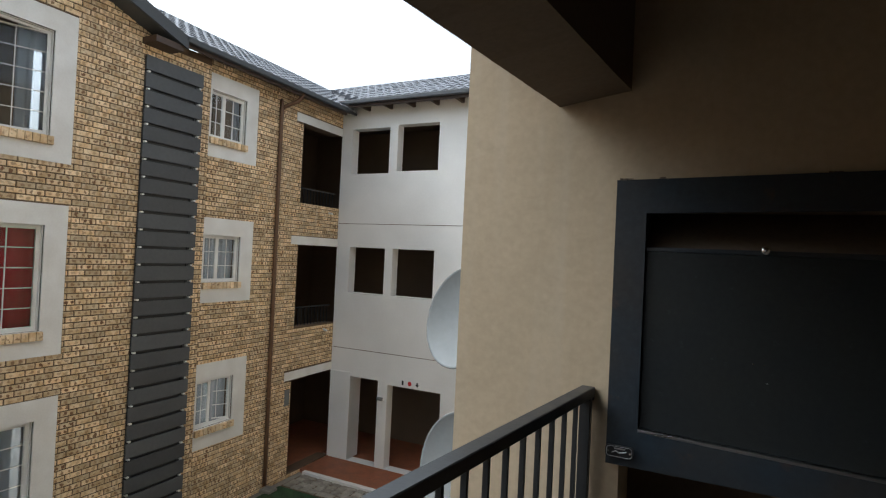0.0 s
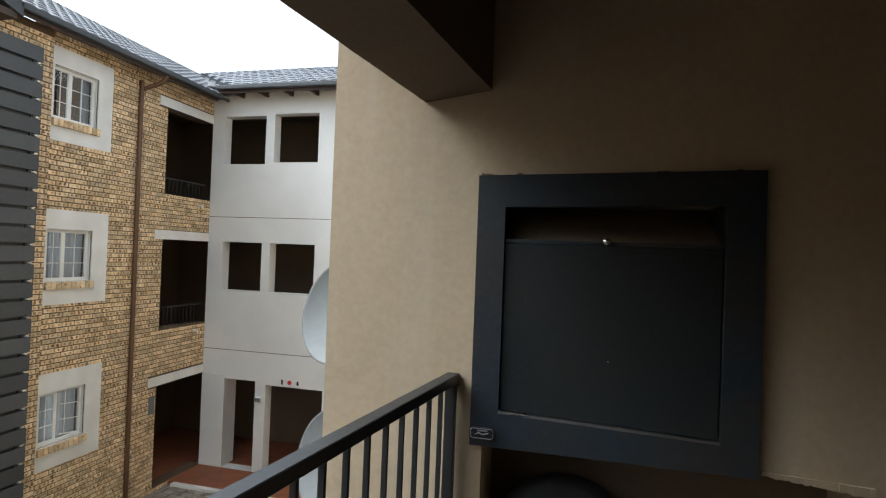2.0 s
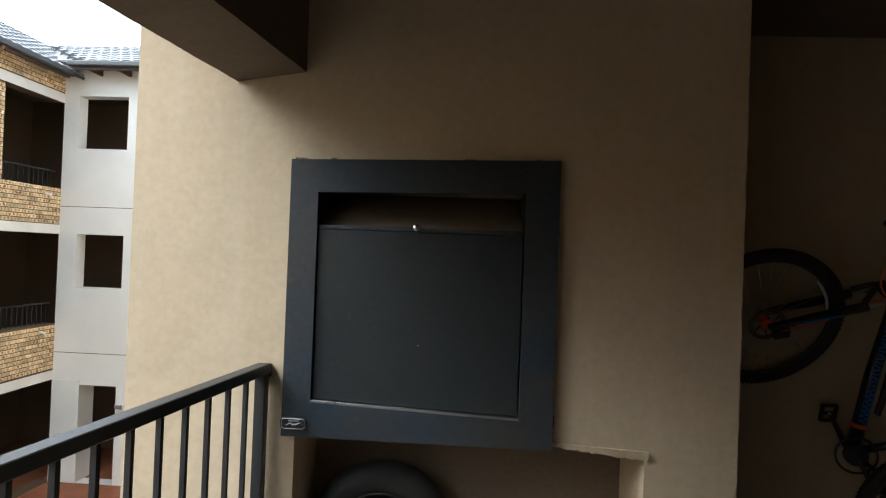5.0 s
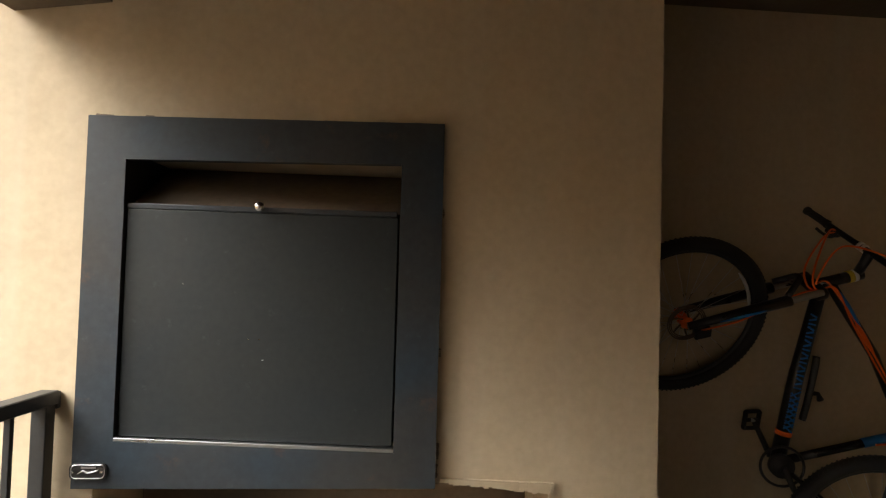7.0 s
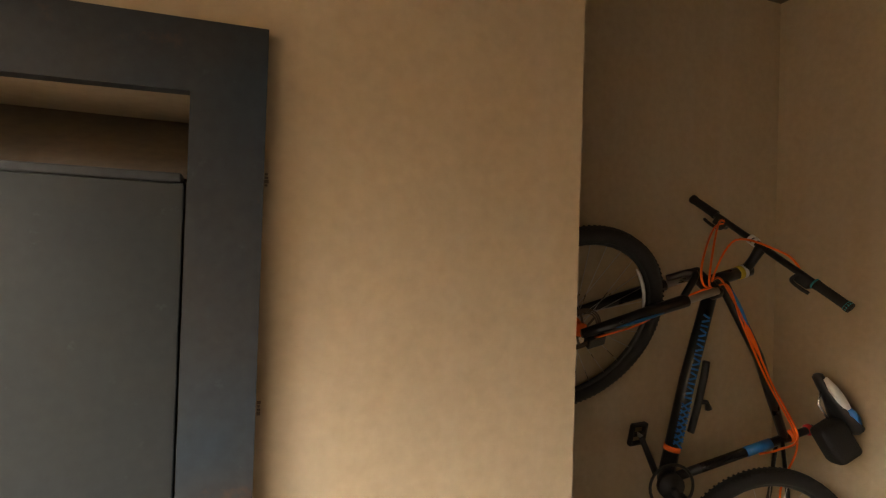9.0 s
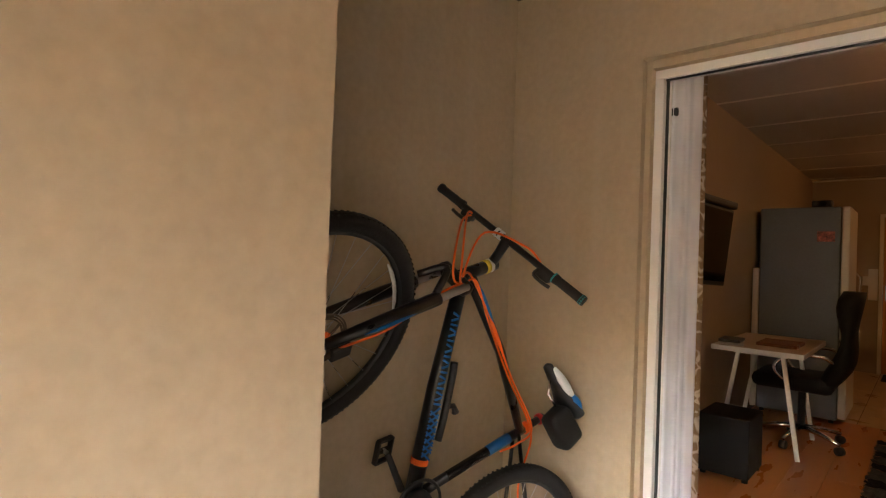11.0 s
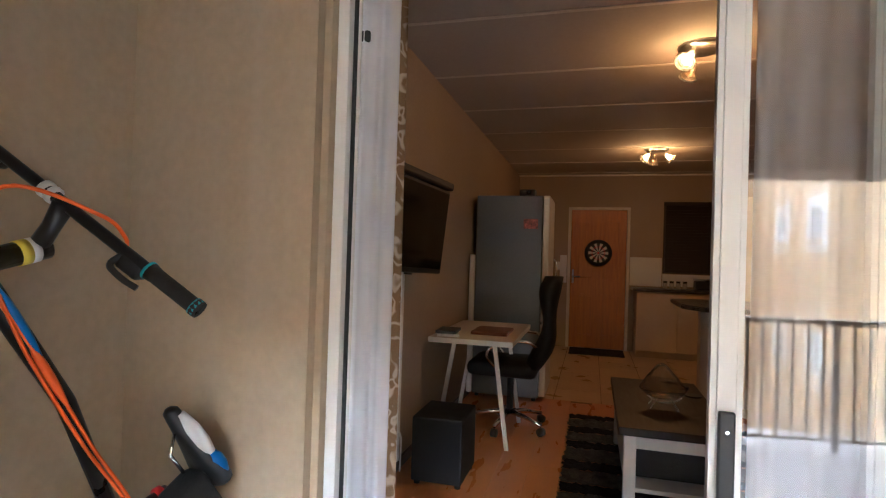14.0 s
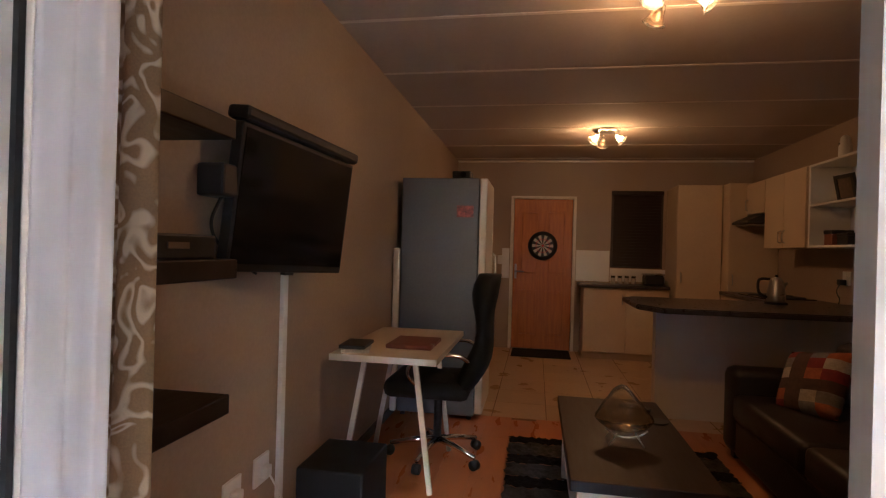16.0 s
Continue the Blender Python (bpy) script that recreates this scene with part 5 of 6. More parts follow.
cupboard("base_cupboard", 7.45, 9.0, RY + 0.005, -0.80, 0.09, 0.885, '+y', 3, "cream base cupboard under the kitchen worktop")
tagged(part("worktop", box(7.425, 9.0, RY + 0.005, -0.76, 0.889, 0.928, 0.006), M_COUNTER), "dark speckled worktop along the kitchen wall", "worktop")
hob = thing("hob", (8.3, -1.05, 0.93), "black glass hob set on the worktop", "hob")
part("plate", box(8.0, 8.58, -1.32, -0.82, 0.928, 0.938, 0.003), M_GLOSS, hob)
for x, y in ((8.15, -1.2), (8.43, -1.2), (8.15, -0.95), (8.43, -0.95)):
    part("ring", lathe([(0.085, 0), (0.085, 0.008), (0.06, 0.01), (0.001, 0.01)], 24, Matrix.Translation((x, y, 0.937))), M_BLACK, hob)
ket = thing("kettle", (7.2, -0.62, 0.945), "brushed steel electric kettle on the breakfast bar", "kettle")
K = Matrix.Translation((7.15, -0.62, 0.945))
part("body", lathe([(0.066, 0.02), (0.07, 0.03), (0.067, 0.08), (0.057, 0.15), (0.046, 0.195), (0.03, 0.215), (0.001, 0.22)], 28, K), M_STEEL, ket, "", True)
part("base", lathe([(0.085, 0), (0.085, 0.018), (0.001, 0.02)], 28, K), M_BLACK, ket)
part("knob", rod((7.15, -0.62, 1.165), (7.15, -0.62, 1.185), 0.012, 10), M_BLACK, ket)
part("handle", tube(smooth_path([(7.15, -0.57, 1.15), (7.15, -0.49, 1.14), (7.15, -0.49, 1.04), (7.15, -0.55, 1.0)]), 0.011, 8), M_BLACK, ket, "", True)
part("spout", rod((7.15, -0.67, 1.09), (7.15, -0.70, 1.125), 0.018, 10, 0.01), M_STEEL, ket)
for x in (7.42, 7.62):
    s = thing("wall_socket", (x, RY, 1.16), "white wall socket above the worktop", "socket", "kitchen sockets")
    part("plate", box(x - 0.06, x + 0.06, RY, RY + 0.012, 1.10, 1.22, 0.004), M_WHITE, s)
    part("switch", box(x - 0.012, x + 0.012, RY + 0.012, RY + 0.018, 1.17, 1.2), M_WHITE, s)
pl = thing("plug_lead", (7.62, RY + 0.03, 1.1), "black plug with a hanging lead", "plug")
part("plug", box(7.59, 7.66, RY + 0.02, RY + 0.07, 1.10, 1.15, 0.008), M_BLACK, pl)
part("lead", tube(smooth_path([(7.63, RY + 0.06, 1.10), (7.63, RY + 0.08, 1.04), (7.60, RY + 0.07, 0.98), (7.55, RY + 0.1, 0.94)]), 0.005, 6), M_BLACK, pl)
for i in range(4):
    j = thing("spice_jar", (9.65, 0.30 - i * 0.085, 0.935), "small glass spice jar with a dark lid", "jar", "spice jars")
    q = Matrix.Translation((9.62, 0.33 - i * 0.085, 0.935))
    part("jar", lathe([(0.028, 0), (0.03, 0.01), (0.03, 0.07), (0.024, 0.08), (0.001, 0.08)], 16, q), M_PAPER, j, "", True)
    part("lid", lathe([(0.027, 0.08), (0.027, 0.105), (0.001, 0.106)], 16, q), M_BLACK, j)
tb = thing("bread_bin", (9.62, -0.17, 0.935), "dark bread bin on the end worktop", "bread bin")
part("body", box(9.52, 9.74, -0.28, -0.05, 0.935, 1.06, 0.02), M_BLACK, tb)
part("lid", box(9.51, 9.75, -0.285, -0.045, 1.06, 1.085, 0.008), M_STEEL, tb)


def coffee_table():
    g = thing("coffee_table", (5.0, 0.85, 0), "coffee table with a dark brown top and white legs", "coffee table")
    x0, x1, y0, y1 = 4.40, 5.61, 0.615, 1.165
    part("tabletop", box(x0, x1, y0, y1, 0.43, 0.472, 0.004), M_WENGE, g, "dark stained top")
    for x in (x0 + 0.03, x1 - 0.09):
        for y in (y0 + 0.03, y1 - 0.09):
            part("leg", box(x, x + 0.06, y, y + 0.06, 0.0, 0.43, 0.003), M_WHITE, g)
    for y in (y0 + 0.04, y1 - 0.065):
        part("apron", box(x0 + 0.09, x1 - 0.09, y, y + 0.022, 0.36, 0.43), M_WHITE, g)
    for x in (x0 + 0.04, x1 - 0.065):
        part("apron", box(x, x + 0.022, y0 + 0.09, y1 - 0.09, 0.36, 0.43), M_WHITE, g)
    part("lower_shelf", box(x0 + 0.04, x1 - 0.04, y0 + 0.04, y1 - 0.04, 0.14, 0.162, 0.002), M_WHITE, g)


coffee_table()
bag = thing("storage_basket", (5.0, 0.8, 0.162), "black basket on the lower shelf of the coffee table", "basket")
part("body", box(4.58, 5.1, 0.70, 1.08, 0.162, 0.33, 0.02), M_TYRE, bag)
part("rim", frame_bm('y', 0.69, 1.09, 4.57, 5.11, 0.315, 0.335, 0.001), M_BLACK, bag)


def glass_bowl():
    c = Vector((4.87, 0.90, 0.472))
    g = thing("glass_bowl", c, "amber leaf-shaped glass dish on a wire stand", "dish")
    t, rings = bmesh.new(), []
    for k in range(11):
        u = k / 10
        ring = []
        for q in range(28):
            a = q * math.tau / 28
            r = 0.02 + 0.11 * u ** 0.7
            back = max(0.0, math.cos(a)) ** 2
            ring.append(t.verts.new((c.x + r * 0.75 * math.cos(a) + 0.02 * u, c.y + r * math.sin(a) * (1 - 0.35 * back * u), c.z + 0.055 + 0.05 * u * u + 0.13 * back * u * u + 0.004 * math.sin(q * 3.5))))
        rings.append(ring)
    for p, q in zip(rings, rings[1:]):
        for k in range(28):
            t.faces.new((p[k], p[(k + 1) % 28], q[(k + 1) % 28], q[k]))
    t.faces.new(rings[0][::-1])
    bmesh.ops.solidify(t, geom=t.faces[:], thickness=0.005)
    part("dish", t, M_AMBER, g, "", True)
    st = part("stand", tube(smooth_path([c + Vector((-0.05, -0.09, 0.075)), c + Vector((-0.05, -0.04, 0.045)), c + Vector((-0.05, 0.04, 0.045)), c + Vector((-0.05, 0.09, 0.075))]), 0.004, 6), M_WHITE, g, "white wire stand", True)
    for y in (-0.05, 0.05):
        for x in (-0.06, 0.05):
            part("foot", rod(c + Vector((x, y * 1.5, 0.0035)), c + Vector((x * 0.8, y * 0.8, 0.055)), 0.0035, 6), M_WHITE, st)


glass_bowl()
rem = thing("remote_control", (5.42, 0.78, 0.472), "black remote control lying on the coffee table", "remote")
part("body", box(-0.10, 0.10, -0.025, 0.025, 0, 0.02, 0.006, None, pose(5.42, 0.78, 0.4725, 0, 0, 70)), M_BLACK, rem)
part("keys", box(-0.07, 0.05, -0.016, 0.016, 0.019, 0.022, 0, None, pose(5.42, 0.78, 0.4725, 0, 0, 70)), M_STEEL, rem)
cst = thing("coaster", (5.22, 0.685, 0.472), "round black coaster on the coffee table", "coaster")
part("disc", lathe([(0.05, 0), (0.052, 0.004), (0.05, 0.008), (0.001, 0.008)], 24, Matrix.Translation((5.22, 0.685, 0.4725))), M_BLACK, cst)


def sofa():
    x0, x1, y0, y1 = 4.0, 6.28, -0.92, 0.05
    g = thing("sofa", (5.1, -0.4, 0), "dark brown leather sofa facing the television", "sofa")
    part("base", box(x0 + 0.2, x1 - 0.2, y0, y1 - 0.02, 0.05, 0.28, 0.02), M_LEATHER, g)
    part("backrest", box(x0, x1, y0, y0 + 0.24, 0.05, 0.80, 0.06), M_LEATHER, g, "", True)
    for x in (x0, x1 - 0.21):
        part("armrest", box(x, x + 0.21, y0 + 0.2, y1, 0.05, 0.60, 0.055), M_LEATHER, g, "", True)
    w = (x1 - x0 - 0.42) / 2
    for i in range(2):
        part("seat_cushion", box(x0 + 0.21 + i * w + 0.004, x0 + 0.21 + (i + 1) * w - 0.004, y0 + 0.22, y1 + 0.01, 0.28, 0.45, 0.04), M_LEATHER, g, "", True)
        part("back_cushion", box(x0 + 0.21 + i * w + 0.006, x0 + 0.21 + (i + 1) * w - 0.006, y0 + 0.2, y0 + 0.42, 0.44, 0.82, 0.07), M_LEATHER, g, "", True)
    for x in (x0 + 0.08, x1 - 0.08):
        for y in (y0 + 0.08, y1 - 0.08):
            part("foot", box(x - 0.03, x + 0.03, y - 0.03, y + 0.03, 0.0, 0.05), M_BLACK, g)


sofa()


def cushion():
    m = pose(5.78, -0.28, 0.60, -62, 10, 25)
    g = thing("cushion", (5.78, -0.28, 0.45), "patchwork cushion in orange, red and grey on the sofa", "cushion")
    t, N, rows = bmesh.new(), 12, []
    for s in (1, -1):
        grid = []
        for j in range(N + 1):
            row = []
            for i in range(N + 1):
                u, v = i / N * 2 - 1, j / N * 2 - 1
                h = 0.075 * ((1 - u ** 4) * (1 - v ** 4)) ** 0.5
                row.append(t.verts.new(m @ Vector((u * 0.2, v * 0.2, s * h))))
            grid.append(row)
        for j in range(N):
            for i in range(N):
                f = t.faces.new((grid[j][i], grid[j][i + 1], grid[j + 1][i + 1], grid[j + 1][i]))
                f.material_index = ((i // 3) * 7 + (j // 2) * 3 + (i // 3) * (j // 2)) % 5
    bmesh.ops.remove_doubles(t, verts=t.verts, dist=1e-4)
    bmesh.ops.recalc_face_normals(t, faces=t.faces)
    cols = [material("patch_%s" % nm, c, 0.9, vary=0.15, grain=150, blotch=30) for nm, c in (("orange", (0.42, 0.12, 0.03)), ("red", (0.25, 0.03, 0.02)), ("grey", (0.22, 0.2, 0.18)), ("cream", (0.5, 0.42, 0.3)), ("brown", (0.1, 0.05, 0.03)))]
    part("cover", t, cols, g, "", True)


cushion()


def rug():
    g = thing("rug", (5.2, 0.9, 0.0), "shaggy rug with black and taupe stripes under the coffee table", "rug")
    x = 4.25
    for i, w in enumerate((0.16, 0.20, 0.13, 0.22, 0.15, 0.24, 0.14, 0.20, 0.14, 0.22, 0.12)):
        t, rnd = bmesh.new(), random.Random(i)
        nx, ny, rows = 7, 60, []
        for a in range(nx + 1):
            rows.append([t.verts.new((x + w * a / nx, 0.12 + 1.34 * b / ny + (rnd.uniform(-0.012, 0.012) if b in (0, ny) else 0), 0.014 + rnd.uniform(0, 0.016))) for b in range(ny + 1)])
        for p, q in zip(rows, rows[1:]):
            for b in range(ny):
                t.faces.new((p[b], q[b], q[b + 1], p[b + 1]))
        bmesh.ops.solidify(t, geom=t.faces[:], thickness=0.012)
        part("stripe", t, M_RUG_D if i % 2 == 0 else M_RUG_L, g)
        x += w


rug()


def ceiling_lamp(cx, cy, turn):
    g = thing("ceiling_light", (cx, cy, CZ), "brass ceiling light with three glass spots, lit", "ceiling light", "ceiling lights")
    T = Matrix.Translation((cx, cy, CZ))
    part("base_plate", lathe([(0.001, -0.03), (0.10, -0.028), (0.13, -0.014), (0.135, 0.0), (0.001, 0.0)], 32, T), M_STEEL, g, "round polished plate", True)
    for k in range(3):
        a = turn + k * math.tau / 3
        d = Vector((math.cos(a), math.sin(a), 0))
        p = Vector((cx, cy, CZ)) + d * 0.085
        arm = part("arm", tube([p + Vector((0, 0, -0.02)), p + Vector((0, 0, -0.06)) + d * 0.01], 0.008, 8), M_CHROME, g, "", True)
        e = p + Vector((0, 0, -0.065)) + d * 0.012
        ax = (d * 0.75 + Vector((0, 0, -0.66))).normalized()
        q = Matrix.Translation(e) @ ax.to_track_quat('Z', 'Y').to_matrix().to_4x4()
        sh = part("shade", lathe([(0.022, 0.0), (0.03, 0.025), (0.034, 0.05), (0.042, 0.075), (0.058, 0.092), (0.055, 0.094), (0.038, 0.077), (0.030, 0.05), (0.026, 0.027), (0.019, 0.004)], 18, q), M_FROST, arm, "frosted glass tulip shade", True)
        sh.visible_shadow = False
        if k < LIT:
            part("bulb", lathe([(0.012, 0.01), (0.016, 0.03), (0.026, 0.055), (0.024, 0.075), (0.001, 0.085)], 16, q), M_BULB, arm, "glowing bulb", True)
        else:
            part("bulb", lathe([(0.012, 0.01), (0.016, 0.03), (0.026, 0.055), (0.024, 0.075), (0.001, 0.085)], 16, q), M_FROST, arm, "", True)
    L = bpy.data.lights.new("ceiling_light_glow", 'POINT')
    L.energy, L.color, L.shadow_soft_size = LAMP_W, (1.0, 0.40, 0.11), 0.06
    lo = new("ceiling_light_glow", L)
    lo.location = (cx, cy, CZ - 0.26)


LIT, LAMP_W = 2, 1.0
ceiling_lamp(4.92, 0.735, 2.4)
ceiling_lamp(7.95, 0.66, 2.2)

# ---- courtyard ----
AX, BX, WY, GZ = -8.25, -8.37, 10.69, -3.75
structure("ground", box(-300, 300, -300, 300, GZ - 0.5, GZ), M_EARTH, "grey paved courtyard ground", "ground")
tagged(part("lawn", box(-8.2, -6.6, 2.0, 8.85, GZ, GZ + 0.03, 0.01), M_GRASS), "dark green lawn along the brick wall", "lawn", "", "stuff")

WIN_A = [(2.45, 4.0, z, z + 1.44) for z in (2.76, 0.10, -2.56)]
WIN_B = [(6.72, 7.56, z, z + 0.87) for z in (3.36, 0.69, -2.0)]
WIN_S = [(y, y + 1.25, z, z + 1.15) for y in (-5.4, -8.6) for z in (1.41, -1.28)]
WIN_T = [(x, x + 0.56, z, z + 0.62) for x in (7.88, 9.9) for z in (1.86, -0.82)]
COR_B = [(9.25, 10.69, 2.42, 4.22), (9.25, 10.69, -0.38, 1.48), (9.25, 10.69, GZ + 0.1, -1.55)]
SOUTH_A, WX, WS = 1.2, -7.15, -2.93


def gable_wall():
    t = slab('x', AX - 0.28, AX, SOUTH_A, 6.6, GZ, 4.72, WIN_A)
    for x0 in (AX,):
        v = [t.verts.new(p) for p in ((x0, SOUTH_A, 4.72), (x0, 5.75, 4.72), (x0, 3.45, 5.49), (x0 - 0.28, SOUTH_A, 4.72), (x0 - 0.28, 5.75, 4.72), (x0 - 0.28, 3.45, 5.49))]
        t.faces.new(v[:3])
        t.faces.new(v[3:][::-1])
        t.faces.new((v[1], v[4], v[5], v[2]))
        t.faces.new((v[0], v[2], v[5], v[3]))
    bmesh.ops.recalc_face_normals(t, faces=t.faces)
    return t


WA = structure("wall_gable", gable_wall(), M_MORTAR, "cream and brown face-brick gable wall")
WB = structure("wall_brick", slab('x', BX - 0.28, BX, 6.6, WY, GZ, 5.0, WIN_B + COR_B), M_MORTAR, "cream and brown face-brick wall")
WC = structure("wall_wing", slab('x', WX - 0.28, WX, -12.0, WS, GZ, 4.72, WIN_S), M_MORTAR, "cream and brown face-brick wall of the south wing")
WD = structure("wall_wing_side", slab('x', -0.28, 0, 7.15, 12.5, GZ, 4.72, WIN_T), M_MORTAR, "cream and brown face-brick side wall of the south wing")
TURN = Matrix.Translation((0, WS, 0)) @ Matrix.Rotation(radians(90), 4, 'Z')
WD.matrix_basis = TURN
structure("wall_court_back", slab('x', -12.7, -12.5, WS, SOUTH_A, GZ, 4.72), M_BRICKS, "brick wall at the back of the courtyard bay")
structure("wall_gable_side", slab('y', SOUTH_A, SOUTH_A + 0.28, -12.5, AX - 0.28, GZ, 4.72), M_BRICKS, "brick side wall of the gable block")
# Unseen wall, added to limit southern light; kept low so the facades stay bright.
structure("wall_court_south", slab('y', -12.2, -12.0, -12.5, 3.03, GZ, GZ + 2.0), M_WHITE_WALL, "unseen low white wall added to limit light from the south")
# Unseen wall, added to close the courtyard beside the balcony.
structure("wall_own_block", slab('x', -1.42, -1.2, -12.0, BAL_S - 0.2, GZ, 5.2), M_PLASTER, "unseen beige plastered wall added south of the balcony")
WHITE_HOLES = [(-8.05, -6.98, 3.28, 4.38), (-6.76, -5.67, 3.32, 4.42), (-7.98, -6.97, 0.38, 1.49), (-6.76, -5.66, 0.38, 1.49), (-7.78, -6.99, GZ + 0.08, -1.64), (-6.73, -5.34, GZ + 0.08, -1.70)]
structure("wall_white", slab('y', WY, WY + 0.26, BX, 2.0, GZ, 5.05, WHITE_HOLES), M_WHITE_WALL, "white rendered wall with open corridor windows")
for z in (2.06, -0.98):
    structure("groove", box(BX + 0.01, -2.0, WY - 0.004, WY + 0.001, z - 0.006, z + 0.006), M_MORTAR, "thin control joint in the white render", "joint")
# corridors behind
for z in (GZ + 0.05, -0.95, 1.80):
    structure("floor_corridor", box(BX - 2.4, 2.0, WY + 0.26, WY + 2.0, z - 0.2, z), M_TERRA, "terracotta tiled corridor floor", "floor")
    structure("floor_landing", box(BX - 2.4, BX - 0.28, 9.0, WY + 0.26, z - 0.2, z), M_TERRA, "terracotta tiled landing floor", "floor")
structure("floor_porch", box(BX, 2.0, WY - 1.0, WY + 0.26, GZ - 0.1, GZ + 0.075), M_TERRA, "terracotta tiled porch floor", "floor")
# Corridor insides get the darkened brown, so the openings' shade is partly colour.
structure("ceiling_corridor", box(BX - 2.4, 2.0, WY + 0.26, WY + 2.0, 4.75, 4.85), M_SHADE_BROWN, "corridor ceiling in shade-darkened brown", "ceiling")
structure("ceiling_landing", box(BX - 2.4, BX - 0.28, 9.0, WY + 0.26, 4.75, 4.85), M_SHADE_BROWN, "landing ceiling in shade-darkened brown", "ceiling")
structure("wall_corridor", slab('y', WY + 2.0, WY + 2.2, BX - 2.4, 2.0, GZ, 5.0), M_SHADE_BROWN, "corridor back wall in shade-darkened brown")
structure("wall_landing", slab('x', BX - 2.6, BX - 2.4, 8.8, WY + 2.2, GZ, 5.0), M_SHADE_BROWN, "landing back wall in shade-darkened brown")
structure("wall_stair", slab('y', 8.8, 9.0, BX - 2.4, BX - 0.28, GZ, 5.0), M_SHADE_BROWN, "landing side wall in shade-darkened brown")
structure("wall_far", slab('x', 2.0, 2.2, 2.85, WY + 2.2, GZ, 5.0), M_PLASTER, "plastered wall closing the courtyard")
structure("wall_flank", slab('x', -1.11, -0.9, 2.85, WY, GZ, 5.2), M_PLASTER, "plastered flank wall beyond the balcony")
for z in (1.80, -0.95):
    rl = thing("corridor_railing", (BX - 0.15, 9.9, z), "dark steel railing in the corridor opening", "railing", "corridor railings")
    zt = z + 1.0
    part("handrail", box(BX - 0.17, BX - 0.13, 9.25, WY, zt - 0.03, zt, 0.004), M_RAIL, rl)
    for k in range(12):
        y = 9.31 + k * 0.118
        part("bar", box(BX - 0.157, BX - 0.143, y - 0.007, y + 0.007, zt - 0.62, zt - 0.03), M_RAIL, rl)
for y0, y1, z in ((9.02, WY, 4.22), (9.02, WY, 1.48), (9.02, WY, -1.55)):
    structure("lintel", box(BX, BX + 0.015, y0, y1, z, z + 0.19, 0.003), M_SURROUND, "white painted lintel band", "lintel")
structure("column_corner", box(BX, -7.78, WY - 0.012, WY + 0.45, GZ + 0.08, -1.55, 0.004), M_WHITE_WALL, "white corner column", "column")
structure("kerb", box(-8.2, -5.0, WY - 1.12, WY - 1.0, GZ, GZ + 0.09, 0.012), M_SURROUND, "pale concrete kerb", "kerb")


def sash(g, axis_x, y0, y1, z0, z1, cols, rows_, open_deg=0, hinge=None):
    """A cottage-pane steel casement in plane x."""
    s = 0.018
    f = frame_bm('x', -0.018, 0.018, 0, y1 - y0, 0, z1 - z0, s)
    pr = part("sash", f, M_SURROUND, g)
    w, h = y1 - y0, z1 - z0
    gb = bmesh.new()
    for i in range(1, cols):
        box(-0.008, 0.008, w * i / cols - 0.006, w * i / cols + 0.006, s, h - s, 0, gb)
    for j in range(1, rows_):
        box(-0.007, 0.007, s, w - s, h * j / rows_ - 0.006, h * j / rows_ + 0.006, 0, gb)
    gl = part("glazing_bars", gb, M_SURROUND, pr)
    pn = part("pane", box(-0.002, 0.002, s, w - s, s, h - s), M_PANE, pr)
    pn.visible_shadow = False
    for o in (pr, gl, pn):
        o.matrix_parent_inverse = Matrix()
    if open_deg and hinge == 'hi':
        pr.matrix_basis = Matrix.Translation(Vector((axis_x, y1, z0)) - g.location) @ pose(0, 0, 0, 0, 0, open_deg) @ Matrix.Translation((0, -w, 0))
    else:
        pr.matrix_basis = Matrix.Translation(Vector((axis_x, y0, z0)) - g.location)
    return pr


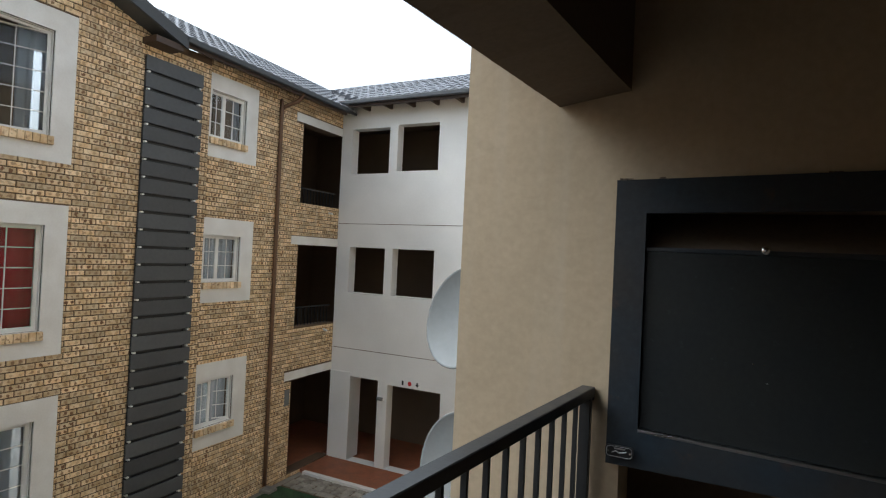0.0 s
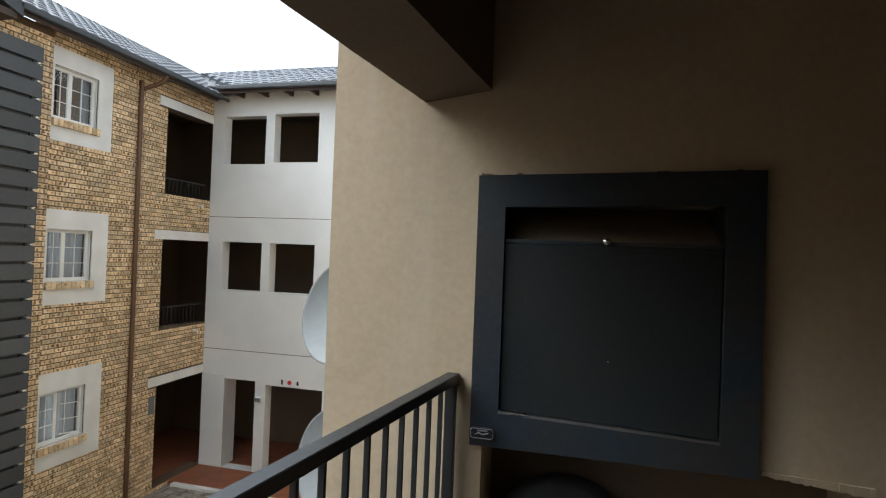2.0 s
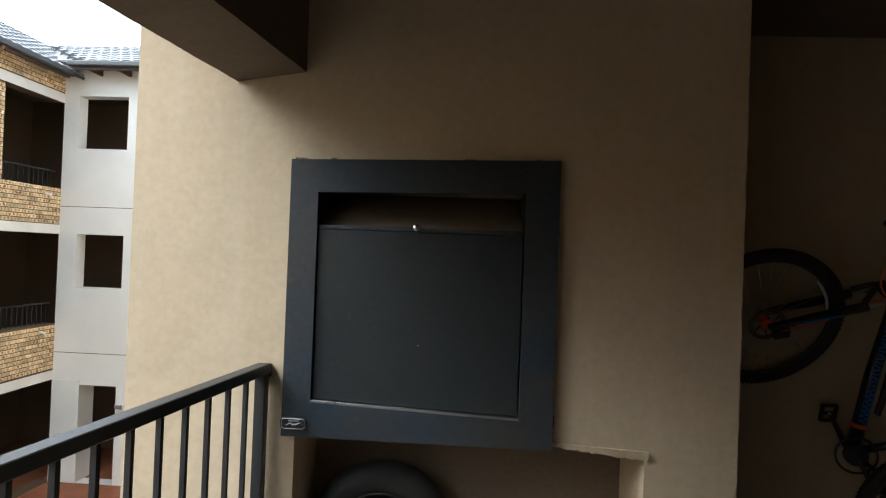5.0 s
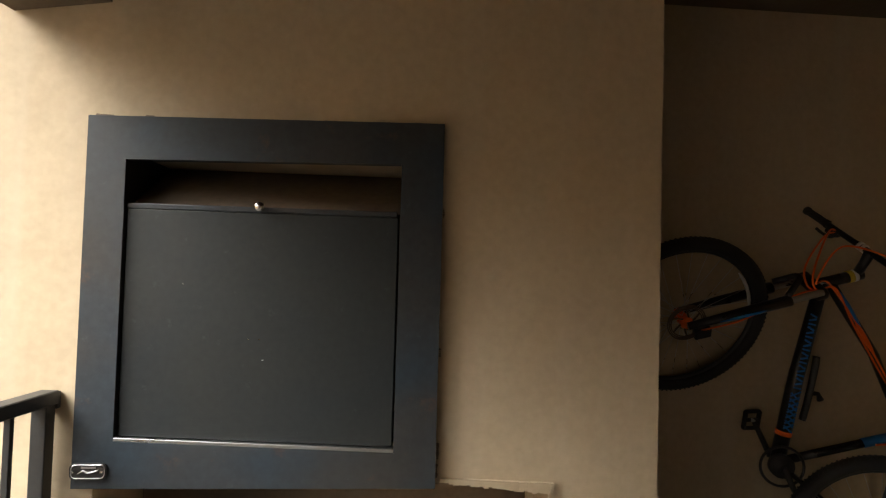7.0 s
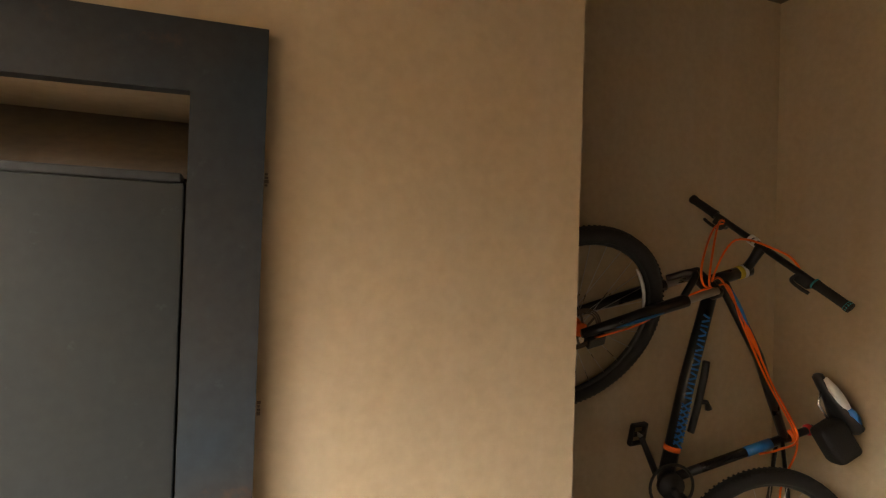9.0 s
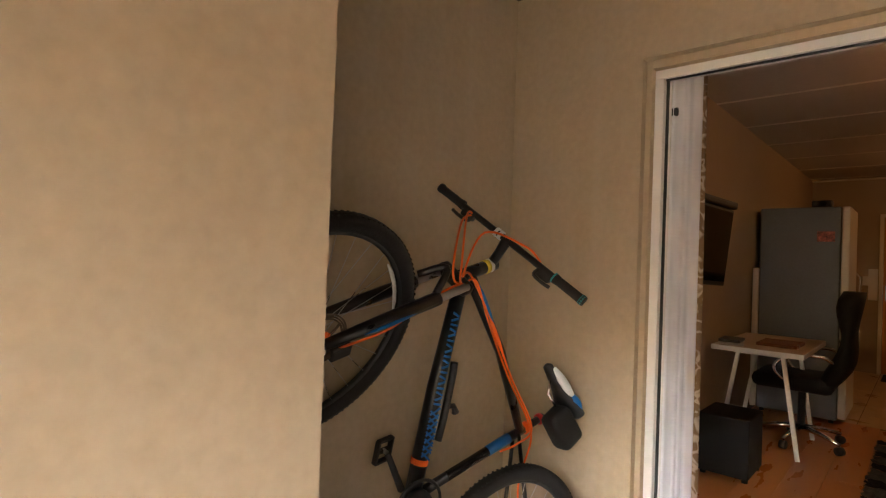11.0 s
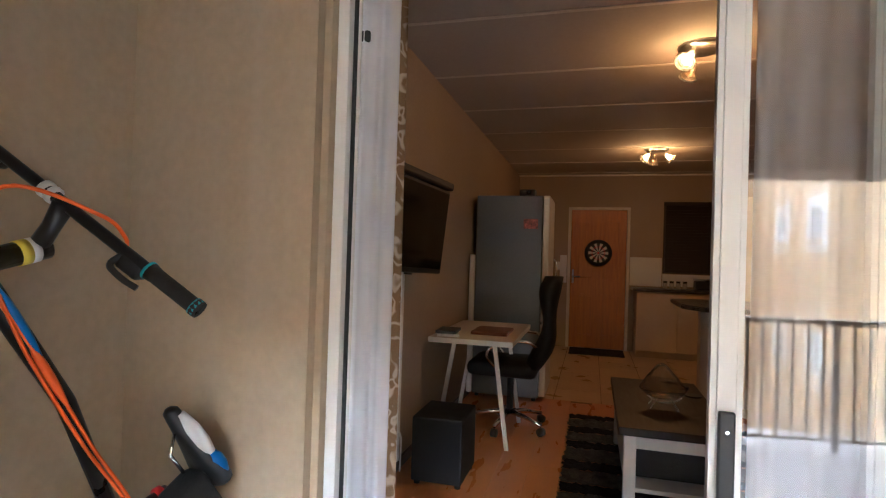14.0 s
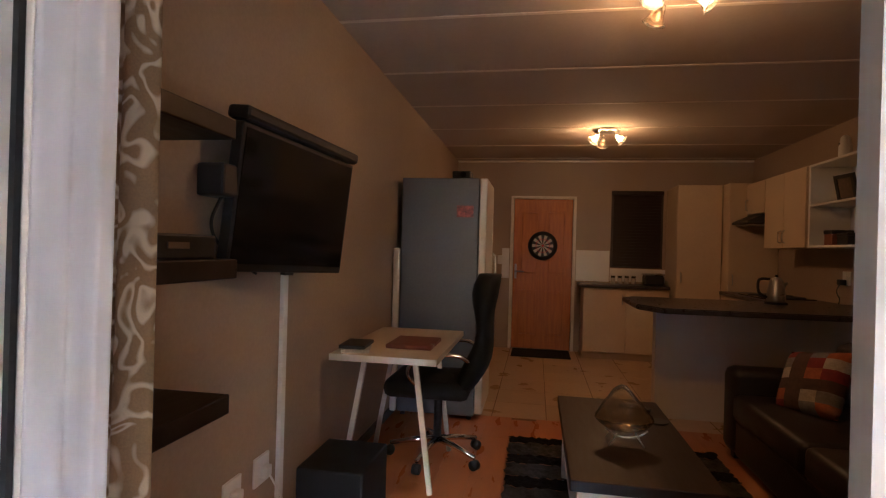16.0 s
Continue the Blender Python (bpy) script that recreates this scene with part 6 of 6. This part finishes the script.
def facade_window(num, X, y0, y1, z0, z1, m, cloth, opened, label, parted=False):
    g = thing("window_%d" % num, (X, (y0 + y1) / 2, z0), label, "window", "facade windows", "structure")
    part("surround", slab('x', X - 0.02, X + 0.022, y0 - m, y1 + m, z0 - m - 0.06, z1 + m, [(y0, y1, z0 - 0.001, z1)]), M_SURROUND, g, "white plaster surround")
    part("reveal", frame_bm('x', X - 0.14, X - 0.021, y0, y1, z0, z1, 0.012), M_SURROUND, g)
    sill = bmesh.new()
    n = max(4, int((y1 - y0 + 0.06) / 0.085))
    for k in range(n):
        a = y0 - 0.03 + k * (y1 - y0 + 0.06) / n
        box(X - 0.05, X + 0.075, a + 0.004, a + (y1 - y0 + 0.06) / n - 0.004, z0 - 0.125, z0 - 0.005, 0.006, sill, None)
    part("brick_sill", sill, M_SILLBRICK, g, "sill of sloping face bricks")
    part("window_frame", frame_bm('x', X - 0.10, X - 0.06, y0 + 0.012, y1 - 0.012, z0 + 0.012, z1 - 0.012, 0.03), M_SURROUND, g)
    xs = X - 0.08
    mid = y0 + (y1 - y0) * (0.5 if y1 - y0 > 1 else 0.42)
    part("mullion", box(X - 0.10, X - 0.06, mid - 0.018, mid + 0.018, z0 + 0.042, z1 - 0.042), M_SURROUND, g)
    sash(g, xs, y0 + 0.042, mid - 0.018, z0 + 0.042, z1 - 0.042, 2, 5 if y1 - y0 > 1 else 3)
    sash(g, xs + (0.03 if opened else 0), mid + 0.018, y1 - 0.042, z0 + 0.042, z1 - 0.042, 2, 5 if y1 - y0 > 1 else 3, -opened if opened else 0, 'hi' if opened else None)
    w = y1 - y0
    for a, c in (((y0 - 0.05, y0 + 0.16 * w), (y1 - 0.22 * w, y1 + 0.05)) if parted else ((y0 - 0.05, y1 + 0.05),)):
        part("drape", wavy((X - 0.2, a), (X - 0.2, c), z0 - 0.05, z1 + 0.05, 3 if parted else 7, 0.02, num, 0, 6), cloth, g, "", True)
    # Added dark plane that stands in for the unlit room behind the glass.
    part("room_back", slab('x', X - 1.6, X - 1.5, y0 - 0.5, y1 + 0.5, z0 - 0.4, z1 + 0.4), M_SHADE_BROWN, g)
    return g


k = 2
for i, (a, b, c, d) in enumerate(WIN_A):
    facade_window(k, AX, a, b, c, d, 0.29, (M_LACE, M_RED, M_LACE)[i], (22, 0, 0)[i], ("white-surrounded steel window with a sash ajar", "white-surrounded steel window with red curtains", "white-surrounded steel cottage-pane window")[i], i == 0)
    k += 1
for i, (a, b, c, d) in enumerate(WIN_B):
    facade_window(k, BX, a, b, c, d, 0.32 if i else 0.30, M_LACE, (0, 0, 32)[i], "small white-surrounded window with net curtains", i == 0)
    k += 1
for i, (a, b, c, d) in enumerate(WIN_S):
    facade_window(k, WX, a, b, c, d, 0.29, M_LACE if i else M_RED, 0, "white-surrounded steel cottage-pane window" if i else "white-surrounded steel window with red curtains")
    k += 1
for a, b, c, d in WIN_T:
    w = facade_window(k, 0, a, b, c, d, 0.22, M_LACE, 0, "small white-surrounded window in the side wall")
    w.matrix_basis = TURN @ Matrix.Translation(w.location)
    k += 1

# charcoal slat screen
scr = thing("slat_screen", (AX + 0.05, 5.93, GZ), "tall charcoal board screen fixed on the brick gable wall", "screen")
for i in range(29):
    z = 4.34 - i * 0.2795
    part("slat", box(AX + 0.045, AX + 0.075, 5.30, 6.38, z - 0.228, z, 0.004), M_SLAT, scr)
    for y in (5.36, 6.32):
        part("bracket", box(AX + 0.023, AX + 0.07, y - 0.02, y + 0.02, z - 0.265, z - 0.240), M_WHITE, scr)
# Black sheet added behind the boards to paint the gaps' shade.
part("backing", box(AX + 0.016, AX + 0.022, 5.31, 6.37, GZ, 4.33), M_BLACK, scr, "black sheet added for the shade in the gaps between boards")
part("post", box(AX + 0.006, AX + 0.044, 5.40, 5.44, GZ, 4.33), M_RAIL, scr)
part("post", box(AX + 0.006, AX + 0.044, 6.24, 6.28, GZ, 4.33), M_RAIL, scr)

dp = thing("downpipe", (BX + 0.06, 8.5, GZ), "brown round downpipe on the brick wall", "downpipe")
part("pipe", tube(smooth_path([(BX + 0.06, 8.52, GZ + 0.12), (BX + 0.06, 8.5, 0.0), (BX + 0.06, 8.48, 4.15), (BX + 0.07, 8.50, 4.35), (BX + 0.32, 8.66, 4.52), (BX + 0.42, 8.72, 4.68)], 8), 0.042, 12), M_PIPE, dp, "", True)
for z in (3.5, 0.9, -1.8):
    part("strap", lathe([(0.043, -0.015), (0.049, -0.015), (0.049, 0.015), (0.043, 0.015)], 14, Matrix.Translation((BX + 0.06, 8.49, z))), M_PIPE, dp)
part("shoe", box(BX + 0.02, BX + 0.3, 8.4, 8.66, GZ, GZ + 0.08, 0.02), M_COBBLE, dp, "concrete splash block")

# exit sign and small wall lamp
sg = thing("exit_sign", (-6.1, WY - 0.01, -1.6), "white fire-point sign with red symbols on the white wall", "sign")
part("plate", box(-6.36, -5.86, WY - 0.012, WY, -1.66, -1.525, 0.002), M_WHITE, sg)
part("symbol", box(-6.335, -6.29, WY - 0.016, WY - 0.012, -1.645, -1.54), M_BLACK, sg)
part("symbol", rod((-6.13, WY - 0.017, -1.592), (-6.13, WY - 0.012, -1.592), 0.05, 16), M_REDSIGN, sg)
t = bmesh.new()
t.faces.new([t.verts.new((x, WY - 0.016, z)) for x, z in ((-5.95, -1.545), (-5.91, -1.545), (-5.91, -1.59), (-5.885, -1.59), (-5.93, -1.65), (-5.975, -1.59), (-5.95, -1.59))])
part("arrow", t, M_BLACK, sg)
wl_ = thing("bulkhead_light", (-6.9, WY - 0.06, -2.05), "small white bulkhead light on the pillar, unlit", "wall light")
part("base", box(-6.98, -6.80, WY - 0.03, WY, -2.09, -1.99, 0.008), M_WHITE, wl_)
part("lens", box(-6.97, -6.81, WY - 0.09, WY - 0.03, -2.08, -2.0, 0.02), M_DISH, wl_)
for y, z in ((10.3, 2.28), (10.3, -0.52)):
    bl = thing("spout_lamp", (BX + 0.05, y, z), "small white drain spout in the brick parapet", "spout", "drain spouts")
    part("pipe", rod((BX, y, z), (BX + 0.13, y - 0.02, z - 0.02), 0.025, 10), M_WHITE, bl)
ph = thing("fuse_plate", (BX + 0.01, 9.13, -1.9), "pale metal plate on the brick pier", "plate")
part("plate", box(BX, BX + 0.02, 9.05, 9.2, -2.1, -1.75, 0.004), M_DISH, ph)


def dish(c):
    g = thing("satellite_dish", c, "grey satellite dish on a wall arm", "satellite dish", "satellite dishes")
    c = Vector(c)
    d = Vector((-0.45, -0.86, 0.25)).normalized()
    q = Matrix.Translation(c) @ d.to_track_quat('Z', 'Y').to_matrix().to_4x4()
    pr = [(0.001, -0.10), (0.15, -0.09), (0.30, -0.055), (0.41, -0.012), (0.425, 0.0), (0.42, 0.008), (0.405, -0.004), (0.30, -0.045), (0.15, -0.08), (0.001, -0.09)]
    part("reflector", lathe(pr, 44, q), M_DISH, g, "", True)
    part("arm", rod(c - d * 0.1, (-1.11, c.y + 0.25, c.z - 0.15), 0.02, 10), M_RAIL, g)


dish((-1.94, 3.80, 0.885))
dish((-1.94, 3.80, -0.33))


# ---- roofs ----
def tile_mesh():
    """One rolled concrete roof tile, 0.33 wide and 0.40 long."""
    t, n, rows = bmesh.new(), 8, []
    for j, (l, dz) in enumerate(((0.0, 0.022), (0.40, 0.0))):
        rows.append([t.verts.new((0.33 * i / n, l, dz + 0.028 * abs(math.sin(math.pi * 1.0 * i / n)) ** 0.8 + 0.012)) for i in range(n + 1)])
    low = [t.verts.new((0.33 * i / n, 0.0, 0.004 + 0.02 * abs(math.sin(math.pi * i / n)))) for i in range(n + 1)]
    for i in range(n):
        t.faces.new((rows[0][i], rows[0][i + 1], rows[1][i + 1], rows[1][i]))
        t.faces.new((low[i], low[i + 1], rows[0][i + 1], rows[0][i]))
    bmesh.ops.recalc_face_normals(t, faces=t.faces)
    me = bpy.data.meshes.new("roof_tile")
    t.to_mesh(me)
    t.free()
    me.materials.append(M_TILE)
    return me


TILE = tile_mesh()
SL = math.atan(0.48)


def roof_plane(name, origin, along, up, length, depth, cols, rws, keep=None, slope=0.48):
    """A tiled roof slope: along the eave and up the slope in plan."""
    A, U = Vector(along), Vector((*up, slope)).normalized()
    N = A.cross(U)
    if N.z < 0:
        N = -N
    O = Vector(origin)
    t = bmesh.new()
    vs = [t.verts.new(p) for p in (O, O + A * length, O + A * length + U * depth, O + U * depth)]
    vs2 = [t.verts.new(v.co - N * 0.06) for v in vs]
    t.faces.new(vs)
    t.faces.new(vs2[::-1])
    for i in range(4):
        t.faces.new((vs[i], vs2[i], vs2[(i + 1) % 4], vs[(i + 1) % 4]))
    bmesh.ops.recalc_face_normals(t, faces=t.faces)
    ob = structure(name, t, M_BARGE, "grey concrete tiled roof slope", "roof")
    B = Matrix((A, U, A.cross(U))).transposed().to_4x4()
    if A.cross(U).z < 0:
        B = Matrix((-A, U, (-A).cross(U))).transposed().to_4x4()
        O = O + A * length
        A = -A
    for j in range(rws):
        for i in range(cols):
            p = O + A * (i * length / cols) + U * (j * depth / rws - 0.05) + N * 0.004
            if keep and not keep(p):
                continue
            o = new("roof_tile", TILE)
            o.parent = ob
            o.matrix_basis = Matrix.Translation(p) @ B @ Matrix.Diagonal((length / cols / 0.33, depth / rws / 0.34, 1, 1))
    return ob


roof_plane("roof_brick", (BX + 0.42, 5.80, 4.76), (0, 1, 0), (-1, 0), 7.4, 3.0, 34, 9, lambda p: p.y < WY - 0.35 - (p.x - (BX + 0.42)) + 0.15, 0.55)
roof_plane("roof_white", (-12.0, WY - 0.42, 4.95), (1, 0, 0), (0, 1), 14.0, 3.0, 60, 8, lambda p: -11.5 < p.x < -2.0 and p.x > BX + 0.3 - (p.y - (WY - 0.42)))
roof_plane("roof_gable", (AX + 0.35, 5.74, 4.64), (-1, 0, 0), (0, -1), 3.2, 2.42, 9, 7, None, 0.345)
roof_plane("roof_gable_south", (AX + 0.35, 1.16, 4.64), (-1, 0, 0), (0, 1), 3.2, 2.42, 9, 7, None, 0.345)
roof_plane("roof_wing", (WX + 0.42, -12.0, 4.76), (0, 1, 0), (-1, 0), 9.1, 3.0, 26, 8, None, 0.55)
structure("roof_rear", box(-11.4, -10.9, 1.2, 13.5, 4.8, 5.5), M_BARGE, "rear of the tiled roof", "roof")
gt = thing("gutter", (BX + 0.45, 8.6, 4.86), "dark brown eaves gutter", "gutter", "", "structure")
part("gutter_run", box(BX + 0.40, BX + 0.50, 5.75, WY - 0.42, 4.68, 4.78, 0.02), M_BARGE, gt)
part("gutter_run", box(BX + 0.40, 2.0, WY - 0.52, WY - 0.42, 4.86, 4.96, 0.02), M_BARGE, gt)
structure("fascia_west", box(BX + 0.36, BX + 0.40, 5.75, WY - 0.4, 4.63, 4.79), M_DARKWOOD, "dark fascia board", "fascia")
structure("fascia_north", box(BX + 0.36, 2.0, WY - 0.42, WY - 0.38, 4.80, 4.97), M_DARKWOOD, "dark fascia board", "fascia")
for i in range(8):
    x = BX + 0.75 + i * 0.62
    structure("rafter_%d" % (i + 1), box(x, x + 0.06, WY - 0.38, WY + 0.02, 4.80, 4.93, 0.004), M_DARKWOOD, "dark rafter end under the eave", "rafter")
structure("soffit_brick", box(BX - 0.02, BX + 0.36, 6.62, WY, 4.78, 4.80), M_DARKWOOD, "dark eave soffit", "soffit")
structure("soffit_white", box(BX, 2.0, WY - 0.38, WY, 4.97, 4.99), M_DARKWOOD, "dark eave soffit", "soffit")
t = bmesh.new()
for x0, x1, off in ((AX + 0.34, AX + 0.38, 0.0),):
    pts = ((5.80, 4.56), (5.80, 4.76), (3.45, 5.59), (1.10, 4.76), (1.10, 4.56), (3.45, 5.38))
    f0 = [t.verts.new((x0, y, z)) for y, z in pts]
    f1 = [t.verts.new((x1, y, z)) for y, z in pts]
    t.faces.new(f0)
    t.faces.new(f1[::-1])
    for i in range(6):
        t.faces.new((f0[i], f1[i], f1[(i + 1) % 6], f0[(i + 1) % 6]))
bmesh.ops.recalc_face_normals(t, faces=t.faces)
structure("bargeboard", t, M_BARGE, "dark grey gable bargeboard", "bargeboard")
structure("gable_soffit", box(AX + 0.005, AX + 0.34, 5.25, 5.74, 4.50, 4.60), M_DARKWOOD, "dark timber eave end", "soffit")


# ---- paving, floors and bricks: the small pieces ----
def shared_box(name, sx, sy, sz, mat, c=0.003):
    me = bpy.data.meshes.new(name)
    t = bmesh.new()
    X, Y, Z = sx / 2, sy / 2, sz / 2
    lo = [t.verts.new(p) for p in ((-X, -Y, -Z), (X, -Y, -Z), (X, Y, -Z), (-X, Y, -Z))]
    mid = [t.verts.new(p) for p in ((-X, -Y, Z - c), (X, -Y, Z - c), (X, Y, Z - c), (-X, Y, Z - c))]
    hi = [t.verts.new(p) for p in ((-X + c, -Y + c, Z), (X - c, -Y + c, Z), (X - c, Y - c, Z), (-X + c, Y - c, Z))]
    for a, b in ((lo, mid), (mid, hi)):
        for i in range(4):
            t.faces.new((a[i], a[(i + 1) % 4], b[(i + 1) % 4], b[i]))
    t.faces.new(hi)
    t.to_mesh(me)
    t.free()
    me.materials.append(mat)
    return me


rnd = random.Random(21)
# laminate boards, running along the room
PW, PL = 0.19, 1.20
me_plank = shared_box("plank", PL - 0.001, PW - 0.001, 0.008, M_LAMINATE, 0.0006)
row, y = 0, RY
while y < LY - 0.01:
    x = 3.03 - (row * 0.43) % PL
    while x < SPLIT:
        a, b = max(x, 3.03), min(x + PL, SPLIT)
        y1 = min(y + PW, LY)
        if b - a > 0.05:
            o = new("plank", me_plank)
            o.parent = FLOOR
            o.matrix_basis = Matrix.Translation(((a + b) / 2, (y + y1) / 2, -0.004)) @ Matrix.Diagonal(((b - a) / PL, (y1 - y) / PW, 1, 1))
        x += PL
    y += PW
    row += 1
TS = 0.43
me_tile = shared_box("tile", TS - 0.006, TS - 0.006, 0.008, M_FTILE, 0.002)
i = 0
while SPLIT + i * TS < EX + 0.8:
    j = 0
    while RY + j * TS < LY - 0.02:
        o = new("tile", me_tile)
        o.parent = FLOOR
        b = min(RY + (j + 1) * TS, LY)
        o.matrix_basis = Matrix.Translation((SPLIT + (i + 0.5) * TS, (RY + j * TS + b) / 2, -0.004)) @ Matrix.Diagonal((1, (b - RY - j * TS) / TS, 1, 1))
        j += 1
    i += 1

# flagstones in the courtyard corner
FL = structure("pavement", box(-8.2, -5.0, 8.9, WY - 1.12, GZ, GZ + 0.012), M_MORTAR, "flagstone paving with weedy joints", "pavement")
me_stone = shared_box("stone", 0.2, 0.16, 0.03, M_COBBLE, 0.012)
for i in range(15):
    for j in range(4):
        o = new("stone", me_stone)
        o.parent = FL
        o.matrix_basis = pose(-8.05 + i * 0.215 + rnd.uniform(-0.02, 0.02), 9.0 + j * 0.175 + rnd.uniform(-0.015, 0.015), GZ + 0.02 + rnd.uniform(-0.005, 0.006), 0, 0, rnd.uniform(-14, 14))

# face bricks
BL, BH = 0.232, 0.0835
me_brick = shared_box("brick", BL - 0.016, BH - 0.016, 0.012, M_BRICK, 0.004)
FACE = Matrix(((0, 0, 1, 0), (1, 0, 0, 0), (0, 1, 0, 0), (0, 0, 0, 1)))


def brickwork(wall, X, y0, y1, z0, z1, holes, near, slope=None):
    """Bricks laid in stretcher bond: those in the near stretch as pieces, the rest as one mesh."""
    verts, faces, uvs = [], [], []
    r, z = 0, z0
    while z < z1 - 0.02:
        y = y0 - (BL / 2 if r % 2 else 0)
        while y < y1:
            a, b = max(y, y0), min(y + BL, y1)
            zc = z + BH / 2
            spans = [(a, b)]
            for h in holes:
                if h[2] < zc < h[3]:
                    spans = [s for p, q in spans for s in ((p, min(q, h[0])), (max(p, h[1]), q)) if s[1] - s[0] > 0.025]
            if slope:
                spans = [s for s in spans if zc < slope((s[0] + s[1]) / 2)]
            for a, b in spans:
                c, w = (a + b) / 2, b - a
                if near[0] < c < near[1] and near[2] < zc < near[3]:
                    o = new("brick", me_brick)
                    o.parent = wall
                    o.matrix_basis = Matrix.Translation((X + 0.006 + rnd.uniform(-0.001, 0.002), c, zc)) @ FACE @ Matrix.Diagonal((w / BL, 1, 1, 1))
                else:
                    n = len(verts)
                    Y, Z, d, e = w / 2 - 0.008, BH / 2 - 0.008, 0.012 + rnd.uniform(-0.001, 0.002), 0.004
                    verts += [(X, c - Y, zc - Z), (X, c + Y, zc - Z), (X, c + Y, zc + Z), (X, c - Y, zc + Z),
                              (X + d, c - Y + e, zc - Z + e), (X + d, c + Y - e, zc - Z + e), (X + d, c + Y - e, zc + Z - e), (X + d, c - Y + e, zc + Z - e)]
                    uvs += [(-Y, -Z), (Y, -Z), (Y, Z), (-Y, Z)] * 2
                    faces += [(n + 4, n + 5, n + 6, n + 7), (n, n + 1, n + 5, n + 4), (n + 1, n + 2, n + 6, n + 5), (n + 2, n + 3, n + 7, n + 6), (n + 3, n, n + 4, n + 7)]
            y += BL
        z += BH
        r += 1
    me = bpy.data.meshes.new("brickwork")
    me.from_pydata(verts, [], faces)
    lay = me.uv_layers.new(name="piece")
    at = np.empty(len(me.loops), dtype=np.int32)
    me.loops.foreach_get("vertex_index", at)
    lay.data.foreach_set("uv", np.array(uvs, dtype=np.float32)[at].ravel())
    me.materials.append(M_BRICKS)
    ob = new("brickwork", me)
    ob.parent = wall
    tagged(ob, "", "", "", "stuff")


def grown(h, m):
    return (h[0] - m, h[1] + m, h[2] - m - 0.06, h[3] + m)


brickwork(WA, AX, SOUTH_A, 6.6, GZ, 6.0, [grown(h, 0.29) for h in WIN_A], (4.3, 5.36, 1.2, 4.6), lambda y: 4.70 + max(0.0, (5.9 - y) * 0.345 if y > 3.45 else (y - 1.0) * 0.345) - 0.10)
brickwork(WB, BX, 6.6, WY, GZ, 4.9, [grown(h, 0.30) for h in WIN_B] + COR_B + [(9.02, WY, h[3], h[3] + 0.19) for h in COR_B], (7.9, 9.0, 0.2, 3.2))
brickwork(WC, WX, -12.0, WS, GZ, 4.7, [grown(h, 0.29) for h in WIN_S], (0, 0, 0, 0))
brickwork(WD, 0, 7.15, 12.5, GZ, 4.7, [grown(h, 0.22) for h in WIN_T], (0, 0, 0, 0))
